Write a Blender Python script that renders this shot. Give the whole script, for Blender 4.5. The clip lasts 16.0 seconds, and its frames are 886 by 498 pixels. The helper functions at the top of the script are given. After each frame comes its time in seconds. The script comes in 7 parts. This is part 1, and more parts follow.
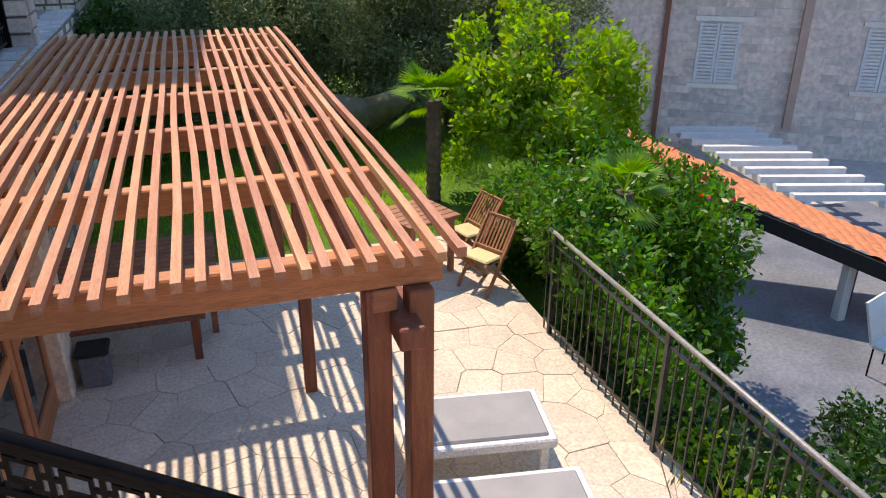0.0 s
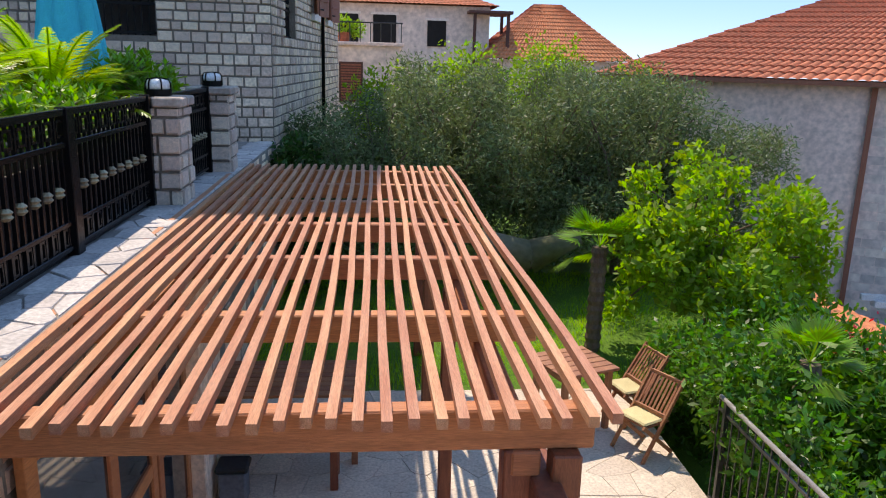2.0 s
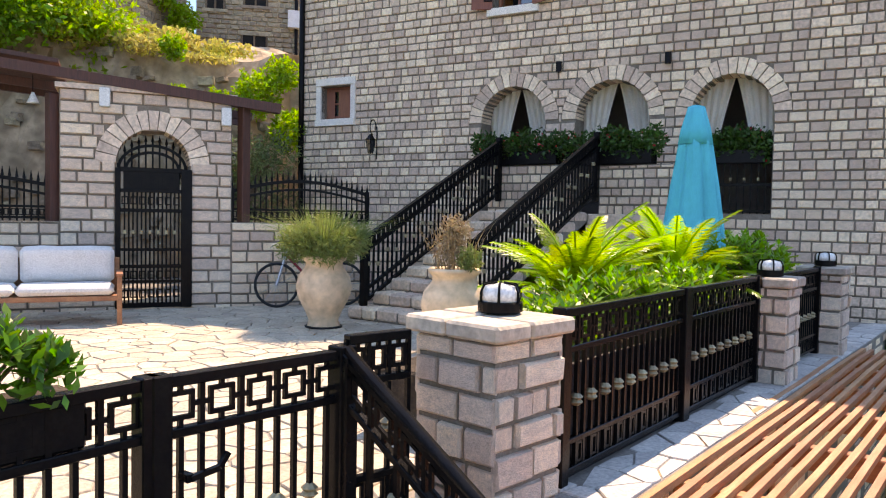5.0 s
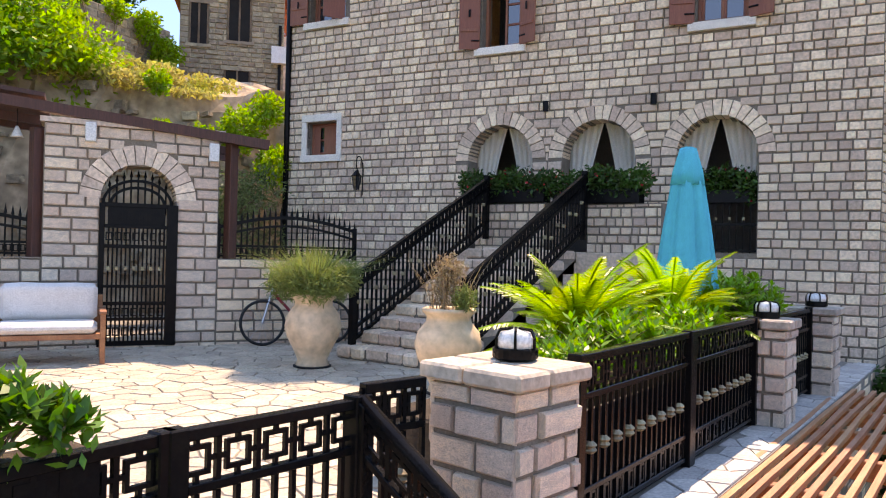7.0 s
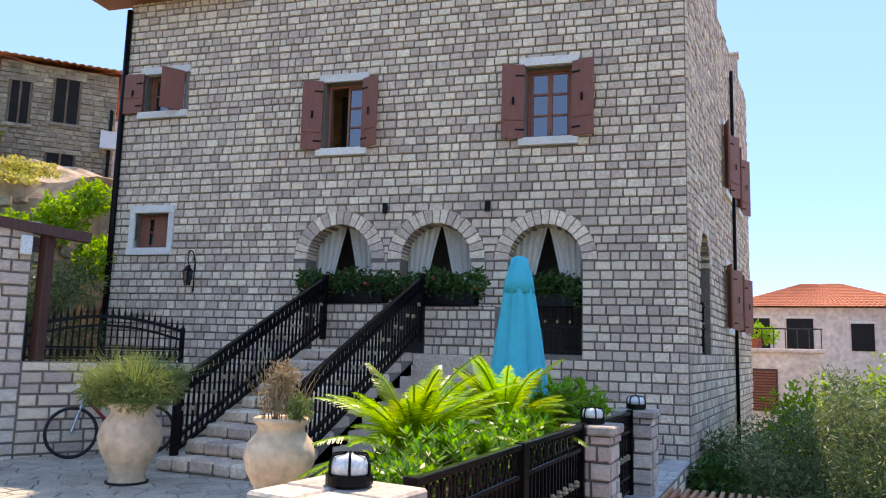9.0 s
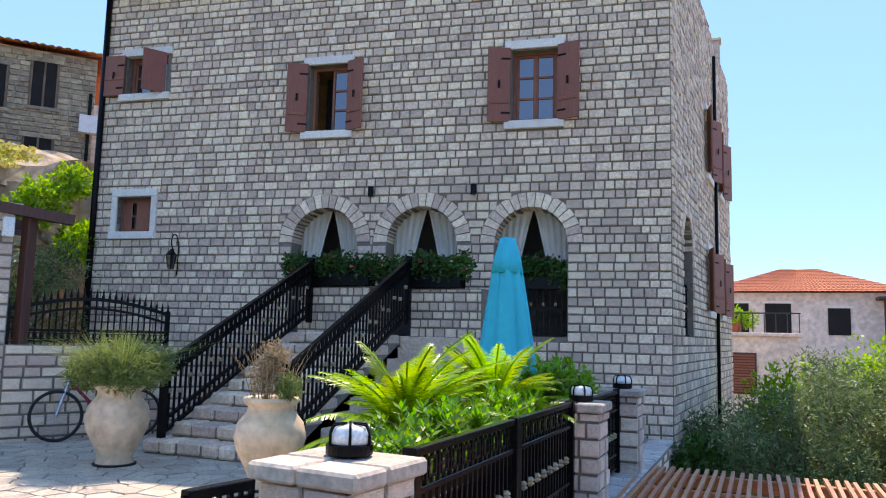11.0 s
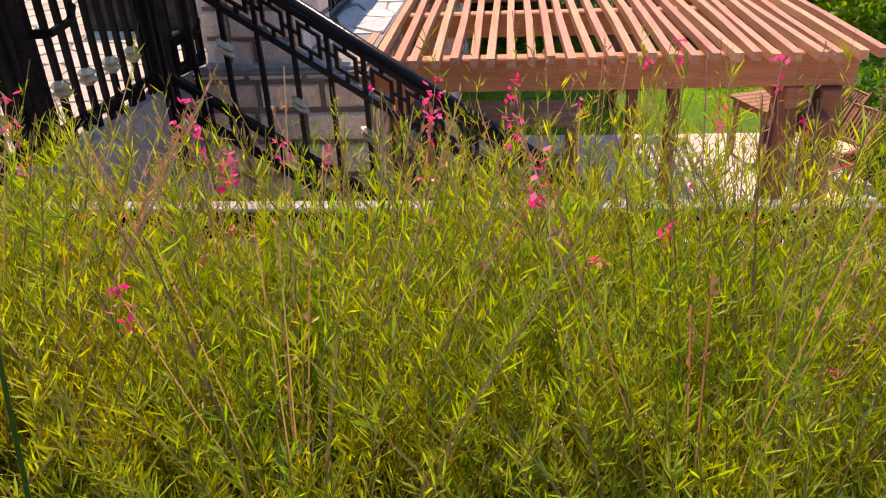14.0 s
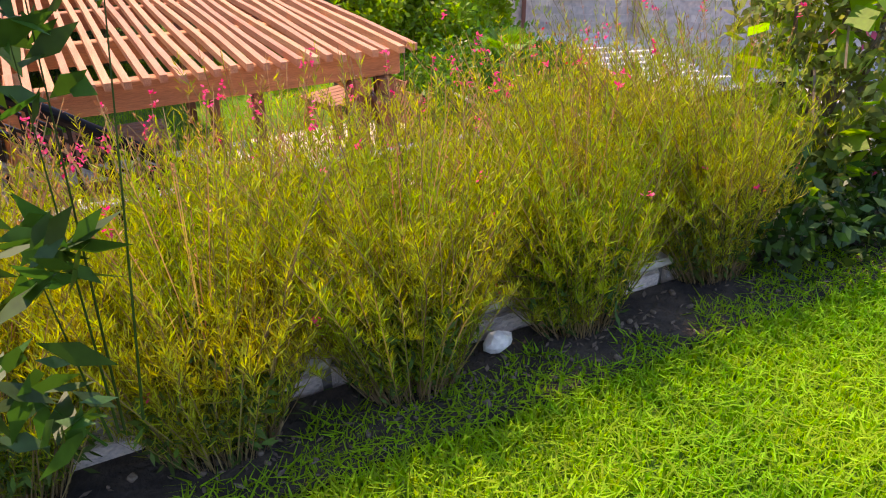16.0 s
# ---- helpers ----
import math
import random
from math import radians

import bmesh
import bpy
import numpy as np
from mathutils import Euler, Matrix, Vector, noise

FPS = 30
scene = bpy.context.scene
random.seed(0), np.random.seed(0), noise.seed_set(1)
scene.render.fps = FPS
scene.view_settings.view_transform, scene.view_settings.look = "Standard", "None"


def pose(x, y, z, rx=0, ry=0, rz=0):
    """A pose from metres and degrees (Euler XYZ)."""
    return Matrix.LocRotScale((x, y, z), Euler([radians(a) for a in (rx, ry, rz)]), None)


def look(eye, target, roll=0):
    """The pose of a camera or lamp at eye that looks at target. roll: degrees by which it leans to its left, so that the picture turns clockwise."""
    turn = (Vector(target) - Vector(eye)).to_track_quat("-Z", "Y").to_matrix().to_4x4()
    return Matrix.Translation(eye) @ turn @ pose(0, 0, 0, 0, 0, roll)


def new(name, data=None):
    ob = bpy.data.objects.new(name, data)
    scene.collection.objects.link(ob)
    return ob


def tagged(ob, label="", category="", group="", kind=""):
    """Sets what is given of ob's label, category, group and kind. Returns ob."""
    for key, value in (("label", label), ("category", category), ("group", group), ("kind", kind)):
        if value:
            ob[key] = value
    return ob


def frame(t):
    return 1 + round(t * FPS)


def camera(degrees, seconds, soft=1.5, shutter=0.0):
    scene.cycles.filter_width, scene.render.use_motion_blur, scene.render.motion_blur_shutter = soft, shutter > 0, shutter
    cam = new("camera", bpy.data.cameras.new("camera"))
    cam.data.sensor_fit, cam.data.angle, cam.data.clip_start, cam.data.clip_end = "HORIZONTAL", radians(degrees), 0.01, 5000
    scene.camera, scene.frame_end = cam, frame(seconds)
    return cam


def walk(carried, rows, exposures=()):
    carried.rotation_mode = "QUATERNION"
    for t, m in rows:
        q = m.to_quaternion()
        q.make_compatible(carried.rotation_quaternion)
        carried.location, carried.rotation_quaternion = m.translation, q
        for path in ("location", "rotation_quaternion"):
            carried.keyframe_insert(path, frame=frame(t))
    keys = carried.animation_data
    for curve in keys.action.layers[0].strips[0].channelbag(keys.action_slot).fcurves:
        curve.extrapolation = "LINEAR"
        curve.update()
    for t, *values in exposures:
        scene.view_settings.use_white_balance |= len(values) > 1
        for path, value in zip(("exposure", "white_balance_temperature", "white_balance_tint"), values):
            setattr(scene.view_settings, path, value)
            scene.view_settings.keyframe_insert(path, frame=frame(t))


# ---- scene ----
cam = camera(60.7, 16.0, 1.1)
PATH = [
    (0, (0.867, 1.468, 1.334), (1.436, 3.201, 0.516), 0.5),
    (0.5, (0.908, 1.571, 1.317), (1.355, 3.382, 0.593), 0.9),
    (1, (0.935, 1.65, 1.297), (1.255, 3.51, 0.635), 1.2),
    (1.5, (0.954, 1.692, 1.284), (1.193, 3.588, 0.695), 1.3),
    (2, (0.95, 1.7, 1.286), (1.129, 3.634, 0.806), 1.6),
    (2.5, (0.922, 1.674, 1.301), (0.971, 3.635, 0.914), 2.0),
    (3, (0.942, 1.669, 1.305), (0.65, 3.627, 1.018), 3.0),
    (3.5, (1.021, 1.553, 1.34), (0.307, 3.41, 1.133), 2.9),
    (4, (0.981, 1.543, 1.383), (-0.024, 3.264, 1.214), 2.4),
    (4.5, (0.947, 1.501, 1.392), (-0.218, 3.121, 1.261), 1.4),
    (5, (0.938, 1.456, 1.411), (-0.296, 3.028, 1.326), 1.1),
    (7.5, (0.723, 1.389, 1.494), (-0.411, 3.035, 1.571), 1.5),
    (8.5, (0.737, 1.407, 1.6), (-0.12, 3.195, 1.86), 1.7),
    (11, (0.658, 1.366, 1.512), (-0.115, 3.196, 1.742), 1.4),
    (11.5, (0.583, 1.327, 1.479), (-0.217, 3.159, 1.542), 1.5),
    (12, (0.414, 1.293, 1.402), (-0.457, 3.09, 1.298), 1.5),
    (12.5, (0.265, 1.146, 1.314), (-0.692, 2.867, 0.966), 1.9),
    (13, (0.109, 1.029, 1.18), (-0.722, 2.719, 0.507), -2.2),
    (13.5, (0.035, 0.893, 1.135), (-0.473, 2.593, 0.212), -4.8),
    (14, (0.1, 0.506, 0.959), (-0.076, 2.257, 0.009), -2.6),
    (14.5, (0.025, 0.218, 1.064), (0.125, 1.926, 0.029), -2.1),
    (15, (-0.083, 0.059, 1.084), (0.29, 1.713, 0.023), -1.4),
    (15.5, (-0.206, -0.065, 1.11), (0.429, 1.522, 0.072), -0.2),
    (16, (-0.305, -0.19, 1.137), (0.528, 1.366, 0.197), -0.1),
]
EXPOSURES = [(0.0, 1.22, 7800, 20), (1.5, 1.22, 7800, 20), (2.5, 1.07, 7300, 20), (3.5, 1.37, 7900, 22), (5.0, 1.87, 9500, 26), (7.5, 1.84, 9400, 29), (8.5, 1.69, 8500, 25), (11.0, 1.57, 7400, 21), (11.5, 1.59, 8200, 18), (12.5, 1.52, 8300, 24), (14.0, 1.42, 8200, 32), (15.0, 1.69, 8850, 36), (16.0, 1.69, 8850, 36)]
walk(cam, [(t, look(eye, target, roll)) for t, eye, target, roll in PATH], EXPOSURES)

# ---- light ----
TO_SUN = Vector((-1.59, 5.77, 9.2)).normalized()
world = bpy.data.worlds.new("sky")
scene.world = world
world.use_nodes = True
wn = world.node_tree.nodes
sky = wn.new("ShaderNodeTexSky")
sky.sky_type = "NISHITA"
sky.sun_disc = False
sky.sun_elevation = radians(57)
sky.sun_rotation = radians(-15.4)
sky.altitude = 1200
sky.air_density, sky.dust_density, sky.ozone_density = 0.8, 0.1, 3.0
wn["Background"].inputs[1].default_value = 0.15
tone = wn.new("ShaderNodeHueSaturation")
tone.inputs["Saturation"].default_value = 1.2
world.node_tree.links.new(sky.outputs[0], tone.inputs["Color"])
# a thin even haze over the clear sky
haze = wn.new("ShaderNodeMix")
haze.data_type = "RGBA"
haze.inputs["Factor"].default_value = 0.76
haze.inputs["B"].default_value = (0.86, 1.76, 3.6, 1)
world.node_tree.links.new(tone.outputs[0], haze.inputs["A"])
world.node_tree.links.new(haze.outputs["Result"], wn["Background"].inputs[0])
sun = new("sun", bpy.data.lights.new("sun", "SUN"))
sun.data.energy, sun.data.angle, sun.data.color = 2.45, radians(0.55), (1.0, 0.95, 0.86)
sun.matrix_world = look(TO_SUN * 60, (0, 0, 0))


# ---- materials ----
def mat(name, c1, c2, scale=6.0, rough=0.85, bump=0.3, metal=0.0, vary=0.25, fine=60.0, leaf=0.0, stretch=(1, 1, 1), spec=0.4):
    """A surface of two mixed tones, shaded piece by piece, with coarse stains and fine relief."""
    m = bpy.data.materials.new(name)
    m.use_nodes = True
    nt = m.node_tree
    ns, ln = nt.nodes, nt.links
    bs = ns["Principled BSDF"]
    co = ns.new("ShaderNodeTexCoord")
    mp = ns.new("ShaderNodeMapping")
    mp.inputs["Scale"].default_value = stretch
    ln.new(co.outputs["Object"], mp.inputs[0])
    # pieces that share a mesh get their own stretch of the pattern
    oi, geo = ns.new("ShaderNodeObjectInfo"), ns.new("ShaderNodeNewGeometry")
    ad = ns.new("ShaderNodeMath"); ad.operation = "ADD"
    ln.new(oi.outputs["Random"], ad.inputs[0]); ln.new(geo.outputs["Random Per Island"], ad.inputs[1])
    fr = ns.new("ShaderNodeMath"); fr.operation = "FRACT"
    ln.new(ad.outputs[0], fr.inputs[0])
    off = ns.new("ShaderNodeVectorMath"); off.operation = "ADD"
    sc = ns.new("ShaderNodeMath"); sc.operation = "MULTIPLY"; sc.inputs[1].default_value = 37.0
    ln.new(oi.outputs["Random"], sc.inputs[0])
    ln.new(mp.outputs[0], off.inputs[0]); ln.new(sc.outputs[0], off.inputs[1])
    n1, n2 = ns.new("ShaderNodeTexNoise"), ns.new("ShaderNodeTexNoise")
    n1.inputs["Scale"].default_value, n1.inputs["Detail"].default_value = scale, 5
    n2.inputs["Scale"].default_value, n2.inputs["Detail"].default_value = fine, 4
    ln.new(off.outputs[0], n1.inputs["Vector"]); ln.new(off.outputs[0], n2.inputs["Vector"])
    ramp = ns.new("ShaderNodeMapRange")
    ramp.inputs[1].default_value, ramp.inputs[2].default_value = 0.32, 0.68
    ln.new(n1.outputs["Fac"], ramp.inputs[0])
    mx = ns.new("ShaderNodeMix"); mx.data_type = "RGBA"
    mx.inputs["A"].default_value, mx.inputs["B"].default_value = (*c1, 1), (*c2, 1)
    ln.new(ramp.outputs[0], mx.inputs["Factor"])
    hv = ns.new("ShaderNodeHueSaturation")
    val = ns.new("ShaderNodeMapRange")
    val.inputs[3].default_value, val.inputs[4].default_value = 1 - vary, 1 + vary
    ln.new(fr.outputs[0], val.inputs[0]); ln.new(val.outputs[0], hv.inputs["Value"])
    hu = ns.new("ShaderNodeMapRange")
    hu.inputs[3].default_value, hu.inputs[4].default_value = 0.5 - vary * 0.05, 0.5 + vary * 0.05
    ln.new(fr.outputs[0], hu.inputs[0]); ln.new(hu.outputs[0], hv.inputs["Hue"])
    ln.new(mx.outputs["Result"], hv.inputs["Color"])
    grain = ns.new("ShaderNodeMix"); grain.data_type = "RGBA"; grain.blend_type = "MULTIPLY"
    gr = ns.new("ShaderNodeMapRange"); gr.inputs[1].default_value, gr.inputs[2].default_value = 0.3, 0.7
    gr.inputs[3].default_value, gr.inputs[4].default_value = 0.72, 1.12
    ln.new(n2.outputs["Fac"], gr.inputs[0])
    grain.inputs["Factor"].default_value = 1.0
    ln.new(hv.outputs[0], grain.inputs["A"]); ln.new(gr.outputs[0], grain.inputs["B"])
    ln.new(grain.outputs["Result"], bs.inputs["Base Color"])
    bs.inputs["Roughness"].default_value, bs.inputs["Metallic"].default_value = rough, metal
    bs.inputs["Specular IOR Level"].default_value = spec
    if bump:
        bp = ns.new("ShaderNodeBump")
        bp.inputs["Strength"].default_value, bp.inputs["Distance"].default_value = bump, 0.012
        ln.new(n2.outputs["Fac"], bp.inputs["Height"]); ln.new(bp.outputs[0], bs.inputs["Normal"])
    if leaf:
        tr, ms = ns.new("ShaderNodeBsdfTranslucent"), ns.new("ShaderNodeMixShader")
        bright = ns.new("ShaderNodeHueSaturation"); bright.inputs["Value"].default_value = 1.6
        bright.inputs["Saturation"].default_value = 1.1
        ln.new(hv.outputs[0], bright.inputs["Color"]); ln.new(bright.outputs[0], tr.inputs[0])
        ms.inputs[0].default_value = leaf
        ln.new(bs.outputs[0], ms.inputs[1]); ln.new(tr.outputs[0], ms.inputs[2])
        ln.new(ms.outputs[0], ns["Material Output"].inputs[0])
    return m


STONE = mat("grey_stone", (0.92, 0.69, 0.50), (0.76, 0.57, 0.41), 3, 0.9, 0.9, vary=0.24, fine=22)
CAP_STONE = mat("cap_stone", (0.60, 0.48, 0.37), (0.44, 0.36, 0.28), 5, 0.9, 0.8, vary=0.15, fine=24)
PILLAR = mat("tan_stone", (0.90, 0.70, 0.53), (0.68, 0.54, 0.42), 4, 0.9, 0.9, vary=0.18, fine=22)
MORTAR = mat("mortar", (0.20, 0.16, 0.12), (0.27, 0.22, 0.17), 9, 0.95, 0.4, vary=0.0)
WHITE_STONE = mat("white_stone", (0.93, 0.84, 0.72), (0.84, 0.76, 0.65), 7, 0.8, 0.3, vary=0.08)
PAVING = mat("pale_paving", (0.57, 0.475, 0.36), (0.44, 0.37, 0.28), 4, 0.85, 0.4, vary=0.14, fine=40)
TERRACE_STONE = mat("terrace_stone", (0.66, 0.57, 0.45), (0.56, 0.48, 0.38), 2.5, 0.85, 0.3, vary=0.07, fine=40)
GREY_PAVING = mat("grey_paving", (0.60, 0.55, 0.49), (0.47, 0.44, 0.40), 4, 0.85, 0.4, vary=0.14, fine=40)
PALE_GROUT = mat("pale_grout", (0.60, 0.52, 0.41), (0.52, 0.44, 0.35), 8, 0.95, 0.3, vary=0.0)
GROUT = mat("grout", (0.30, 0.27, 0.23), (0.22, 0.19, 0.16), 8, 0.95, 0.3, vary=0.0)
PERGOLA_WOOD = mat("pergola_wood", (0.49, 0.195, 0.09), (0.61, 0.30, 0.155), 5, 0.6, 0.35, vary=0.12, fine=45, stretch=(6, 0.5, 6))
BEAM_WOOD = mat("beam_wood", (0.55, 0.215, 0.085), (0.43, 0.16, 0.065), 5, 0.6, 0.3, vary=0.12, fine=45, stretch=(0.5, 6, 6))
RED_WOOD = mat("red_wood", (0.30, 0.10, 0.045), (0.20, 0.06, 0.03), 6, 0.5, 0.2, vary=0.12, stretch=(5, 5, 0.6))
ARBOUR_WOOD = mat("arbour_wood", (0.12, 0.045, 0.03), (0.075, 0.03, 0.02), 8, 0.55, 0.2, vary=0.1, stretch=(6, 6, 0.5))
SHUTTER = mat("shutter_wood", (0.36, 0.125, 0.07), (0.27, 0.09, 0.055), 8, 0.55, 0.2, vary=0.1, stretch=(6, 6, 0.5))
TEAK = mat("teak", (0.42, 0.19, 0.09), (0.30, 0.12, 0.06), 7, 0.6, 0.25, vary=0.15)
IRON = mat("black_iron", (0.005, 0.005, 0.006), (0.010, 0.009, 0.008), 12, 0.24, 0.1, metal=0.0, vary=0.1, spec=0.10)
# wear on the edge rail; on the terrace handrail, light put into the colour
WORN_LIT_RAIL = mat("worn_lit_rail", (0.34, 0.33, 0.31), (0.22, 0.21, 0.20), 14, 0.45, 0.1, metal=0.2, vary=0.05)
PORCH_TILE = mat("porch_tile", (0.20, 0.22, 0.25), (0.13, 0.145, 0.17), 1.5, 0.5, 0.2, vary=0.0, fine=20)
GREY_IRON = mat("grey_iron", (0.10, 0.10, 0.09), (0.05, 0.05, 0.05), 12, 0.4, 0.1, metal=0.6, vary=0.1)
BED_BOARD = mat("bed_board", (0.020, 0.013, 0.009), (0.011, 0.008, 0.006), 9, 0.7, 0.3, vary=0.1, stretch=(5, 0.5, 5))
# plaster toned dark to paint the shade behind the arches
SHADED_LOGGIA = mat("shaded_loggia_plaster", (0.22, 0.19, 0.16), (0.17, 0.15, 0.13), 2, 0.95, 0.2, vary=0.0)
BUD = mat("reddish_buds", (0.40, 0.16, 0.09), (0.50, 0.30, 0.12), 6, 0.7, 0, vary=0.3, leaf=0.3)
BRASS = mat("dull_brass", (0.42, 0.36, 0.22), (0.30, 0.24, 0.14), 20, 0.45, 0.2, metal=0.5, vary=0.15)
CLAY = mat("clay", (0.72, 0.50, 0.30), (0.80, 0.60, 0.40), 2.5, 0.8, 0.08, vary=0.05, fine=9)
SOIL = mat("soil", (0.085, 0.060, 0.038), (0.03, 0.021, 0.014), 12, 1.0, 1.0, vary=0.0)
GRASS_BASE = mat("grass_ground", (0.07, 0.17, 0.012), (0.10, 0.20, 0.02), 5, 1.0, 0.8, vary=0.0)
TURF = mat("turf", (0.13, 0.36, 0.006), (0.31, 0.48, 0.016), 2, 0.8, 0, vary=0.35, leaf=0.45)
OLIVE = mat("olive_leaves", (0.07, 0.11, 0.03), (0.20, 0.25, 0.10), 2.2, 0.6, 0, vary=0.4, leaf=0.25)
LIME_LEAF = mat("lime_leaves", (0.16, 0.30, 0.02), (0.24, 0.36, 0.035), 1.5, 0.55, 0, vary=0.35, leaf=0.5)
CLIMB_LEAF = mat("climber_leaves", (0.11, 0.17, 0.02), (0.30, 0.30, 0.07), 5, 0.6, 0, vary=0.5, leaf=0.35)
DARK_LEAF = mat("dark_leaves", (0.02, 0.06, 0.010), (0.045, 0.12, 0.018), 1.5, 0.45, 0, vary=0.4, leaf=0.3)
BUSH_LEAF = mat("bush_leaves", (0.035, 0.12, 0.012), (0.12, 0.27, 0.025), 6, 0.4, 0, vary=0.45, leaf=0.35)
MID_LEAF = mat("mid_leaves", (0.09, 0.23, 0.014), (0.19, 0.36, 0.025), 2, 0.45, 0, vary=0.35, leaf=0.4)
FROND = mat("cycad_fronds", (0.17, 0.32, 0.010), (0.34, 0.46, 0.018), 2.5, 0.35, 0, vary=0.35, leaf=0.45)
# gaura leaf darkened by colour for the shaded foot of the plants
SHADED_LEAF = mat("shaded_gaura_leaves", (0.03, 0.085, 0.010), (0.09, 0.15, 0.016), 5, 0.7, 0, vary=0.4, leaf=0.2)
GAURA = mat("gaura_stems", (0.19, 0.29, 0.010), (0.45, 0.40, 0.035), 3, 0.6, 0, vary=0.55, leaf=0.42)
STALK = mat("reddish_stalks", (0.22, 0.13, 0.06), (0.30, 0.20, 0.08), 4, 0.7, 0, vary=0.3, leaf=0.2)
PINK = mat("pink_petals", (0.75, 0.05, 0.16), (0.85, 0.14, 0.28), 8, 0.6, 0, vary=0.15, leaf=0.4)
ROSE = mat("red_petals", (0.55, 0.02, 0.03), (0.65, 0.06, 0.08), 8, 0.6, 0, vary=0.15, leaf=0.3)
LAVENDER = mat("rosemary_leaves", (0.10, 0.16, 0.04), (0.24, 0.28, 0.09), 3, 0.7, 0, vary=0.3, leaf=0.3)
DRY_GRASS = mat("dry_grass", (0.50, 0.42, 0.14), (0.26, 0.32, 0.05), 1.2, 0.8, 0, vary=0.3, leaf=0.3)
DRY_STEM = mat("dry_stems", (0.36, 0.27, 0.16), (0.25, 0.18, 0.10), 4, 0.8, 0, vary=0.3, leaf=0.2)
BARK = mat("bark", (0.24, 0.17, 0.11), (0.13, 0.09, 0.06), 9, 0.95, 1.0, vary=0.1, stretch=(1, 1, 0.3))
ROOF_TILE = mat("roof_tiles", (0.62, 0.19, 0.085), (0.48, 0.15, 0.07), 2.5, 0.85, 0.3, vary=0.3, fine=12)
TERRACOTTA_PIPE = mat("terracotta_pipe", (0.62, 0.42, 0.32), (0.52, 0.34, 0.26), 3, 0.7, 0.2, vary=0.05)
PINK_PLASTER = mat("pink_plaster", (0.92, 0.70, 0.58), (0.82, 0.61, 0.50), 1.2, 0.95, 0.4, vary=0.0, fine=9)
TURQUOISE = mat("turquoise_canvas", (0.0, 0.66, 0.76), (0.0, 0.56, 0.66), 3, 0.7, 0.2, vary=0.05, fine=120, leaf=0.15, spec=0.1)
CURTAIN = mat("cream_curtain", (0.80, 0.74, 0.62), (0.72, 0.66, 0.55), 4, 0.85, 0.1, vary=0.05, leaf=0.2)
CUSHION = mat("white_cushion", (0.76, 0.74, 0.70), (0.68, 0.65, 0.60), 4, 0.85, 0.15, vary=0.05, fine=90)
GREY_CUSHION = mat("grey_cushion", (0.34, 0.34, 0.33), (0.28, 0.28, 0.28), 4, 0.9, 0.2, vary=0.05, fine=150)
YELLOW_CUSHION = mat("straw_cushion", (0.66, 0.58, 0.30), (0.56, 0.48, 0.24), 6, 0.9, 0.2, vary=0.05, fine=90)
WHITE_PAINT = mat("white_paint", (0.78, 0.77, 0.74), (0.70, 0.69, 0.66), 6, 0.5, 0.1, vary=0.05)
RENDER_WALL = mat("old_plaster", (0.88, 0.68, 0.56), (0.74, 0.60, 0.51), 0.9, 0.95, 0.5, vary=0.05, fine=9)
HILL_ROCK = mat("hill_rock", (0.58, 0.44, 0.30), (0.24, 0.18, 0.12), 3.5, 1.0, 1.0, vary=0.0, fine=14)
RUBBLE = mat("rubble_stone", (0.50, 0.40, 0.28), (0.25, 0.21, 0.15), 1.6, 0.95, 1.0, vary=0.25, fine=7)
EARTH = mat("dry_earth", (0.20, 0.165, 0.11), (0.11, 0.115, 0.05), 1.2, 1.0, 1.0, vary=0.0, fine=8)
# near-black that paints the shade of rooms not built behind the windows
ROOM_SHADE = mat("room_shade", (0.012, 0.011, 0.01), (0.02, 0.018, 0.016), 4, 0.9, 0, vary=0.0)
RUBBER = mat("rubber", (0.012, 0.012, 0.012), (0.02, 0.02, 0.02), 20, 0.7, 0.2, vary=0.0)
RED_PAINT = mat("red_paint", (0.30, 0.015, 0.03), (0.24, 0.012, 0.025), 6, 0.35, 0, vary=0.05)
STEEL = mat("steel", (0.55, 0.55, 0.55), (0.45, 0.45, 0.45), 20, 0.3, 0.05, metal=0.9, vary=0.05)
OPAL = mat("opal_glass", (0.80, 0.80, 0.76), (0.75, 0.75, 0.70), 6, 0.25, 0, vary=0.03)
FAR_STONE = mat("far_stone", (0.82, 0.68, 0.56), (0.68, 0.57, 0.48), 1.5, 0.95, 0.5, vary=0.13, fine=6)


def glass_mat():
    m = bpy.data.materials.new("window_glass")
    m.use_nodes = True
    b = m.node_tree.nodes["Principled BSDF"]
    b.inputs["Base Color"].default_value = (0.02, 0.025, 0.03, 1)
    b.inputs["Roughness"].default_value, b.inputs["Specular IOR Level"].default_value = 0.04, 0.9
    b.inputs["IOR"].default_value = 1.9
    return m


GLASS = glass_mat()


# ---- building blocks ----
def link(name, mesh, material=None, parent=None, label=""):
    ob = new(name, mesh)
    if material and not mesh.materials:
        mesh.materials.append(material)
    if parent:
        ob.parent = parent
    if label:
        ob["label"] = label
    return ob


def part(name, bm, material, parent=None, label="", smooth=False):
    me = bpy.data.meshes.new(name)
    if smooth:
        for f in bm.faces:
            f.smooth = True
    bm.to_mesh(me)
    bm.free()
    return link(name, me, material, parent, label)


def raw(name, verts, faces, material, parent=None, label="", smooth=False):
    me = bpy.data.meshes.new(name)
    me.from_pydata([tuple(v) for v in verts], [], [tuple(f) for f in faces])
    if smooth:
        me.polygons.foreach_set("use_smooth", [True] * len(me.polygons))
    return link(name, me, material, parent, label)


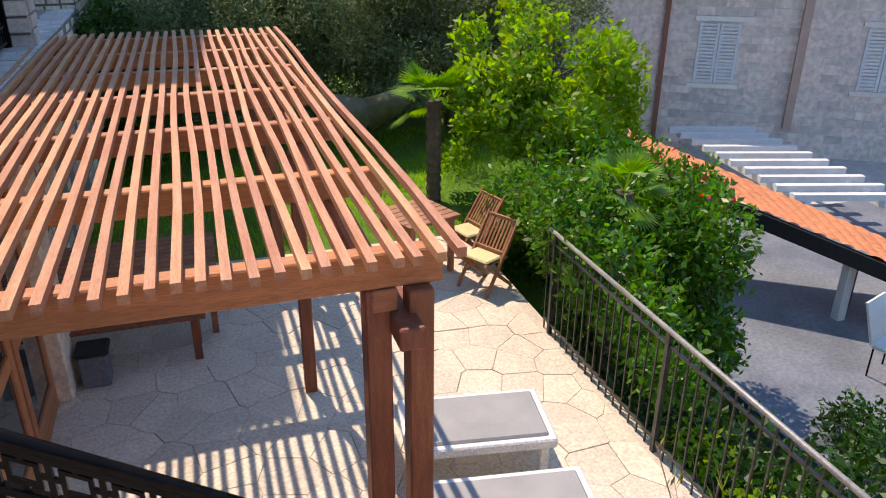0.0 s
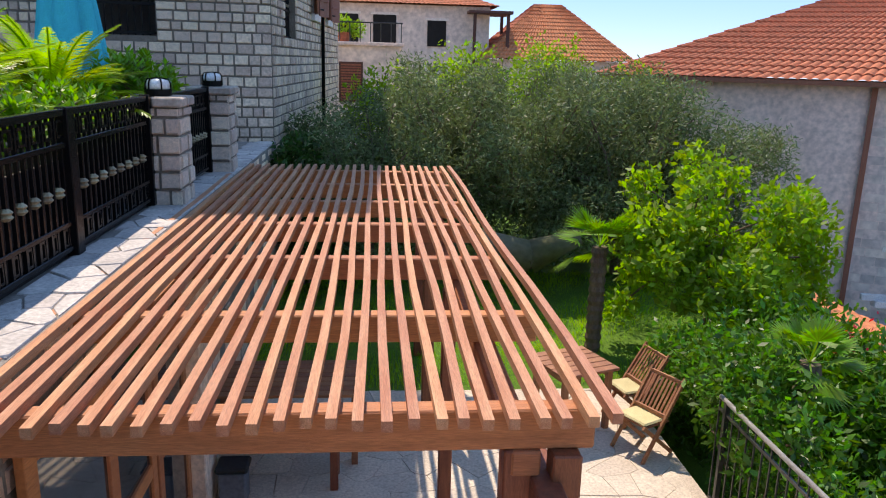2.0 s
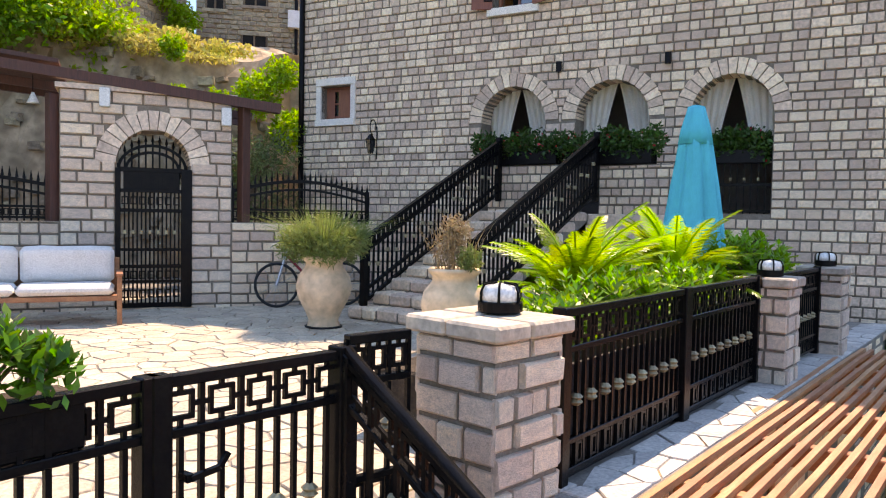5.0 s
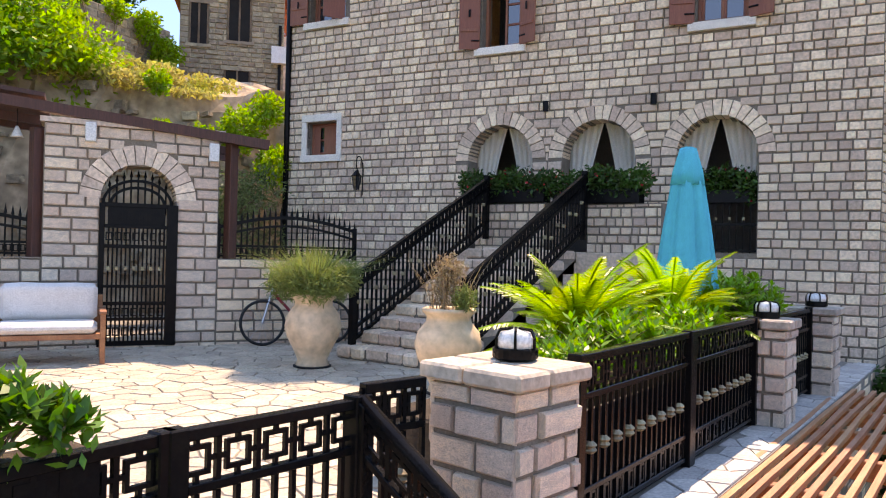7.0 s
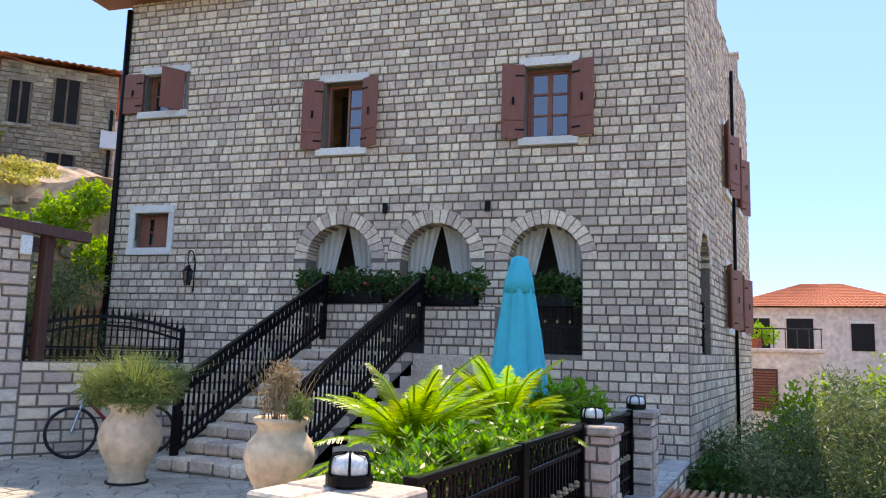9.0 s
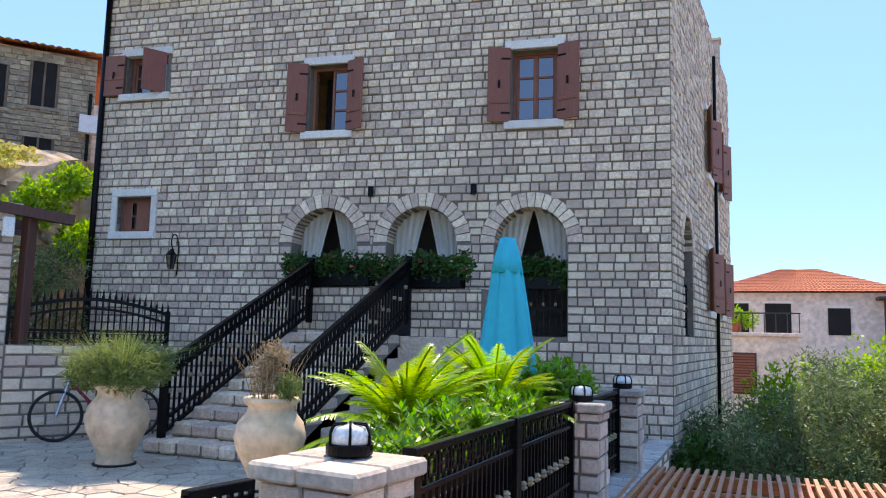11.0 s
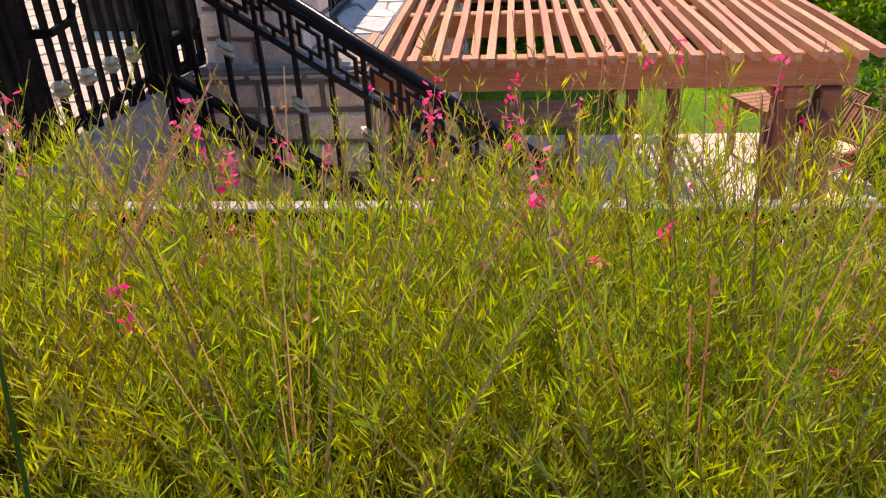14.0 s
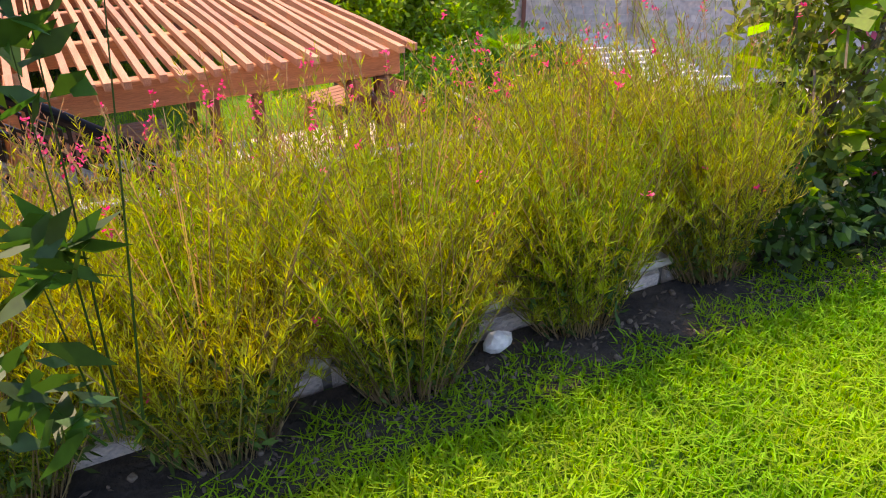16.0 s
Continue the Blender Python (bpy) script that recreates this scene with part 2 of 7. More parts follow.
def quads(name, v, material, parent=None, label=""):
    """One mesh of separate quads from an array of n x 4 x 3."""
    n = len(v)
    me = bpy.data.meshes.new(name)
    me.vertices.add(4 * n); me.loops.add(4 * n); me.polygons.add(n)
    me.vertices.foreach_set("co", np.ascontiguousarray(v, dtype=np.float32).ravel())
    me.loops.foreach_set("vertex_index", np.arange(4 * n, dtype=np.int32))
    me.polygons.foreach_set("loop_start", np.arange(0, 4 * n, 4, dtype=np.int32))
    me.update(calc_edges=True)
    return link(name, me, material, parent, label)


def empty(name, m, label="", category="", group="", kind=""):
    ob = new(name)
    ob.matrix_world = m
    ob.empty_display_size = 0.1
    return tagged(ob, label, category, group, kind)


def box(bm, x0, y0, z0, x1, y1, z1, bevel=0.0, m=None):
    vs = [bm.verts.new(p) for p in ((x0, y0, z0), (x1, y0, z0), (x1, y1, z0), (x0, y1, z0), (x0, y0, z1), (x1, y0, z1), (x1, y1, z1), (x0, y1, z1))]
    fs = [bm.faces.new([vs[i] for i in f]) for f in ((3, 2, 1, 0), (4, 5, 6, 7), (0, 1, 5, 4), (1, 2, 6, 5), (2, 3, 7, 6), (3, 0, 4, 7))]
    if bevel:
        es = list({e for f in fs for e in f.edges})
        made = bmesh.ops.bevel(bm, geom=es, offset=bevel, segments=1, affect="EDGES")
        vs = list({v for f in made["faces"] for v in f.verts} | {v for v in vs if v.is_valid})
    if m:
        bmesh.ops.transform(bm, matrix=m, verts=vs)
    return vs


def one_box(name, x0, y0, z0, x1, y1, z1, material, parent=None, label="", bevel=0.006):
    bm = bmesh.new()
    box(bm, x0, y0, z0, x1, y1, z1, bevel)
    return part(name, bm, material, parent, label)


def rod(bm, a, b, r0, r1=None, sides=8):
    """A tapered round bar from a to b."""
    a, b = Vector(a), Vector(b)
    r1 = r0 if r1 is None else r1
    turn = (b - a).to_track_quat("Z", "Y").to_matrix()
    rings = []
    for p, r in ((a, r0), (b, r1)):
        rings.append([bm.verts.new(p + turn @ Vector((r * math.cos(k * math.tau / sides), r * math.sin(k * math.tau / sides), 0))) for k in range(sides)])
    for k in range(sides):
        bm.faces.new((rings[0][k], rings[0][(k + 1) % sides], rings[1][(k + 1) % sides], rings[1][k]))
    bm.faces.new(rings[0][::-1]); bm.faces.new(rings[1])


def bar(bm, a, b, w, h=None):
    """A square bar from a to b."""
    a, b = Vector(a), Vector(b)
    h = w if h is None else h
    d = (b - a).normalized()
    side = d.cross(Vector((0, 0, 1)))
    side = side.normalized() if side.length > 1e-4 else Vector((1, 0, 0))
    up = side.cross(d)
    q = [[bm.verts.new(p + side * (sx * w / 2) + up * (sz * h / 2)) for sx, sz in ((-1, -1), (1, -1), (1, 1), (-1, 1))] for p in (a, b)]
    for k in range(4):
        bm.faces.new((q[0][k], q[0][(k + 1) % 4], q[1][(k + 1) % 4], q[1][k]))
    bm.faces.new(q[0][::-1]); bm.faces.new(q[1])


def sweep(bm, pts, w, h=None):
    """One square bar bent along a line of points that share a vertical plane."""
    h = h or w
    pts = [Vector(p) for p in pts]
    flat = pts[-1] - pts[0]
    side = Vector((flat.y, -flat.x, 0))
    side = side.normalized() if side.length > 1e-4 else Vector((0, 1, 0))
    last = None
    for i, p in enumerate(pts):
        t = (pts[min(i + 1, len(pts) - 1)] - pts[max(i - 1, 0)]).normalized()
        up = side.cross(t)
        ring = [bm.verts.new(p + side * (a * w / 2) + up * (b * h / 2)) for a, b in ((-1, -1), (1, -1), (1, 1), (-1, 1))]
        if last:
            for k in range(4):
                bm.faces.new((last[k], last[(k + 1) % 4], ring[(k + 1) % 4], ring[k]))
        else:
            bm.faces.new(ring[::-1])
        last = ring
    bm.faces.new(last)


def fretwork(bm, xs, zs, full, t):
    """A flat pierced piece: the cells (i, k) of a grid that are full, t thick, as one welded solid."""
    seen = {}
    def at(i, s, k):
        if (i, s, k) not in seen:
            seen[i, s, k] = bm.verts.new((xs[i], s * t / 2, zs[k]))
        return seen[i, s, k]
    for i, k in full:
        bm.faces.new((at(i, -1, k), at(i + 1, -1, k), at(i + 1, -1, k + 1), at(i, -1, k + 1)))
        bm.faces.new((at(i, 1, k + 1), at(i + 1, 1, k + 1), at(i + 1, 1, k), at(i, 1, k)))
        for di, dk, a, b in ((-1, 0, (0, 0), (0, 1)), (1, 0, (1, 1), (1, 0)), (0, -1, (1, 0), (0, 0)), (0, 1, (0, 1), (1, 1))):
            if (i + di, k + dk) not in full:
                p, q = (i + a[0], k + a[1]), (i + b[0], k + b[1])
                bm.faces.new((at(p[0], -1, p[1]), at(q[0], -1, q[1]), at(q[0], 1, q[1]), at(p[0], 1, p[1])))


def key_panel(bm, x, z, w, h, t=0.016, tie_x=0.0, tie_z=0.0):
    """A square ring, with short ties to its neighbours where they are given, as in a Greek key frieze."""
    e = t / 2
    xs = [x - w - e - tie_x, x - w - e, x - w + e, x - e, x + e, x + w - e, x + w + e, x + w + e + tie_x]
    zs = [z - h - e - tie_z, z - h - e, z - h + e, z - e, z + e, z + h - e, z + h + e, z + h + e + tie_z]
    full = {(i, k) for i in range(1, 6) for k in range(1, 6) if i in (1, 5) or k in (1, 5)}
    if tie_x:
        full |= {(0, 3), (6, 3)}
    if tie_z:
        full |= {(3, 0), (3, 6)}
    fretwork(bm, xs, zs, full, t)


def lathe(bm, profile, seg=32, wave=None):
    """A turned shape from (radius, height) pairs."""
    rings = []
    for r, z in profile:
        rings.append([bm.verts.new((r * (wave(k * math.tau / seg, z) if wave else 1) * math.cos(k * math.tau / seg), r * (wave(k * math.tau / seg, z) if wave else 1) * math.sin(k * math.tau / seg), z)) for k in range(seg)])
    for a, b in zip(rings, rings[1:]):
        for k in range(seg):
            bm.faces.new((a[k], a[(k + 1) % seg], b[(k + 1) % seg], b[k]))
    bm.faces.new(rings[0][::-1]); bm.faces.new(rings[-1])


rng = np.random.default_rng(7)


def leaves(centres, radii, count, size, flat=1.0, shell=0.55, slim=0.45, seed=1, droop=0.0):
    """Leaf quads spread through a set of ellipsoids, thicker towards the outside. n x 4 x 3."""
    r = np.random.default_rng(seed)
    centres, radii = np.array(centres, float), np.array(radii, float)
    if radii.ndim == 1:
        radii = np.repeat(radii[:, None], 3, 1)
    share = radii.prod(1) ** (2 / 3)
    pick = r.choice(len(centres), count, p=share / share.sum())
    d = r.normal(size=(count, 3)); d /= np.linalg.norm(d, axis=1)[:, None]
    d = d * (1 + 0.22 * np.sin(d[:, :1] * 7 + pick[:, None]) * np.cos(d[:, 1:2] * 6 + pick[:, None] * 2))
    rad = shell + (1 - shell) * r.random(count) ** 0.6
    p = centres[pick] + d * rad[:, None] * radii[pick]
    a = r.normal(size=(count, 3)) + d * 0.8; a[:, 2] -= droop; a /= np.linalg.norm(a, axis=1)[:, None]
    b = np.cross(a, r.normal(size=(count, 3))); b /= np.linalg.norm(b, axis=1)[:, None]
    ln = (size * (0.6 + 0.8 * r.random(count)))[:, None]
    return np.stack([p - a * ln * 0.5, p + b * ln * slim * 0.5, p + a * ln * 0.5, p - b * ln * slim * 0.5], 1)


def blades(roots, length, width, lean, seed=1, bend=0.5):
    """Grass-like blades of two quads each, from given roots. 2n x 4 x 3."""
    r = np.random.default_rng(seed)
    roots = np.array(roots, float)
    n = len(roots)
    ang = r.random(n) * math.tau
    out = np.stack([np.cos(ang), np.sin(ang), np.zeros(n)], 1)
    side = np.stack([-np.sin(ang), np.cos(ang), np.zeros(n)], 1)
    tw = r.random(n)[:, None] * math.tau
    side = side * np.cos(tw) + out * np.sin(tw)
    L = (length * (0.6 + 0.6 * r.random(n)))[:, None]
    ln = (lean * r.random(n))[:, None]
    up = np.array([0, 0, 1.0])
    mid = roots + L * 0.55 * (up + out * ln * (1 - bend))
    tip = mid + L * 0.45 * (up * (1 - 0.4 * ln) + out * ln * (1 + bend))
    w = width * (0.7 + 0.6 * r.random(n))[:, None]
    lo = np.stack([roots - side * w / 2, roots + side * w / 2, mid + side * w * 0.4, mid - side * w * 0.4], 1)
    hi = np.stack([mid - side * w * 0.4, mid + side * w * 0.4, tip + side * w * 0.08, tip - side * w * 0.08], 1)
    return np.concatenate([lo, hi])


def stone_meshes(name, material, n=5, inset=0.07):
    out = []
    r = random.Random(3)
    for i in range(n):
        j = lambda a: a + r.uniform(-0.025, 0.025)
        ring = [(-0.5, -0.5), (0.5, -0.5), (0.5, 0.5), (-0.5, 0.5)]
        vs = [(x, 0, z) for x, z in ring] + [(j(x), 0.6, j(z)) for x, z in ring]
        vs += [(j(x * (1 - 1.1 * inset)), j(1.0), j(z * (1 - 2 * inset))) for x, z in ring]
        fs = [(k, k + 4, (k + 1) % 4 + 4, (k + 1) % 4) for k in range(4)] + [(k + 4, k + 8, (k + 1) % 4 + 8, (k + 1) % 4 + 4) for k in range(4)] + [(8, 9, 10, 11)]
        me = bpy.data.meshes.new(name)
        me.from_pydata(vs, [], [f[::-1] for f in fs])
        me.materials.append(material)
        out.append(me)
    return out


RUBBLE_STONES = stone_meshes("stone", RUBBLE)
WALL_STONES = stone_meshes("stone", STONE)
PILLAR_STONES = stone_meshes("stone", PILLAR)


def lay_stones(parent, o, ud, nd, rows, near, meshes, limit=300, proud=0.025, seed=1, rest="stone_courses"):
    """Stones on a wall face; rows holds (u0, u1, z0, z1). Those nearest to near are pieces, the rest one mesh."""
    r = random.Random(seed)
    o, ud, nd, near = Vector(o), Vector(ud), Vector(nd), Vector(near)
    todo = []
    for u0, u1, za, zb in rows:
        c = o + ud * ((u0 + u1) / 2) + Vector((0, 0, (za + zb) / 2))
        d = proud * r.uniform(0.6, 1.5)
        b = Matrix((ud * (u1 - u0), nd * d, Vector((0, 0, zb - za)))).transposed().to_4x4()
        b.translation = c - nd * 0.004
        todo.append(((c - near).length, b))
    todo.sort(key=lambda q: q[0])
    for _, b in todo[:limit]:
        ob = link("stone", r.choice(meshes), None, parent)
        ob.matrix_basis = parent.matrix_world.inverted() @ b
    if len(todo) > limit:
        vs, fs = [], []
        back = parent.matrix_world.inverted()
        for _, b in todo[limit:]:
            me, k = r.choice(meshes), len(vs)
            vs += [back @ (b @ v.co) for v in me.vertices]
            fs += [[i + k for i in p.vertices] for p in me.polygons]
        tagged(raw(rest, vs, fs, meshes[0].materials[0], parent), kind="stuff")


def courses(width, z0, z1, course, length, free, seed=1, joint=0.014):
    """Rows of stones (u0, u1, z0, z1) and of the wall behind them, left open where free(z) gives gaps."""
    r = random.Random(seed)
    stones, back = [], []
    z = z0
    while z < z1 - 0.02:
        h = min(course * r.uniform(0.86, 1.14), z1 - z)
        cuts = sorted(free(z + h / 2))
        spans, a = [], 0.0
        for c0, c1 in cuts:
            if c0 > a:
                spans.append((a, c0))
            a = max(a, c1)
        if a < width:
            spans.append((a, width))
        for a, b in spans:
            back.append((a, b, z, z + h))
            u = a
            while u < b - 0.02:
                L = r.uniform(*length)
                if b - u - L < length[0] * 0.6:
                    L = b - u
                if L > 1.6 * length[1]:
                    L = (b - u) / 2
                stones.append((u + joint / 2, min(u + L, b) - joint / 2, z + joint / 2, z + h - joint / 2))
                u += L
        z += h
    return stones, back


def wall_back(name, o, ud, nd, back, thick, material, parent=None):
    """The body of a wall: thick blocks behind the stones, open where the openings are."""
    o, ud, nd = Vector(o), Vector(ud), Vector(nd)
    vs, fs = [], []
    for u0, u1, za, zb in back:
        k = len(vs)
        for d in (0, -thick):
            for u, z in ((u0, za), (u1, za), (u1, zb), (u0, zb)):
                vs.append(o + ud * u + nd * d + Vector((0, 0, z)))
        fs += [(k, k + 1, k + 2, k + 3), (k + 7, k + 6, k + 5, k + 4), (k, k + 4, k + 5, k + 1), (k + 1, k + 5, k + 6, k + 2), (k + 2, k + 6, k + 7, k + 3), (k + 3, k + 7, k + 4, k)]
    return raw(name, vs, fs, material, parent)


def arch_gap(c, half, spring, foot):
    """The gap of a round arch at height z, as a function."""
    def gap(z):
        if z < foot or z > spring + half:
            return []
        w = half if z < spring else math.sqrt(max(half * half - (z - spring) ** 2, 0))
        return [(c - w, c + w)] if w > 0.01 else []
    return gap


def voussoirs(parent, o, ud, nd, c, half, ring, spring, n, depth, material, proud=0.02):
    """The wedge stones of a round arch."""
    o, ud, nd = Vector(o), Vector(ud), Vector(nd)
    inv = parent.matrix_world.inverted()
    for k in range(n):
        a0, a1 = math.pi * k / n + 0.012, math.pi * (k + 1) / n - 0.012
        pts = []
        for d in (-depth, proud * (0.7 + 0.6 * random.random())):
            for a, r in ((a0, half), (a1, half), (a1, half + ring), (a0, half + ring)):
                pts.append(inv @ (o + ud * (c + r * math.cos(a)) + nd * d + Vector((0, 0, spring + r * math.sin(a)))))
        raw("arch_stone", pts, [(3, 2, 1, 0), (4, 5, 6, 7), (0, 1, 5, 4), (1, 2, 6, 5), (2, 3, 7, 6), (3, 0, 4, 7)], material, parent)


def paving(floor, x0, x1, y0, y1, z, size, material, near, seed=1, keep=None, limit=300, gap=0.012, edge=0.965):
    """Irregular flagstones: cells round scattered points, each with its own edge."""
    r = np.random.default_rng(seed)
    nx, ny = int((x1 - x0) / size) + 2, int((y1 - y0) / size) + 2
    pts = {}
    for i in range(-1, nx + 1):
        for j in range(-1, ny + 1):
            pts[i, j] = (x0 + (i + 0.5 * (j % 2) + 0.42 * r.uniform(-1, 1)) * size, y0 + (j + 0.42 * r.uniform(-1, 1)) * size)
    cells = []
    for (i, j), (px, py) in pts.items():
        if not (0 <= i < nx and 0 <= j < ny):
            continue
        poly = [(px - size * 1.5, py - size * 1.5), (px + size * 1.5, py - size * 1.5), (px + size * 1.5, py + size * 1.5), (px - size * 1.5, py + size * 1.5)]
        lines = [((px + qx) / 2, (py + qy) / 2, qx - px, qy - py, gap / 2) for di in (-2, -1, 0, 1, 2) for dj in (-2, -1, 0, 1, 2) if (di or dj) and (i + di, j + dj) in pts for qx, qy in (pts[i + di, j + dj],)]
        lines += [(x0, py, -1, 0, 0), (x1, py, 1, 0, 0), (px, y0, 0, -1, 0), (px, y1, 0, 1, 0)]
        for mx, my, dx, dy, g in lines:
            ln = math.hypot(dx, dy)
            side = [((x - mx) * dx + (y - my) * dy) / ln + g for x, y in poly]
            cut = []
            for k in range(len(poly)):
                a, b, sa, sb = poly[k], poly[(k + 1) % len(poly)], side[k], side[(k + 1) % len(poly)]
                if sa <= 0:
                    cut.append(a)
                if sa * sb < 0:
                    f = sa / (sa - sb)
                    cut.append((a[0] + f * (b[0] - a[0]), a[1] + f * (b[1] - a[1])))
            poly = cut
            if len(poly) < 3:
                break
        if len(poly) >= 3:
            cx, cy = sum(p[0] for p in poly) / len(poly), sum(p[1] for p in poly) / len(poly)
            if keep is None or keep(cx, cy):
                cells.append((math.hypot(cx - near[0], cy - near[1]), cx, cy, poly, z + r.uniform(-0.004, 0.004)))
    cells.sort(key=lambda c: c[0])
    vs, fs = [], []
    for n, (_, cx, cy, poly, top) in enumerate(cells):
        k = len(poly)
        tv = [(cx + (x - cx) * edge, cy + (y - cy) * edge, top) for x, y in poly]
        lv = [(x, y, top - 0.008) for x, y in poly]
        bv = [(x, y, z - 0.03) for x, y in poly]
        ff = [tuple(range(k))] + [(i + k, (i + 1) % k + k, (i + 1) % k, i) for i in range(k)] + [(i + 2 * k, (i + 1) % k + 2 * k, (i + 1) % k + k, i + k) for i in range(k)]
        if n < limit:
            raw("flagstone", tv + lv + bv, ff, material, floor)
        else:
            b = len(vs)
            vs += tv + lv + bv
            fs += [[i + b for i in f] for f in ff]
    if vs:
        tagged(raw("flagstones", vs, fs, material, floor), kind="stuff")


# ---- ground ----
def ground():
    g = 60
    vs, fs = [], []
    for j in range(g + 1):
        for i in range(g + 1):
            sx, sy = (i / g * 2 - 1), (j / g * 2 - 1)
            x, y = 300 * sx * abs(sx) ** 1.2 + 3, 300 * sy * abs(sy) ** 1.2 + 8
            z = -4.3 + 0.25 * noise.noise(Vector((x * 0.15, y * 0.15, 0)))
            if x < -13:
                z += min((-13 - x) * 0.45, 14)
            vs.append((x, y, z))
    for j in range(g):
        for i in range(g):
            k = j * (g + 1) + i
            fs.append((k, k + 1, k + g + 2, k + g + 1))
    ob = raw("ground", vs, fs, EARTH, smooth=True)
    tagged(ob, "dry earth and grass sloping up to a hillside", "ground", kind="structure")


ground()

# upper garden, where the camera stands, and the patio block
upper = one_box("upper_garden_ground", -9.0, -9.0, -4.4, 9.0, 1.62, -0.0, GRASS_BASE, bevel=0)
tagged(upper, "upper lawn of thick bright green grass", "lawn", kind="structure")
patio = one_box("patio", -14.0, 1.62, -4.4, -1.5, 16.0, -0.012, GROUT, bevel=0)
tagged(patio, "patio of pale irregular flagstones with brown joints", "patio", kind="structure")
walk_slab = one_box("walkway", -1.5, 4.2, -4.4, -0.62, 13.9, -0.012, GROUT, bevel=0)
tagged(walk_slab, "narrow shaded flagstone walkway along the iron fence", "walkway", kind="structure")
strip = one_box("paved_strip", -1.5, 1.62, -4.4, 3.95, 2.29, -0.312, PALE_GROUT, bevel=0)
tagged(strip, "narrow strip of pale flagstones behind the flowers", "pavement", kind="structure")
terrace = one_box("lower_terrace", -0.9, 2.35, -4.5, 3.95, 9.9, -2.462, PALE_GROUT, bevel=0)
tagged(terrace, "lower terrace of pale crazy paving", "terrace", kind="structure")
low_lawn = one_box("lower_lawn", -0.9, 9.9, -4.5, 7.5, 22.0, -2.47, GRASS_BASE, bevel=0)
tagged(low_lawn, "lower lawn beyond the terrace, sunlit green grass", "lawn", kind="structure")


def turf(name, x0, x1, y0, y1, z, n, length, keep=None, seed=1, label=""):
    r = np.random.default_rng(seed)
    p = np.stack([r.uniform(x0, x1, n), r.uniform(y0, y1, n), np.full(n, z)], 1)
    if keep is not None:
        p = p[keep(p)]
    ob = quads(name, blades(p, length, 0.0065, 1.8, seed), TURF)
    tagged(ob, label, "grass", kind="stuff")


turf("grass", -0.6, 4.2, -0.4, 1.2, 0.0, 118000, 0.042, lambda p: p[:, 1] < 1.03 + 0.07 * np.sin(p[:, 0] * 5) + 0.05 * np.sin(p[:, 0] * 23), 3, "short bright green lawn grass")
turf("grass", -0.8, 6.5, 9.95, 15.0, -2.47, 22000, 0.10, None, 4, "sunlit lower lawn grass")

# ---- house ----
PHI = radians(8)
HC = Vector((-0.65, 13.95, 0))
HU = Vector((-math.cos(PHI), -math.sin(PHI), 0))
HN = Vector((math.sin(PHI), -math.cos(PHI), 0))
SU = Vector((0.052, 1, 0)).normalized()
SN = Vector((SU.y, -SU.x, 0))
H_LEN, H_TOP, SIDE_LEN = 11.02, 9.2, 10.0
ARCHES = [(6.06, 0.64, 3.16, 1.5), (4.22, 0.64, 3.15, 1.5), (2.29, 0.62, 3.12, 1.55)]
WINDOWS = [(9.59, 10.5, 6.18, 6.97), (5.71, 6.48, 5.23, 6.51), (1.86, 2.65, 5.24, 6.53), (9.72, 10.5, 3.40, 4.10)]
gaps_f = [arch_gap(*a) for a in ARCHES]


def front_free(z):
    out = [g for f in gaps_f for g in f(z)]
    return out + [(a, b) for a, b, c, d in WINDOWS if c < z < d]


def front_stone_free(z):
    out = [g for c, h, s, f in ARCHES for g in (arch_gap(c, h + 0.25, s, s - 0.05)(z) or arch_gap(c, h, s, f)(z))]
    return out + [(a - 0.10, b + 0.10) for a, b, c, d in WINDOWS if c - 0.12 < z < d + 0.12]


def hp(u, d, z):
    return HC + HU * u + HN * d + Vector((0, 0, z))


_, back = courses(H_LEN, -0.4, H_TOP, 0.06, (1, 2), front_free, 5)
wall_front = wall_back("wall_front", HC, HU, HN, back, 0.42, MORTAR)
tagged(wall_front, "tall house front of coursed grey-beige stone blocks", "house wall", kind="structure")


def side_free(z):
    out = arch_gap(1.75, 0.62, 3.2, 1.6)(z)
    return out + [(a, b) for a, b, c, d in SIDE_WINDOWS if c < z < d]


SIDE_WINDOWS = [(4.6, 5.4, 5.2, 6.6), (7.0, 7.8, 5.2, 6.6), (4.6, 5.4, 2.2, 3.5), (7.0, 7.8, 2.2, 3.5)]
side_rows, side_back = courses(SIDE_LEN, -2.6, 8.9, 0.150, (0.14, 0.28), side_free, 6, 0.026)
wall_side = wall_back("wall_side", HC, SU, SN, side_back, 0.42, MORTAR)
tagged(wall_side, "side wall of the stone house with dark shutters", "house wall", kind="structure")

# the rest of the shell, so that light and reflections are right
shell = bmesh.new()
pl, pr, bl, br = hp(H_LEN, -0.02, 0), HC + SU * SIDE_LEN, hp(H_LEN, 0, 0) + SU * SIDE_LEN, HC + SU * SIDE_LEN
for a, b in ((pl, bl), (bl, br)):
    q = [shell.verts.new(v) for v in (a + Vector((0, 0, -0.4)), b + Vector((0, 0, -0.4)), b + Vector((0, 0, 8.9)), a + Vector((0, 0, 8.9)))]
    shell.faces.new(q)
tagged(part("wall_back", shell, STONE), "plain stone back walls of the house", "house wall", kind="structure")
rb = bmesh.new()
rv = [rb.verts.new(v + Vector((0, 0, 8.85))) for v in (hp(0.02, -0.05, 0), hp(H_LEN, -0.05, 0), bl, br)]
rb.faces.new(rv)
tagged(part("roof_slab", rb, MORTAR), "flat roof of the stone house", "roof", kind="structure")
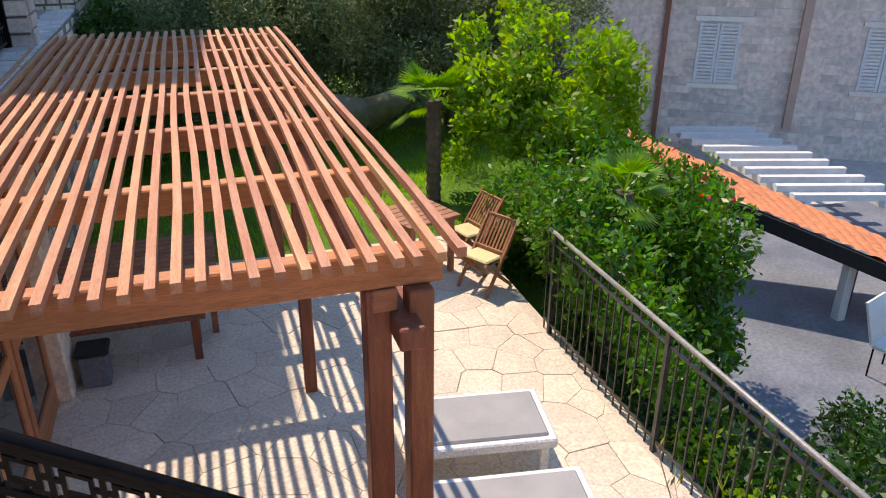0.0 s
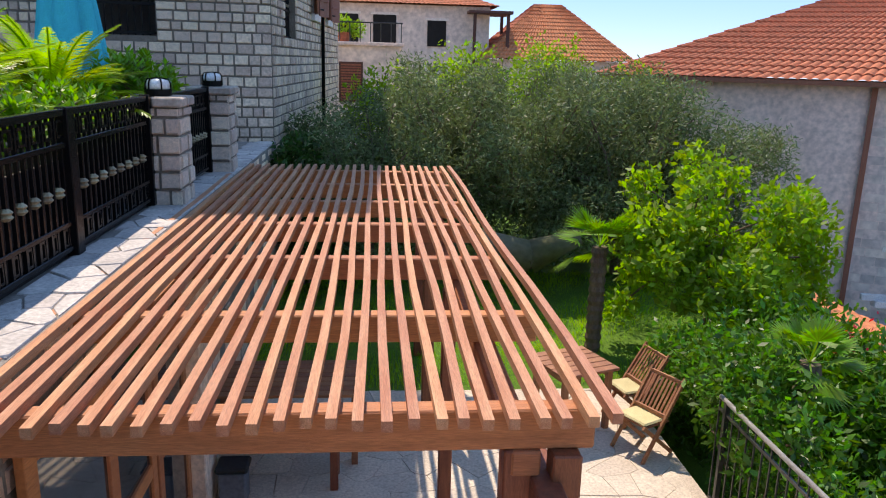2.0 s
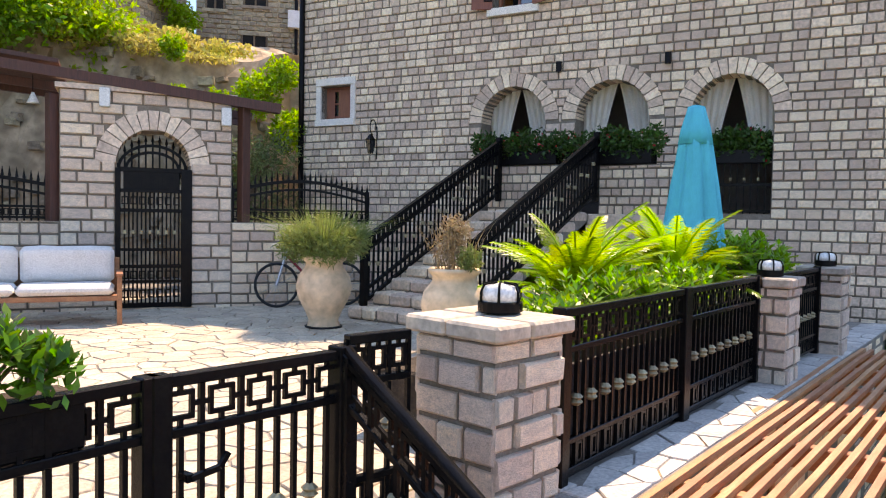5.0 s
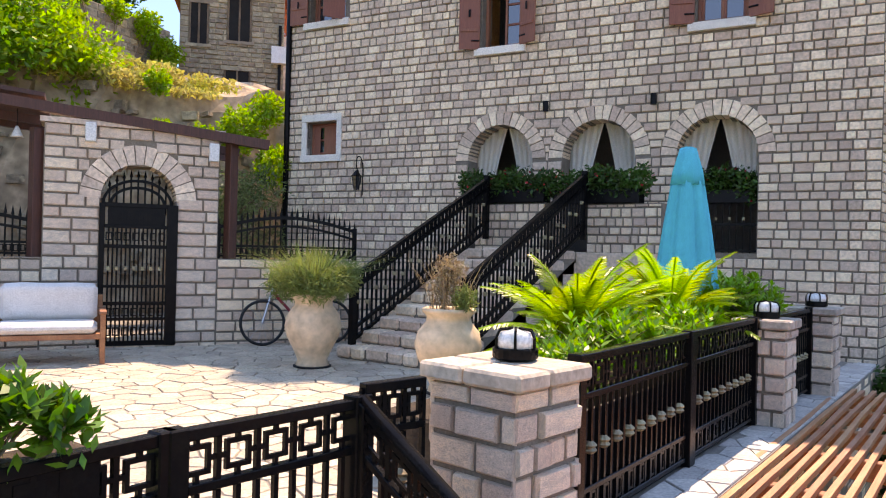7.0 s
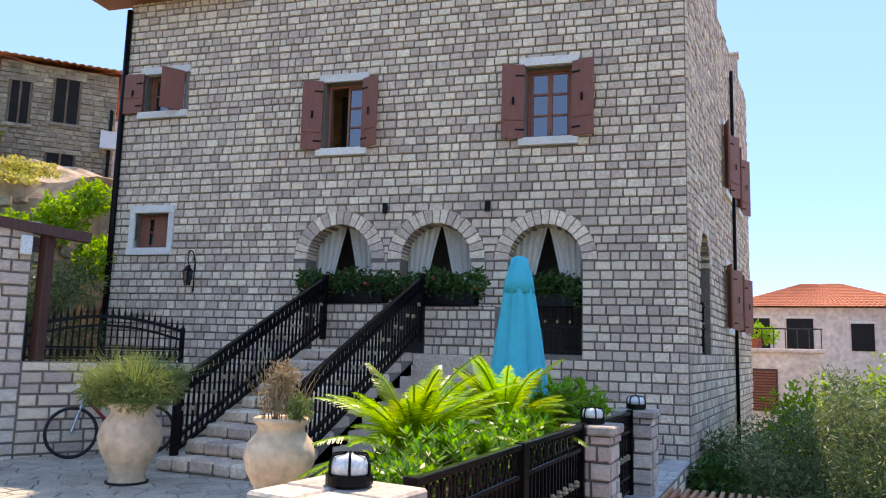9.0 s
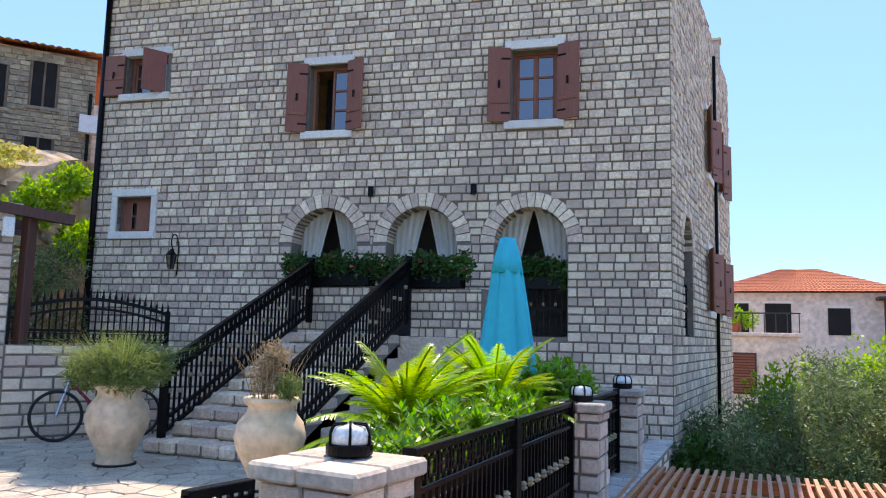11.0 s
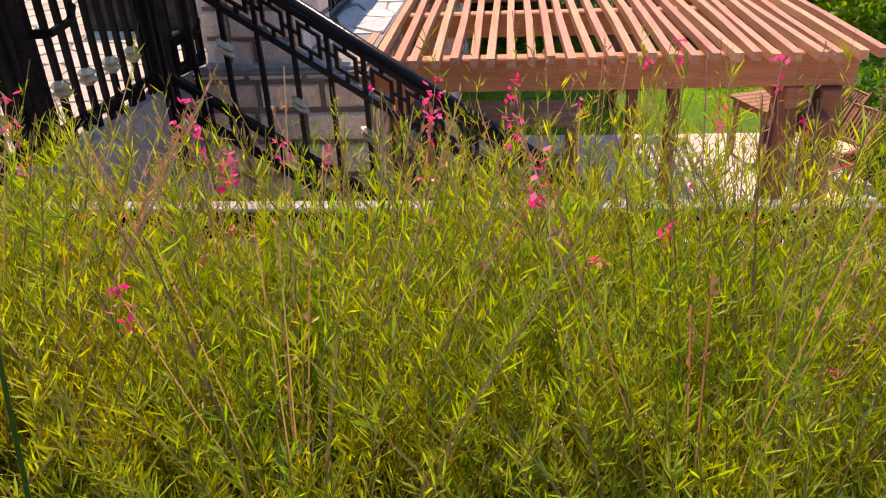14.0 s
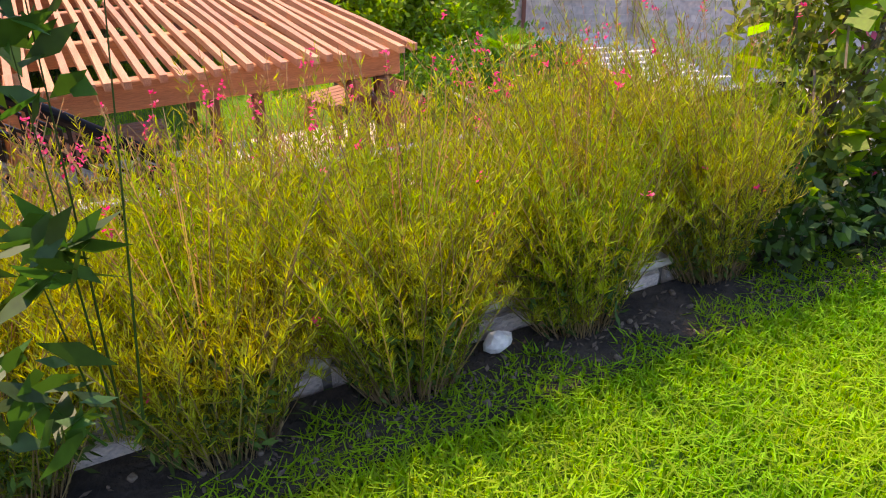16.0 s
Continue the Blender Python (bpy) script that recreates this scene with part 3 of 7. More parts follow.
# room behind the arches, the dimness inside put into its plaster colour
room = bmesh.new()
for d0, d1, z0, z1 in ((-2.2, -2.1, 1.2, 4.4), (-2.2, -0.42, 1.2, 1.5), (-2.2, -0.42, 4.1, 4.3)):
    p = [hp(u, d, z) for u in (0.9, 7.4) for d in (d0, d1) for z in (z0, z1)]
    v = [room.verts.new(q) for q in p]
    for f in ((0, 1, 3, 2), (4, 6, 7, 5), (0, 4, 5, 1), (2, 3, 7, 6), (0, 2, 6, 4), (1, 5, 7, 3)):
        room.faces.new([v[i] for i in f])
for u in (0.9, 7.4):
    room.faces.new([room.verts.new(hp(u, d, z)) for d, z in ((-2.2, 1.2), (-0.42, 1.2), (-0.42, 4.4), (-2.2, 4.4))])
tagged(part("loggia_shell", room, SHADED_LOGGIA), "plastered walls and ceiling of the loggia behind the arches", "loggia", kind="structure")


for c, h, s, f in ARCHES:
    # the two halves part like a tent
    for sgn in (-1, 1):
        vs, fs = [], []
        nu, nz = 22, 12
        for j in range(nz + 1):
            t = j / nz
            z = s + h * 0.98 - t * (h * 0.98 + 0.75)
            inner = 0.02 + 0.50 * t ** 0.9
            for i in range(nu + 1):
                g = i / nu
                w = (inner + (0.98 - inner) * g) * h
                vs.append(hp(c + sgn * w, -0.37 + 0.025 * math.sin(g * 30 + t * 1.5), z))
        for j in range(nz):
            for i in range(nu):
                k = j * (nu + 1) + i
                fs.append((k, k + 1, k + nu + 2, k + nu + 1))
        tagged(raw("curtain", vs, fs, CURTAIN, smooth=True), "cream curtain gathered aside in a stone arch", "curtain", group="arch curtains")


def window(u0, u1, z0, z1, o, ud, nd, shutters=True, surround=True, open_leaf=False, wood=SHUTTER, swing=(4, 4), blind=False):
    """A casement with panes, a pale stone surround and two wooden shutters."""
    def at(u, d, z):
        return o + ud * u + nd * d + Vector((0, 0, z))
    w = empty("window", Matrix.Translation(at((u0 + u1) / 2, 0, z0)), "brown wooden casement window with a pale stone surround and shutters", "window", "house windows")
    inv = w.matrix_world.inverted()
    rot = Matrix((ud, nd, Vector((0, 0, 1)))).transposed().to_4x4()

    def slab(name, a, b, d0, d1, c, d, m, parent=w, label="", hinge=None):
        bm = bmesh.new()
        box(bm, a, d0, c, b, d1, d, 0.006)
        if hinge:
            at_, deg = hinge
            bmesh.ops.transform(bm, matrix=Matrix.Translation((at_, 0.05, 0)) @ Matrix.Rotation(radians(deg), 4, "Z") @ Matrix.Translation((-at_, -0.05, 0)), verts=bm.verts)
        bmesh.ops.transform(bm, matrix=inv @ Matrix.Translation(o) @ rot, verts=bm.verts)
        return part(name, bm, m, parent, label)

    if surround:
        slab("lintel", u0 - 0.12, u1 + 0.12, -0.1, 0.06, z1, z1 + 0.15, WHITE_STONE)
        slab("sill", u0 - 0.12, u1 + 0.12, -0.1, 0.09, z0 - 0.14, z0, WHITE_STONE)
        if not shutters:
            slab("jamb", u0 - 0.12, u0, -0.1, 0.05, z0, z1, WHITE_STONE)
            slab("jamb", u1, u1 + 0.12, -0.1, 0.05, z0, z1, WHITE_STONE)
    fr = 0.055
    for a, b, c, d in ((u0, u1, z0, z0 + fr), (u0, u1, z1 - fr, z1), (u0, u0 + fr, z0 + fr, z1 - fr), (u1 - fr, u1, z0 + fr, z1 - fr)):
        slab("frame_bar", a, b, -0.26, -0.16, c, d, wood)
    mid = (u0 + u1) / 2
    rows = 3 if z1 - z0 > 1 else 2
    for a, b in ((u0 + fr, mid), (mid, u1 - fr)):
        if open_leaf and a > u0 + fr:
            continue
        sash = slab("sash", a, a + 0.045, -0.245, -0.185, z0 + fr, z1 - fr, wood)
        slab("sash_bar", b - 0.045, b, -0.245, -0.185, z0 + fr, z1 - fr, wood, sash)
        for k in range(rows + 1):
            zz = z0 + fr + (z1 - z0 - 2 * fr - 0.04) * k / rows
            slab("glazing_bar", a + 0.045, b - 0.045, -0.24, -0.19, zz, zz + 0.04, wood, sash)
        slab("pane", a + 0.04, b - 0.04, -0.222, -0.212, z0 + fr, z1 - fr, GLASS)
    # a black sheet paints the unlit room behind the panes
    slab("dark_room", u0 - 0.0, u1 + 0.0, -0.80, -0.78, z0, z1, ROOM_SHADE)
    if blind:
        slab("inner_shutter", u0 + fr, u0 + (u1 - u0) * 0.60, -0.19, -0.165, z0 + fr, z1 - fr, wood)
        slab("inner_shutter", u0 + (u1 - u0) * 0.72, u1 - fr, -0.18, -0.165, z0 + fr, z1 - fr, wood)
    if shutters:
        wide = (u1 - u0) * 0.5
        for a, b, hg, deg in ((u1 + 0.02, u1 + 0.02 + wide, u1 + 0.02, swing[0]), (u0 - 0.02 - wide, u0 - 0.02, u0 - 0.02, -swing[1])):
            sh = slab("shutter", a, b, 0.05, 0.085, z0 - 0.02, z1 + 0.02, wood, hinge=(hg, deg))
            for zz in (z0 + 0.12, z1 - 0.2):
                slab("hinge", a if a > u1 else b - 0.16, (a + 0.16) if a > u1 else b, 0.086, 0.096, zz, zz + 0.03, IRON, sh, hinge=(hg, deg))
            slab("ledge", a + 0.03, b - 0.03, 0.085, 0.1, z0 + 0.3, z0 + 0.36, wood, sh, hinge=(hg, deg))
            slab("latch", (a + b) / 2 - 0.02, (a + b) / 2 + 0.02, 0.101, 0.115, (z0 + z1) / 2 - 0.07, (z0 + z1) / 2 + 0.07, IRON, sh, hinge=(hg, deg))
    return w


for k, (a, b, c, d) in enumerate(WINDOWS):
    window(a, b, c, d, HC, HU, HN, shutters=k < 3, open_leaf=(k == 1), swing=((3, 128), (22, 24), (14, 20), (0, 0))[k], blind=k == 3)
for a, b, c, d in SIDE_WINDOWS:
    window(a, b, c, d, HC, SU, SN, shutters=True, swing=(24, 18))


def planter_box(c, half, z, o, ud, nd, red=True, seed=1):
    """A black iron flower box in an arch, full of dark leafy geraniums."""
    p = empty("flower_box", Matrix.Translation(o + ud * c + nd * 0.12 + Vector((0, 0, z))) @ Matrix((ud, nd, Vector((0, 0, 1)))).transposed().to_4x4(), "black flower box with dark green trailing plants in an arch", "flower box", "flower boxes in the arches")
    bm = bmesh.new()
    box(bm, -half, -0.12, 0, half, 0.12, 0.22, 0.01)
    part("trough", bm, IRON, p)
    c3 = [(x, 0.02 * math.sin(9 * x), 0.31 + 0.05 * math.sin(7 * x + c)) for x in np.linspace(-half, half, 9)]
    quads("foliage", leaves(c3, np.array([(0.19, 0.22, 0.27)] * 9), 3600, 0.075, seed=seed, shell=0.3), DARK_LEAF, p)
    quads("blossoms", leaves(c3, np.array([(0.17, 0.20, 0.24)] * 9), 60, 0.05, seed=seed + 9, shell=0.9, slim=0.9), ROSE, p)
    return p


EAST, SOUTH = Vector((1, 0, 0)), Vector((0, -1, 0))
planter_box(-6.05, 0.80, 2.31, Vector((0, 12.5, 0)), EAST, SOUTH, seed=1)
planter_box(-4.36, 0.72, 2.27, Vector((0, 12.5, 0)), EAST, SOUTH, seed=2)
planter_box(2.29, 0.5, 2.34, HC - HN * 0.28, HU, HN, seed=3)


def iron_grille(u0, u1, z0, z1, o, ud, nd, d=-0.1):
    g = empty("iron_grille", Matrix.Translation(o + ud * u0 + nd * d + Vector((0, 0, z0))) @ Matrix((ud, nd, Vector((0, 0, 1)))).transposed().to_4x4(), "black wrought-iron balustrade filling a stone arch", "balustrade", "arch balustrades")
    w, h = u1 - u0, z1 - z0
    for z in (0.04, h * 0.55, h):
        bm = bmesh.new(); box(bm, 0, -0.015, z - 0.02, w, 0.015, z + 0.02)
        part("rail", bm, IRON, g)
    n = int(w / 0.1)
    for k in range(1, n):
        bm = bmesh.new(); rod(bm, (w * k / n, 0, 0), (w * k / n, 0, h + 0.08), 0.009, sides=6)
        b = part("baluster", bm, IRON, g)
        if k % 2 == 0:
            bm = bmesh.new(); box(bm, w * k / n - 0.02, -0.025, h * 0.55 + 0.06, w * k / n + 0.02, 0.025, h * 0.55 + 0.11, 0.006)
            part("knob", bm, BRASS, b)


iron_grille(1.67, 2.91, 1.55, 2.38, HC, HU, HN)
iron_grille(1.13, 2.37, 1.6, 2.5, HC, SU, SN)


def wall_lamp_small(u, z):
    m = Matrix.Translation(hp(u, 0, z)) @ Matrix((HU, HN, Vector((0, 0, 1)))).transposed().to_4x4()
    t = empty("wall_lamp", m, "small black tube wall lamp on the stone front", "wall lamp", "tube wall lamps")
    bm = bmesh.new(); rod(bm, (0, 0.09, -0.09), (0, 0.09, 0.09), 0.05, sides=14)
    part("tube", bm, IRON, t)
    bm = bmesh.new(); box(bm, -0.03, 0, -0.03, 0.03, 0.06, 0.03, 0.004)
    part("bracket", bm, IRON, t)


wall_lamp_small(5.16, 4.06)
wall_lamp_small(3.28, 4.05)


def lantern(u, z):
    m = Matrix.Translation(hp(u, 0, z)) @ Matrix((HU, HN, Vector((0, 0, 1)))).transposed().to_4x4()
    t = empty("wall_lantern", m, "black wrought-iron lantern on a scrolled wall bracket", "lantern")
    bm = bmesh.new()
    last = None
    for k in range(28):
        a = k / 27 * 4.6
        p = Vector((0.02 * math.cos(a), 0.16 - 0.13 * math.cos(a), 0.12 + 0.15 * math.sin(a)))
        if last: rod(bm, last, p, 0.012, sides=6)
        last = p
    rod(bm, (0, 0.03, -0.5), (0, 0.03, 0.15), 0.012, sides=6)
    part("bracket", bm, IRON, t)
    bm = bmesh.new(); lathe(bm, [(0.02, -0.02), (0.10, -0.12), (0.12, -0.13), (0.02, -0.14)], 6)
    bmesh.ops.translate(bm, vec=(0, 0.24, 0), verts=bm.verts)
    part("cap", bm, IRON, t)
    bm = bmesh.new(); lathe(bm, [(0.05, -0.40), (0.10, -0.14)], 6)
    bmesh.ops.translate(bm, vec=(0, 0.24, 0), verts=bm.verts)
    part("pane_body", bm, GLASS, t)
    for k in range(6):
        a = k * math.tau / 6
        bm = bmesh.new(); rod(bm, (0.105 * math.cos(a), 0.24 + 0.105 * math.sin(a), -0.13), (0.05 * math.cos(a), 0.24 + 0.05 * math.sin(a), -0.41), 0.007, sides=5)
        part("cage_bar", bm, IRON, t)


lantern(9.05, 3.05)


def downpipe(name, pts, r, label):
    bm = bmesh.new()
    for a, b in zip(pts, pts[1:]):
        rod(bm, a, b, r, sides=10)
    tagged(part(name, bm, IRON, smooth=True), label, "downpipe")


downpipe("downpipe", [hp(11.0, 0.07, 8.4), hp(11.0, 0.07, 0)], 0.06, "dark brown downpipe at the corner of the house")
sp = HC + SU * 5.9 + SN * 0.08
downpipe("downpipe", [sp + Vector((0, 0, 8.3)), sp + Vector((0, 0, -2.4))], 0.04, "black downpipe on the side of the stone house")
for k in (3.6, 7.6):
    q = HC + SU * k
    bm = bmesh.new(); box(bm, q.x - 0.5, q.y, 8.7, q.x + 0.05, q.y + 0.35, 9.35, 0.01)
    box(bm, q.x - 0.55, q.y - 0.04, 9.35, q.x + 0.09, q.y + 0.39, 9.42, 0.01)
    tagged(part("parapet_post", bm, STONE), "small stone post on the roof edge", "roof post", group="roof edge posts")
eave = bmesh.new()
v = [hp(u, d, z) for u in (8.2, 11.7) for d in (-0.1, 0.55) for z in (8.55, 8.72)]
v = [eave.verts.new(q) for q in v]
for f in ((0, 1, 3, 2), (4, 6, 7, 5), (0, 4, 5, 1), (2, 3, 7, 6), (0, 2, 6, 4), (1, 5, 7, 3)):
    eave.faces.new([v[i] for i in f])
tagged(part("eave", eave, SHUTTER), "dark wooden eave above the house front", "eave", kind="structure")

# ---- stairs to the house ----
stairs = empty("stone_staircase", Matrix.Translation((-5.45, 8.77, 0)), "outdoor staircase of rough grey stone blocks", "staircase")
rs = random.Random(4)
NSTEP = 9
for k in range(NSTEP):
    y0, z1 = 0.36 * k, 0.17 * (k + 1)
    x, xe = (-0.9, 0.9) if k else (-1.0, 1.0)
    st = one_box("step_core", x + 0.02, y0 + 0.03, z1 - 0.20, xe - 0.02, y0 + 0.75, z1 - 0.03, MORTAR, stairs, bevel=0)
    u = x
    while u < xe - 0.05:
        L = min(rs.uniform(0.22, 0.40), xe - u)
        if xe - u - L < 0.12:
            L = xe - u
        bm = bmesh.new()
        box(bm, u + 0.010, y0 + rs.uniform(-0.02, 0.02), z1 - 0.158, u + L - 0.010, y0 + 0.42, z1 + rs.uniform(-0.012, 0.012), 0.028)
        part("step_block", bm, STONE, st)
        u += L
base = one_box("stair_base", -0.88, 0.4, 0, 0.88, 4.3, 0.12, MORTAR, stairs, bevel=0)
bm = bmesh.new()
vs = [bm.verts.new(p) for p in ((-0.88, 0.5, 0.1), (-0.88, 3.4, 0.1), (-0.88, 3.4, 1.42), (0.88, 0.5, 0.1), (0.88, 3.4, 0.1), (0.88, 3.4, 1.42))]
for f in ((0, 1, 2), (5, 4, 3), (0, 2, 5, 3), (1, 4, 5, 2), (0, 3, 4, 1)):
    bm.faces.new([vs[i] for i in f])
part("stair_flank", bm, STONE, stairs)
landing = one_box("stair_landing", -7.0, 12.1, -0.1, -3.35, 13.6, 1.5, STONE, bevel=0.01)
tagged(landing, "raised stone landing in front of the arches", "landing", kind="structure")


def stair_rail(x):
    r = empty("stair_railing", Matrix.Translation((x, 8.95, 0.17)), "black wrought-iron stair railing with brass collars", "railing", "stair railings")
    rise, run = 1.62, 3.25
    n = 34
    for dz, nm, w in ((0.92, "handrail", 0.07), (0.74, "upper_rail", 0.04), (0.20, "lower_rail", 0.04), (0.05, "bottom_rail", 0.05)):
        bm = bmesh.new(); bar(bm, (0, 0, dz), (0, run, rise + dz), w, 0.045)
        part(nm, bm, IRON, r)
    for k in range(n + 1):
        f = k / n
        post = k in (0, n)
        e = 0.04 if post else 0.012
        bm = bmesh.new(); box(bm, -e, run * f - e, rise * f + (-0.1 if post else 0.05), e, run * f + e, rise * f + (0.98 if post else 0.92))
        b = part("post" if post else "baluster", bm, IRON, r)
        if k % 2 == 1 and not post:
            zz = rise * f + 0.40 + 0.1 * (k % 4 == 1)
            bm = bmesh.new(); box(bm, -0.026, run * f - 0.026, zz, 0.026, run * f + 0.026, zz + 0.055, 0.008)
            part("collar", bm, BRASS, b)
        if k < n:
            bm = bmesh.new(); key_panel(bm, 0, 0, 0.026, 0.05, 0.018)
            for v in bm.verts:
                x, y, z = v.co
                v.co = (y, run * (f + 0.5 / n) + x, rise * (f + 0.5 / n) + 0.83 + z + x * rise / run)
            part("ring", bm, IRON, r)


stair_rail(-6.32)
stair_rail(-4.5)


def block_wall(name, a, b, z0, z1, thick, label, near, meshes=None, mortar=MORTAR, cap=0.0, course=0.16, length=(0.2, 0.4), limit=120, seed=2, free=None, category="wall"):
    """A free-standing wall from a to b faced with stones on the side to the right of a->b, open where free says."""
    a, b = Vector((*a, 0)), Vector((*b, 0))
    ud = (b - a).normalized()
    nd = Vector((ud.y, -ud.x, 0))
    f = free or (lambda z: [])
    rows, bk = courses((b - a).length, z0, z1, course, length, f, seed, 0.028)
    w = wall_back(name, a, ud, nd, bk, thick, mortar)
    tagged(w, label, category, kind="structure")
    FACES.append((w, a, ud, nd, rows, near, meshes or WALL_STONES, limit, seed))
    return w, a, ud, nd


FACES = []
EYE_AT = (0.7, 1.3, 1.3)
block_wall("wall_landing_1", (-6.62, 12.33), (-5.25, 12.33), 1.45, 2.30, 0.3, "low stone parapet under a flower box", EYE_AT, limit=90, seed=11, course=0.135, length=(0.10, 0.22))
block_wall("wall_landing_2", (-4.5, 12.33), (-3.3, 12.33), 0.0, 2.26, 0.3, "stone parapet beside the stairs", EYE_AT, limit=120, seed=12, course=0.135, length=(0.10, 0.22))

# ---- gate wall ----
GO = Vector((-8.84, 7.89, 0))
GD = Vector((0.479, 0.878, 0)).normalized()
GN = Vector((GD.y, -GD.x, 0))


def gp(s, d, z):
    return GO + GD * s + GN * d + Vector((0, 0, z))


gate_gap = arch_gap(1.21, 0.5, 2.08, 0.0)
gate_ring = lambda z: arch_gap(1.21, 0.78, 2.08, 2.09)(z) or gate_gap(z)
o = gp(-1.71, 0, 0)
_, bk = courses(2.30, -0.1, 3.08, 0.05, (1, 2), gate_gap, 3)
wall_gate = wall_back("wall_gate", o, GD, GN, bk, 0.5, MORTAR)
tagged(wall_gate, "stone gateway wall with a round arch", "gate wall", kind="structure")
rows, _ = courses(2.30, -0.1, 3.08, 0.165, (0.2, 0.42), gate_ring, 3, 0.026)
FACES.append((wall_gate, o, GD, GN, rows, EYE_AT, PILLAR_STONES, 150, 3))
voussoirs(wall_gate, o, GD, GN, 1.21, 0.5, 0.27, 2.08, 15, 0.48, PILLAR)
bm = bmesh.new(); vv = [bm.verts.new(gp(s, d, z)) for s in (-1.76, 0.66) for d in (-0.55, 0.06) for z in (3.08, 3.15)]
for f in ((0, 1, 3, 2), (4, 6, 7, 5), (0, 4, 5, 1), (2, 3, 7, 6), (0, 2, 6, 4), (1, 5, 7, 3)):
    bm.faces.new([vv[i] for i in f])
tagged(part("wall_gate_cap", bm, PILLAR), "flat stone coping on the gateway", "coping", kind="structure")
a, b = gp(0.59, 0, 0), gp(4.9, 0, 0)
block_wall("wall_garden_1", (a.x, a.y), (b.x, b.y), -0.1, 1.27, 0.3, "low stone garden wall beside the gateway", EYE_AT, limit=120, seed=13)
a, b = gp(-6.5, 0, 0), gp(-1.71, 0, 0)
block_wall("wall_garden_2", (a.x, a.y), (b.x, b.y), -0.1, 1.25, 0.3, "low stone garden wall behind the bench", EYE_AT, limit=100, seed=14)
GM = Matrix((GD, GN, Vector((0, 0, 1)))).transposed().to_4x4()


def iron_gate():
    g = empty("arched_gate", Matrix.Translation(gp(-1.0, 0, 0)) @ GM, "black wrought-iron gate standing before an arched spiked top", "gate")
    for x, e in ((0.03, 0.035), (0.95, 0.075)):
        bm = bmesh.new(); box(bm, x - e, -0.02, 0.02, x + e, 0.06, 2.02, 0.006)
        part("stile", bm, IRON, g)
    for z, e in ((0.06, 0.035), (0.40, 0.02), (0.62, 0.025), (0.86, 0.02), (1.42, 0.025), (1.70, 0.025), (2.0, 0.03)):
        bm = bmesh.new(); box(bm, 0.05, 0, z - e, 0.90, 0.04, z + e, 0.004)
        part("rail", bm, IRON, g)
    for k in range(1, 15):
        x = 0.06 + 0.84 * k / 15
        bm = bmesh.new(); rod(bm, (x, 0.02, 0.05), (x, 0.02, 2.0), 0.012, sides=6)
        b = part("bar", bm, IRON, g)
        if k % 2:
            bm = bmesh.new(); box(bm, x - 0.024, -0.004, 1.08, x + 0.024, 0.044, 1.14, 0.006)
            part("collar", bm, BRASS, b)
    for k in range(7):
        for z in (0.23, 0.50, 1.56):
            bm = bmesh.new(); key_panel(bm, 0.12 + 0.115 * k, z, 0.036, 0.05, 0.018)
            bmesh.ops.translate(bm, vec=(0, 0.045, 0), verts=bm.verts)
            part("ring", bm, IRON, g)
    bm = bmesh.new(); box(bm, 0.10, 0.008, 1.72, 0.84, 0.03, 1.98)
    part("panel", bm, IRON, g)
    for q, h in ((0.46, 0.34), (0.36, 0.24)):
        bm = bmesh.new()
        sweep(bm, [(0.5 + q * math.cos(math.pi * j / 20), -0.30, 2.03 + h * math.sin(math.pi * j / 20)) for j in range(21)], 0.05, 0.04)
        part("arched_rail", bm, IRON, g)
    for k in range(9):
        x = 0.12 + 0.76 * k / 8
        top = 2.08 + 0.45 * math.sin(math.acos((x - 0.5) / 0.5))
        bm = bmesh.new(); rod(bm, (x, -0.30, 1.9), (x, -0.30, top - 0.1), 0.013, sides=6); rod(bm, (x, -0.30, top - 0.1), (x, -0.30, top), 0.024, 0.002, 6)
        part("spear", bm, IRON, g)
    for x in (0.04, 0.96):
        bm = bmesh.new(); box(bm, x - 0.025, -0.33, 0.02, x + 0.025, -0.27, 2.1)
        part("jamb", bm, IRON, g)
    bm = bmesh.new(); box(bm, 0.06, -0.32, 1.98, 0.94, -0.28, 2.04)
    part("transom", bm, IRON, g)


iron_gate()


def arched_railing(s0, s1, z, rise, seed=1):
    g = empty("wall_railing", Matrix.Translation(gp(s0, -0.15, z)) @ GM, "black iron railing with an arched top and spear points", "railing", "railings on the garden wall")
    w = s1 - s0
    curve = lambda x, h: h + rise * math.sin(math.pi * x / w)
    for h, e in ((0.34, 0.035), (0.47, 0.05)):
        bm = bmesh.new()
        sweep(bm, [(w * k / 20, 0, curve(w * k / 20, h)) for k in range(21)], 0.035, e)
        part("arched_rail", bm, IRON, g)
    for h in (0.03, 0.18):
        bm = bmesh.new(); box(bm, 0, -0.016, h, w, 0.016, h + 0.035); part("lower_rail", bm, IRON, g)
    for x in (0.0, w):
        bm = bmesh.new(); box(bm, x - 0.03, -0.03, 0, x + 0.03, 0.03, 0.52); part("post", bm, IRON, g)
    n = int(w / 0.085)
    for k in range(n + 1):
        x = w * k / n
        bm = bmesh.new(); rod(bm, (x, 0, 0), (x, 0, curve(x, 0.5)), 0.012, sides=6); rod(bm, (x, 0, curve(x, 0.5)), (x, 0, curve(x, 0.64)), 0.022, 0.001, 6)
        part("spear", bm, IRON, g)
        if k < n:
            bm = bmesh.new(); key_panel(bm, x + w / n / 2, 0.12, w / n * 0.27, 0.04, 0.014); part("ring", bm, IRON, g)


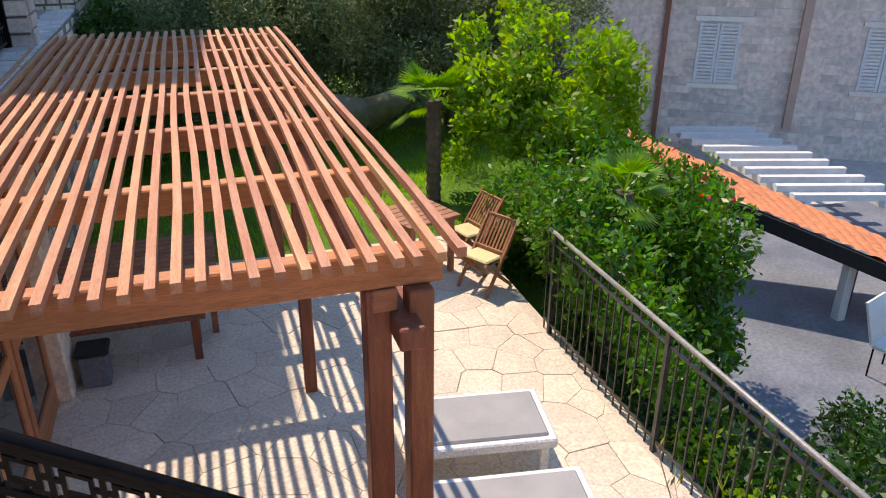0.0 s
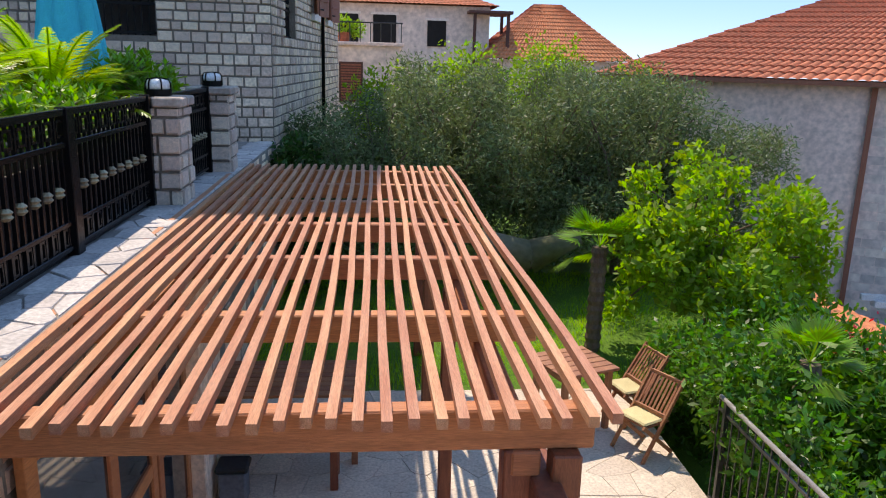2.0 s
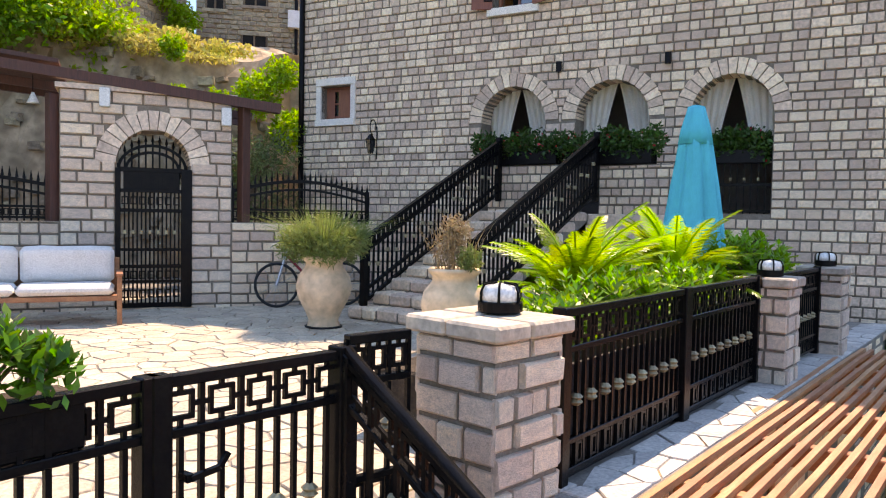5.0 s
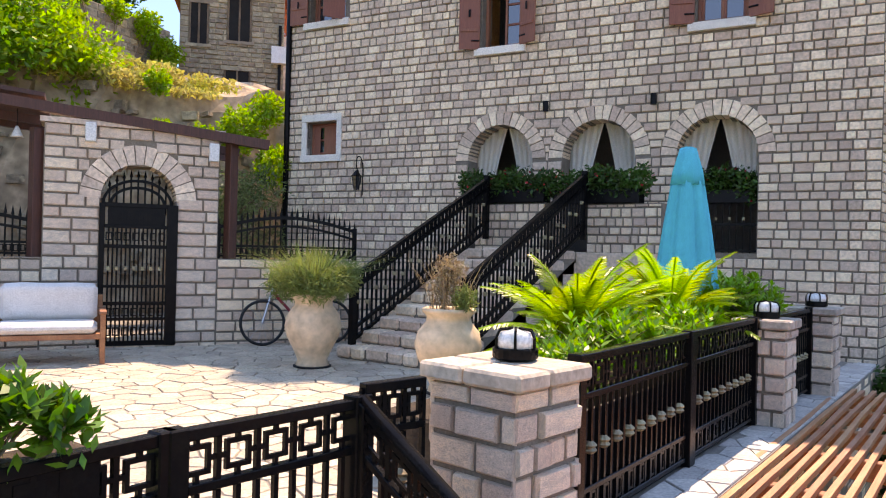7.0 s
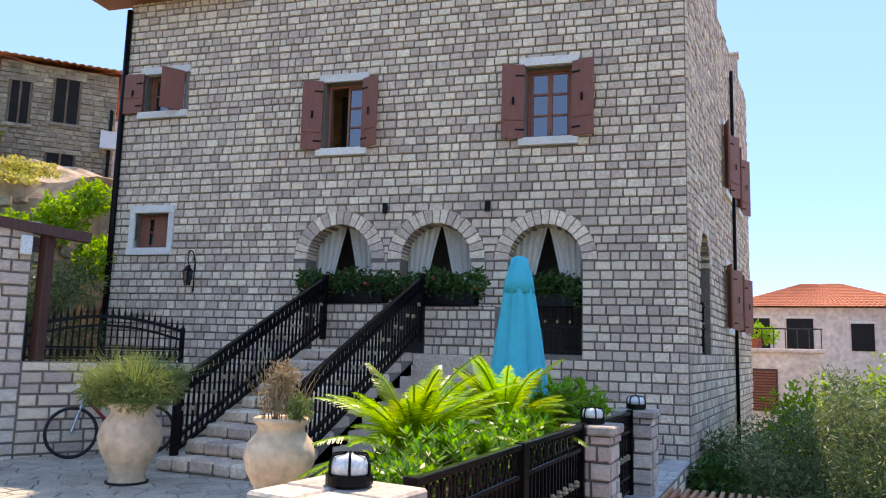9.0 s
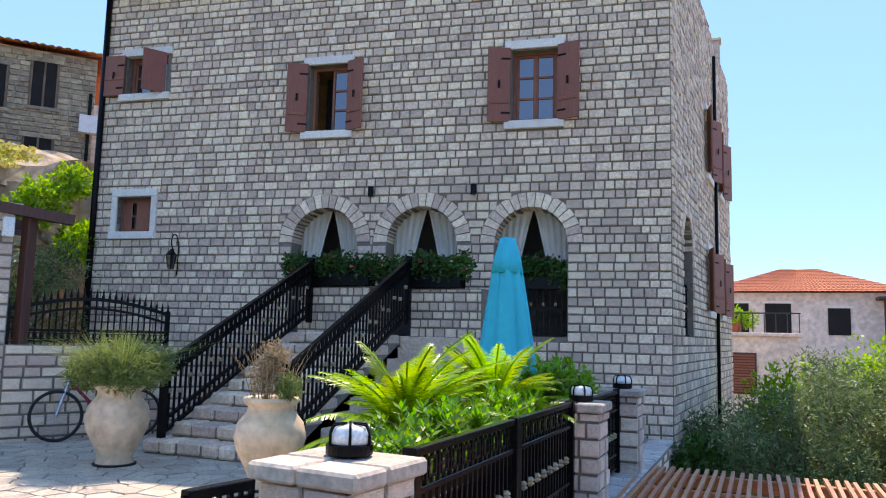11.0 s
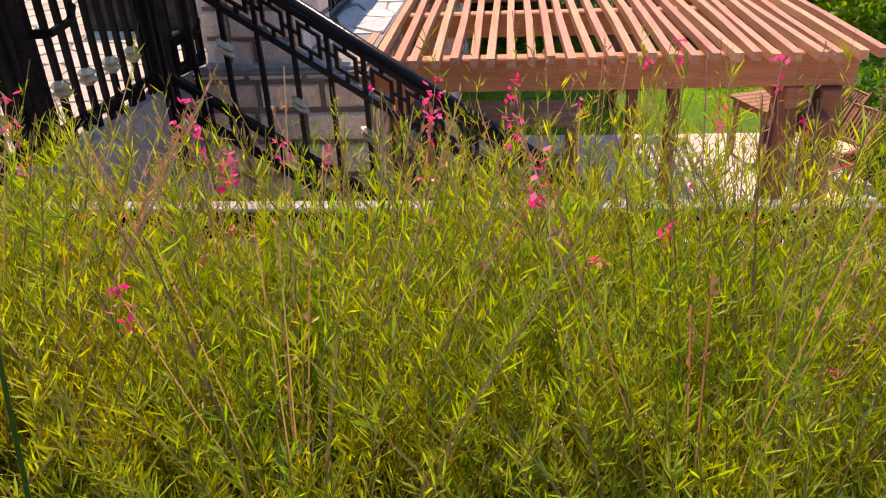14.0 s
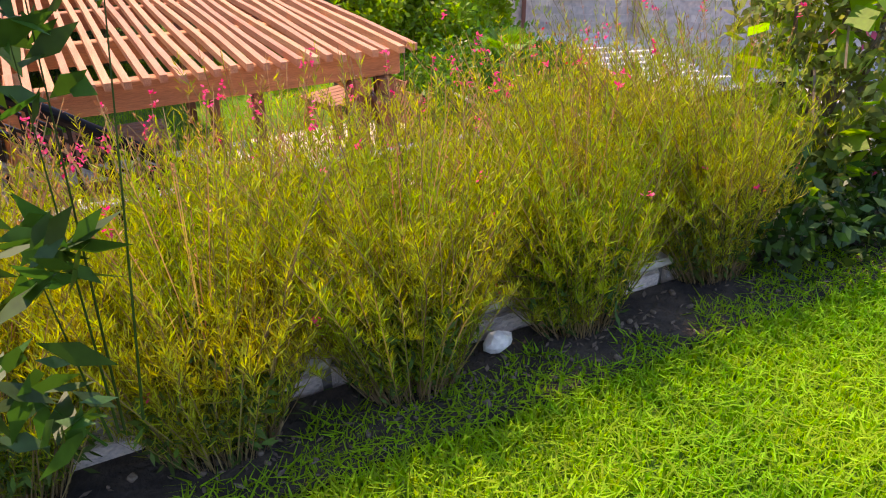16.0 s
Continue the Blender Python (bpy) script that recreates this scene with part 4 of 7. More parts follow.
arched_railing(0.62, 2.75, 1.27, 0.18)
arched_railing(-4.4, -1.72, 1.25, 0.16)
bm = bmesh.new()
pa, pb = gp(-6.5, 0.0, 3.72), gp(1.3, 0.0, 3.0)
bar(bm, pa, pb, 0.16, 0.14)
arbor = empty("arbour_frame", Matrix.Translation(gp(0.8, 0, 0)), "dark brown timber arbour frame behind the gateway", "arbour")
ob = part("beam", bm, ARBOUR_WOOD, arbor); ob.matrix_parent_inverse = arbor.matrix_world.inverted()
for s in (0.78, -1.80, -6.0):
    p = gp(s, -0.1, 0)
    ob = one_box("post", p.x - 0.07, p.y - 0.07, 0, p.x + 0.07, p.y + 0.07, 3.0, ARBOUR_WOOD, arbor)
    ob.matrix_parent_inverse = arbor.matrix_world.inverted()
for d in (-0.8, -1.6):
    bm = bmesh.new(); bar(bm, gp(-6.5, d, 3.6), gp(1.0, d, 2.95), 0.1, 0.12)
    ob = part("rafter", bm, ARBOUR_WOOD, arbor); ob.matrix_parent_inverse = arbor.matrix_world.inverted()
bm = bmesh.new()
vv = [bm.verts.new(gp(s, d, z)) for s, z in ((-6.5, 3.80), (-1.72, 3.36)) for d in (-3.2, -0.05) for z in (z, z + 0.06)]
for f in ((0, 1, 3, 2), (4, 6, 7, 5), (0, 4, 5, 1), (2, 3, 7, 6), (0, 2, 6, 4), (1, 5, 7, 3)):
    bm.faces.new([vv[i] for i in f])
ob = part("roof_panel", bm, ARBOUR_WOOD, arbor); ob.matrix_parent_inverse = arbor.matrix_world.inverted()
for s in (-2.75, -2.05):
    lamp = empty("pendant_lamp", Matrix.Translation(gp(s, -0.25, 2.98)) @ GM, "small pale bell lamp hanging from the arbour", "pendant lamp", "arbour pendant lamps")
    bm = bmesh.new(); rod(bm, (0, 0, 0.02), (0, 0, 0.42), 0.006, sides=5); part("cord", bm, IRON, lamp)
    bm = bmesh.new(); lathe(bm, [(0.02, 0.04), (0.035, 0.0), (0.075, -0.09), (0.085, -0.11)], 16); part("shade", bm, OPAL, lamp, smooth=True)
for s, z in ((-1.14, 2.98), (0.5, 2.82)):
    bm = bmesh.new(); box(bm, -0.07, 0, -0.13, 0.07, 0.09, 0.13, 0.01)
    bmesh.ops.transform(bm, matrix=Matrix.Translation(gp(s, 0.02, z)) @ GM, verts=bm.verts)
    tagged(part("box_lamp", bm, OPAL), "pale square box lamp on the gateway", "wall lamp", group="gateway lamps")


# ---- iron fences ----
def fence(a, b, zb, height, name="iron_fence", posts=True, knob=0.5, lean=0.0, group="patio fences", pitch=0.125, label="black wrought-iron fence with a square-ring frieze and brass knobs", slope=0.0, every=2):
    """A railing from a to b: frieze of square rings, balusters with collars; slope drops it along its run."""
    a, b = Vector((*a, zb)), Vector((*b, zb))
    w = (b - a).length
    ud = (b - a).normalized()
    m = Matrix.Translation(a) @ Matrix((ud, Vector((-ud.y, ud.x, 0)), Vector((0, 0, 1)))).transposed().to_4x4()
    g = empty(name, m, label, "fence", group)
    def put(nm, bm, mt=IRON, par=g):
        for q in bm.verts:
            q.co.z -= slope * q.co.x
        return part(nm, bm, mt, par)
    for z, t in ((height, 0.05), (height - 0.2, 0.04), (0.2, 0.035), (0.04, 0.035)):
        bm = bmesh.new(); box(bm, 0, -t * 0.55, z - t * 0.45, w, t * 0.55, z + t * 0.45, 0.004)
        put("handrail" if z == height else "rail", bm)
    n = every * max(1, round(w / pitch / every))
    for k in range(n + 1):
        x = w * k / n
        bm = bmesh.new(); box(bm, x - 0.011, -0.011, 0.04, x + 0.011, 0.011, height if k % every == 0 else height - 0.2)
        bl = put("baluster", bm)
        if k % 2 == 0 and 0 < k < n:
            bm = bmesh.new(); lathe(bm, [(0.012, -0.036), (0.022, -0.03), (0.040, -0.014), (0.026, 0), (0.040, 0.014), (0.022, 0.03), (0.012, 0.036)], 8)
            bmesh.ops.translate(bm, vec=(x, 0, height * knob + 0.06 * ((k // 2) % 2 and slope > 0)), verts=bm.verts)
            put("knob", bm, BRASS, bl)
        if k % every == 0 and k < n:
            cell = w / n * every
            bm = bmesh.new(); key_panel(bm, x + cell / 2, height - 0.1, cell * 0.27, 0.047, 0.018, cell * 0.23 - 0.016, 0.028)
            put("ring", bm)
            bm = bmesh.new(); key_panel(bm, x + w / n / 2, 0.12, w / n * 0.28, 0.05)
            put("ring", bm)
    if posts:
        for x in (0, w):
            bm = bmesh.new(); box(bm, x - 0.04, -0.04, -0.02, x + 0.04, 0.04, height + 0.03, 0.006)
            put("post", bm)
    return g


fence((-1.0, 4.95), (-1.0, 6.68), 0.02, 0.90, knob=0.46, pitch=0.09)
fence((-1.0, 6.72), (-1.0, 8.42), 0.02, 0.90, knob=0.46, pitch=0.09)
fence((-0.95, 8.92), (-0.93, 10.45), 0.02, 0.90, knob=0.46, pitch=0.09)
fence((-1.60, 2.95), (-1.57, 2.05), -0.15, 0.93, knob=0.37, pitch=0.09)
fence((-1.53, 3.87), (-1.59, 2.99), -0.15, 0.93, knob=0.37, name="garden_gate", label="black iron garden gate with a lever handle, closed", pitch=0.088)
fence((-1.53, 3.90), (-1.46, 4.25), -0.02, 0.86, knob=0.5, posts=False, pitch=0.14, every=1)
balustrade = fence((-1.50, 3.87), (2.1, 3.87), -0.13, 0.90, name="stair_balustrade", knob=0.5, slope=0.675, group="garden stair railings", label="sloping black iron balustrade with a rounded handrail", pitch=0.155, every=1)
bm = bmesh.new(); rod(bm, (-1.5, 3.87, 0.795), (2.1, 3.87, 0.795 - 0.675 * 3.6), 0.032, sides=10)
ob = part("rounded_handrail", bm, IRON, balustrade, smooth=True); ob.matrix_parent_inverse = balustrade.matrix_world.inverted()
one = one_box("gate_post", -1.575, 3.82, -0.58, -1.485, 3.92, 0.82, IRON)
tagged(one, "square black iron gate post on the stairs", "gate post")
bm = bmesh.new(); bar(bm, (-1.56, 3.07, 0.42), (-1.50, 3.07, 0.42), 0.03, 0.03); bar(bm, (-1.50, 3.07, 0.42), (-1.48, 3.18, 0.44), 0.022, 0.022); bar(bm, (-1.48, 3.18, 0.44), (-1.48, 3.22, 0.49), 0.02, 0.02)
tagged(part("lever_handle", bm, IRON), "black lever handle of the garden gate", "door handle")


def pillar(cx, cy, w, zb, zt, cap, turn, seed):
    """A pier of rough blocks with a projecting flagstone cap."""
    p = empty("stone_pillar", pose(cx, cy, zb, 0, 0, turn), "rough-hewn pale stone pillar with a flat cap", "pillar", "fence pillars")
    one_box("core", -w / 2 + 0.02, -w / 2 + 0.02, 0, w / 2 - 0.02, w / 2 - 0.02, zt - zb - 0.08, MORTAR, p, bevel=0)
    bpy.context.view_layer.update()
    base = Matrix(p.matrix_world)
    for k in range(4):
        ang = radians(turn + 90 * k)
        nd = Vector((math.sin(ang), -math.cos(ang), 0)); ud = Vector((math.cos(ang), math.sin(ang), 0))
        rows, _ = courses(w, 0, zt - zb - 0.085, 0.155, (0.13, 0.3), lambda z: [], seed + k, 0.024)
        org = Vector((cx, cy, zb)) + nd * (w / 2 - 0.022) - ud * w / 2
        lay_stones(p, org, ud, nd, rows, EYE_AT, PILLAR_STONES, 200, 0.03, seed + k)
    r = random.Random(seed)
    c = w / 2 + cap
    xs, ys = [-c, r.uniform(-0.1, 0.1) * c, c], [-c, r.uniform(-0.2, 0.2) * c, c]
    for i in range(2):
        for j in range(2):
            bm = bmesh.new()
            box(bm, xs[i] + 0.005, ys[j] + 0.005, zt - zb - 0.085, xs[i + 1] - 0.005, ys[j + 1] - 0.005, zt - zb + r.uniform(-0.006, 0.004), 0.014)
            part("cap_slab", bm, CAP_STONE, p)
    return p


bpy.context.view_layer.update()
pillar(-1.19, 4.56, 0.53, -0.62, 0.93, 0.045, -6, 31)
pillar(-0.95, 8.66, 0.44, -0.02, 0.93, 0.035, 0, 41)
pillar(-0.90, 10.68, 0.44, -0.02, 0.95, 0.035, 0, 51)


def pillar_lamp(x, y, z):
    t = empty("bulkhead_lamp", Matrix.Translation((x, y, z)), "round caged bulkhead lamp with a white glass dome", "lamp", "pillar lamps")
    bm = bmesh.new(); lathe(bm, [(0.10, 0), (0.115, 0.01), (0.115, 0.055), (0.105, 0.06)], 24); part("base", bm, IRON, t)
    bm = bmesh.new(); lathe(bm, [(0.098, 0.055), (0.10, 0.10), (0.085, 0.135), (0.03, 0.148)], 24); part("glass_dome", bm, OPAL, t, smooth=True)
    for k in range(6):
        a = k * math.tau / 6
        c, s = math.cos(a), math.sin(a)
        bm = bmesh.new()
        pts = [(0.108, 0.05), (0.108, 0.11), (0.09, 0.145), (0.02, 0.155)]
        for (r0, z0), (r1, z1) in zip(pts, pts[1:]):
            bar(bm, (r0 * c, r0 * s, z0), (r1 * c, r1 * s, z1), 0.012, 0.008)
        part("cage_bar", bm, IRON, t)


pillar_lamp(-1.2, 4.66, 0.93)
pillar_lamp(-0.95, 8.66, 0.93)
pillar_lamp(-0.90, 10.68, 0.95)


# ---- pergola ----
def pergola():
    g = empty("pergola", Matrix.Translation((0.6, 7.6, -2.45)), "reddish-brown timber pergola with close-set roof slats", "pergola")
    inv = Matrix.Translation((-0.6, -7.6, 2.45))
    r = random.Random(8)
    n = 27
    for k in range(n):
        x = -0.68 + 2.56 * k / (n - 1)
        bm = bmesh.new()
        segs = 8
        ph, am = r.uniform(0, 6.28), r.uniform(0.004, 0.016)
        prev = None
        for j in range(segs + 1):
            y = 4.26 + r.uniform(-0.015, 0.015) * (j == 0) + 7.0 * j / segs
            dx = am * math.sin(ph + j * 1.3)
            dz = am * 0.7 * math.cos(ph + j * 0.9)
            ring = [bm.verts.new(inv @ Vector((x + dx + sx * 0.021, y, dz + z))) for sx, z in ((-1, -0.045), (1, -0.045), (1, 0), (-1, 0))]
            if prev:
                for q in range(4):
                    bm.faces.new((prev[q], prev[(q + 1) % 4], ring[(q + 1) % 4], ring[q]))
            else:
                bm.faces.new(ring[::-1])
            prev = ring
        bm.faces.new(prev)
        part("slat", bm, PERGOLA_WOOD, g)
    for y in (4.47, 5.62, 6.83, 7.95, 8.98, 10.03, 11.06):
        bm = bmesh.new(); box(bm, -0.72, y - 0.05, -0.22 if y < 5 else -0.20, 1.84, y + 0.05, -0.046, 0.008)
        bmesh.ops.transform(bm, matrix=inv, verts=bm.verts)
        part("cross_beam", bm, BEAM_WOOD, g)
    bm = bmesh.new(); box(bm, 1.50, 4.4, -0.33, 1.62, 11.2, -0.221, 0.008)
    bmesh.ops.transform(bm, matrix=inv, verts=bm.verts)
    part("long_beam", bm, BEAM_WOOD, g)
    for x, y, w in ((1.53, 4.47, 0.12), (1.72, 4.42, 0.12), (1.50, 7.0, 0.10), (1.52, 9.3, 0.12), (1.52, 11.0, 0.12)):
        bm = bmesh.new(); box(bm, x - w / 2, y - w / 2, -2.45, x + w / 2, y + w / 2, -0.222 if y < 5 else -0.331, 0.008)
        bmesh.ops.transform(bm, matrix=inv, verts=bm.verts)
        part("post", bm, RED_WOOD, g)
    bm = bmesh.new(); box(bm, 1.58, 4.22, -0.44, 1.70, 4.75, -0.332, 0.008)
    bmesh.ops.transform(bm, matrix=inv, verts=bm.verts)
    part("brace", bm, RED_WOOD, g)


pergola()
block_wall("wall_retaining", (-0.64, 4.25), (-0.64, 13.9), -2.5, -0.03, 0.3, "stone retaining wall under the walkway", EYE_AT, limit=250, seed=21)
block_wall("wall_walkway_end", (-1.5, 4.17), (-0.60, 4.17), -2.5, -0.03, 0.1, "stone-faced end of the walkway above the stairs", EYE_AT, limit=60, seed=24)
block_wall("wall_stair", (-1.5, 4.02), (2.2, 4.02), -2.5, -2.4, 0.1, "low kerb along the garden stairs", EYE_AT, limit=1, seed=22)


def glazed_door(x, y, turn, label):
    d = empty("glazed_door", pose(x, y, -2.45, 0, 0, turn), label, "door", "terrace doors")
    for a, b, c, e in ((0, 0.10, 0, 2.1), (0.75, 0.85, 0, 2.1), (0.1, 0.75, 0, 0.25), (0.1, 0.75, 1.98, 2.1), (0.1, 0.75, 0.95, 1.05)):
        bm = bmesh.new(); box(bm, a, -0.025, c, b, 0.025, e, 0.005); part("rail" if b - a > 0.2 else "stile", bm, BEAM_WOOD, d)
    bm = bmesh.new(); box(bm, 0.1, -0.006, 0.25, 0.75, 0.006, 1.98); part("pane", bm, GLASS, d)


glazed_door(-0.56, 6.6, 90, "brown wooden glazed door, closed")
glazed_door(-0.56, 4.75, 84, "brown wooden glazed door standing open")
glazed_door(-0.56, 5.7, 90, "brown wooden glazed door, closed")
bm = bmesh.new(); box(bm, -0.62, 7.42, -2.45, -0.42, 7.85, -0.31, 0.01)
tagged(part("stone_pier", bm, PILLAR), "square stone pier under the pergola", "pier")


def lidded_bin():
    t = empty("dark_bin", Matrix.Translation((-0.25, 7.68, -2.45)) @ Matrix.Scale(0.72, 4), "blue-grey bin with a black lid beside the pier", "bin")
    bm = bmesh.new(); box(bm, -0.16, -0.14, 0, 0.16, 0.14, 0.42, 0.02); part("body", bm, PORCH_TILE, t)
    bm = bmesh.new(); box(bm, -0.19, -0.17, 0.42, 0.19, 0.17, 0.50, 0.025); part("lid", bm, RUBBER, t)


lidded_bin()


def garden_table(x, y, turn, L, W, h=0.74):
    t = empty("garden_table", pose(x, y, -2.45, 0, 0, turn), "slatted brown wooden garden table", "table")
    n = int(W / 0.1)
    for k in range(n):
        bm = bmesh.new(); box(bm, -L / 2, -W / 2 + k * W / n + 0.006, h - 0.03, L / 2, -W / 2 + (k + 1) * W / n - 0.006, h, 0.004); part("top_slat", bm, TEAK, t)
    for sx in (-1, 1):
        for sy in (-1, 1):
            bm = bmesh.new(); box(bm, sx * (L / 2 - 0.08) - 0.03, sy * (W / 2 - 0.08) - 0.03, 0, sx * (L / 2 - 0.08) + 0.03, sy * (W / 2 - 0.08) + 0.03, h - 0.03, 0.004); part("leg", bm, TEAK, t)
    for sx in (-1, 1):
        bm = bmesh.new(); box(bm, sx * (L / 2 - 0.08) - 0.02, -W / 2 + 0.1, h - 0.11, sx * (L / 2 - 0.08) + 0.02, W / 2 - 0.1, h - 0.032); part("apron", bm, TEAK, t)


garden_table(0.1, 8.6, 0, 1.5, 0.85)
garden_table(3.05, 9.05, 20, 0.7, 0.7, 0.70)


def bench_low(x, y, turn):
    t = empty("wooden_bench", pose(x, y, -2.45, 0, 0, turn), "dark brown wooden bench under the pergola", "bench")
    for k in range(3):
        bm = bmesh.new(); box(bm, -0.7, -0.17 + k * 0.115, 0.41, 0.7, -0.07 + k * 0.115, 0.44, 0.004); part("seat_slat", bm, RED_WOOD, t)
    for sx in (-0.6, 0.6):
        for sy in (-0.14, 0.14):
            bm = bmesh.new(); box(bm, sx - 0.035, sy - 0.03, 0, sx + 0.035, sy + 0.03, 0.41, 0.004); part("leg", bm, RED_WOOD, t)


bench_low(0.0, 7.95, 0)


def folding_chair(x, y, turn, cushion):
    t = empty("folding_chair", pose(x, y, -2.45, 0, 0, turn) @ Matrix.Scale(0.82, 4), "slatted teak folding chair" + (" with a straw-coloured cushion" if cushion else ""), "chair", "teak folding chairs")
    for k in range(7):
        bm = bmesh.new(); box(bm, -0.23, -0.21 + k * 0.06, 0.43, 0.23, -0.165 + k * 0.06, 0.45, 0.003); part("seat_slat", bm, TEAK, t)
    for sx in (-0.25, 0.25):
        bm = bmesh.new(); bar(bm, (sx, -0.24, 0.0), (sx, 0.38, 0.95), 0.03, 0.045); part("back_leg", bm, TEAK, t)
        bm = bmesh.new(); bar(bm, (sx * 0.88, 0.30, 0.0), (sx * 0.88, -0.24, 0.45), 0.03, 0.045); part("front_leg", bm, TEAK, t)
    for zz in (0.52, 0.90):
        yy = -0.24 + 0.62 * zz / 0.95
        bm = bmesh.new(); box(bm, -0.25, yy - 0.015, zz - 0.025, 0.25, yy + 0.015, zz + 0.025, 0.004); part("back_rail", bm, TEAK, t)
    for k in range(8):
        xx = -0.2 + 0.4 * k / 7
        bm = bmesh.new(); bar(bm, (xx, 0.10, 0.52), (xx, 0.345, 0.90), 0.03, 0.012); part("back_slat", bm, TEAK, t)
    if cushion:
        bm = bmesh.new(); box(bm, -0.22, -0.22, 0.452, 0.22, 0.2, 0.49, 0.018); part("cushion", bm, YELLOW_CUSHION, t)


folding_chair(3.62, 8.4, -62, True)
folding_chair(3.72, 9.1, -75, True)


def lounger(x, y, turn):
    t = empty("sun_lounger", pose(x, y, -2.45, 0, 0, turn), "white-framed sun lounger with a grey mattress", "lounger", "sun loungers")
    bm = bmesh.new(); box(bm, -0.54, -0.32, 0.30, 0.54, 0.32, 0.38, 0.012); part("frame", bm, WHITE_PAINT, t)
    bm = bmesh.new(); box(bm, -0.49, -0.27, 0.36, 0.49, 0.27, 0.40, 0.015); part("mattress", bm, GREY_CUSHION, t)
    for sx in (-0.46, 0.46):
        for sy in (-0.25, 0.25):
            bm = bmesh.new(); box(bm, sx - 0.03, sy - 0.03, 0, sx + 0.03, sy + 0.03, 0.30, 0.004); part("leg", bm, WHITE_PAINT, t)


lounger(2.52, 5.72, -9)
lounger(2.44, 4.80, -9)


def terrace_rail():
    g = empty("terrace_railing", Matrix.Translation((3.88, 5.0, -2.46)), "grey iron railing along the edge of the lower terrace", "railing")
    y0, y1 = -3.3, 2.4
    # handrail paler than its bars: the sunlight on it is painted in
    bm = bmesh.new(); rod(bm, (0, y0, 1.06), (0, y1, 1.06), 0.02, sides=8); part("handrail", bm, WORN_LIT_RAIL, g, smooth=True)
    for z in (0.1, 0.94):
        bm = bmesh.new(); box(bm, -0.01, y0, z, 0.01, y1, z + 0.025); part("rail", bm, GREY_IRON, g)
    n = 46
    for k in range(n + 1):
        y = y0 + (y1 - y0) * k / n
        post = k % 15 == 0
        bm = bmesh.new(); box(bm, -0.02 if post else -0.007, y - (0.02 if post else 0.007), 0, 0.02 if post else 0.006, y + (0.02 if post else 0.006), 1.06); part("post" if post else "baluster", bm, GREY_IRON, g)


terrace_rail()

# garden stairs down to the terrace
gst = empty("garden_stairs", Matrix.Translation((-1.5, 2.8, -0.15)), "grey stone garden stairs down to the terrace", "staircase")
bm = bmesh.new(); box(bm, 0.1, -0.35, -2.3, 0.70, 1.02, -0.58, 0.012); part("landing", bm, PAVING, gst)
bm = bmesh.new(); box(bm, 0.0, -0.5, -2.3, 0.14, 1.05, -0.27, 0.012); part("kerb", bm, PAVING, gst)
for k in range(1, 10):
    bm = bmesh.new(); box(bm, 0.41 + 0.29 * k, -0.35, -2.3, 0.41 + 0.29 * k + 0.31, 1.02, -0.175 * k - 0.58, 0.008)
    part("step", bm, GREY_PAVING, gst)

# low wall and rail at the edge of the upper lawn
low_wall, *_ = block_wall("wall_lawn", (-1.5, 1.20), (3.4, 1.20), -0.1, 0.08, 0.33, "low pale stone edging wall behind the flowers", EYE_AT, meshes=PILLAR_STONES, limit=90, seed=23, course=0.17, length=(0.25, 0.5))
rr = random.Random(5)
u = -1.5
while u < 3.3:
    L = rr.uniform(0.22, 0.42)
    bm = bmesh.new(); box(bm, u + 0.008, 1.17 + rr.uniform(-0.02, 0.02), 0.08, u + L - 0.008, 1.58, 0.12 + rr.uniform(-0.012, 0.012), 0.012)
    part("coping_stone", bm, PAVING, low_wall)
    u += L
edge = empty("edge_railing", Matrix.Translation((-1.58, 2.33, -0.675)), "low black iron rail with a pale worn top", "railing")
bm = bmesh.new(); box(bm, 0, -0.028, 0.768, 4.6, 0.028, 0.78, 0.004); part("handrail", bm, WORN_LIT_RAIL, edge, "worn grey top rail")
bm = bmesh.new(); box(bm, 0, -0.026, 0.69, 4.6, 0.026, 0.767); part("rail", bm, IRON, edge)
bm = bmesh.new(); box(bm, 0, -0.022, 0.42, 4.6, 0.022, 0.46); part("rail", bm, IRON, edge)
for k in range(4):
    bm = bmesh.new(); box(bm, 1.5 * k, -0.025, 0.3, 1.5 * k + 0.05, 0.025, 1.0 if k == 0 else 0.74); part("post", bm, IRON, edge)
for k in range(1, 38):
    if k % 12:
        bm = bmesh.new(); box(bm, 0.125 * k, -0.008, 0.44, 0.125 * k + 0.016, 0.008, 0.72); part("baluster", bm, IRON, edge)
bm = bmesh.new(); box(bm, -1.5, 2.29, -2.6, 3.9, 2.43, -0.305); tagged(part("wall_stair_side", bm, RENDER_WALL), "plastered side wall of the garden stairs", "wall", kind="structure")


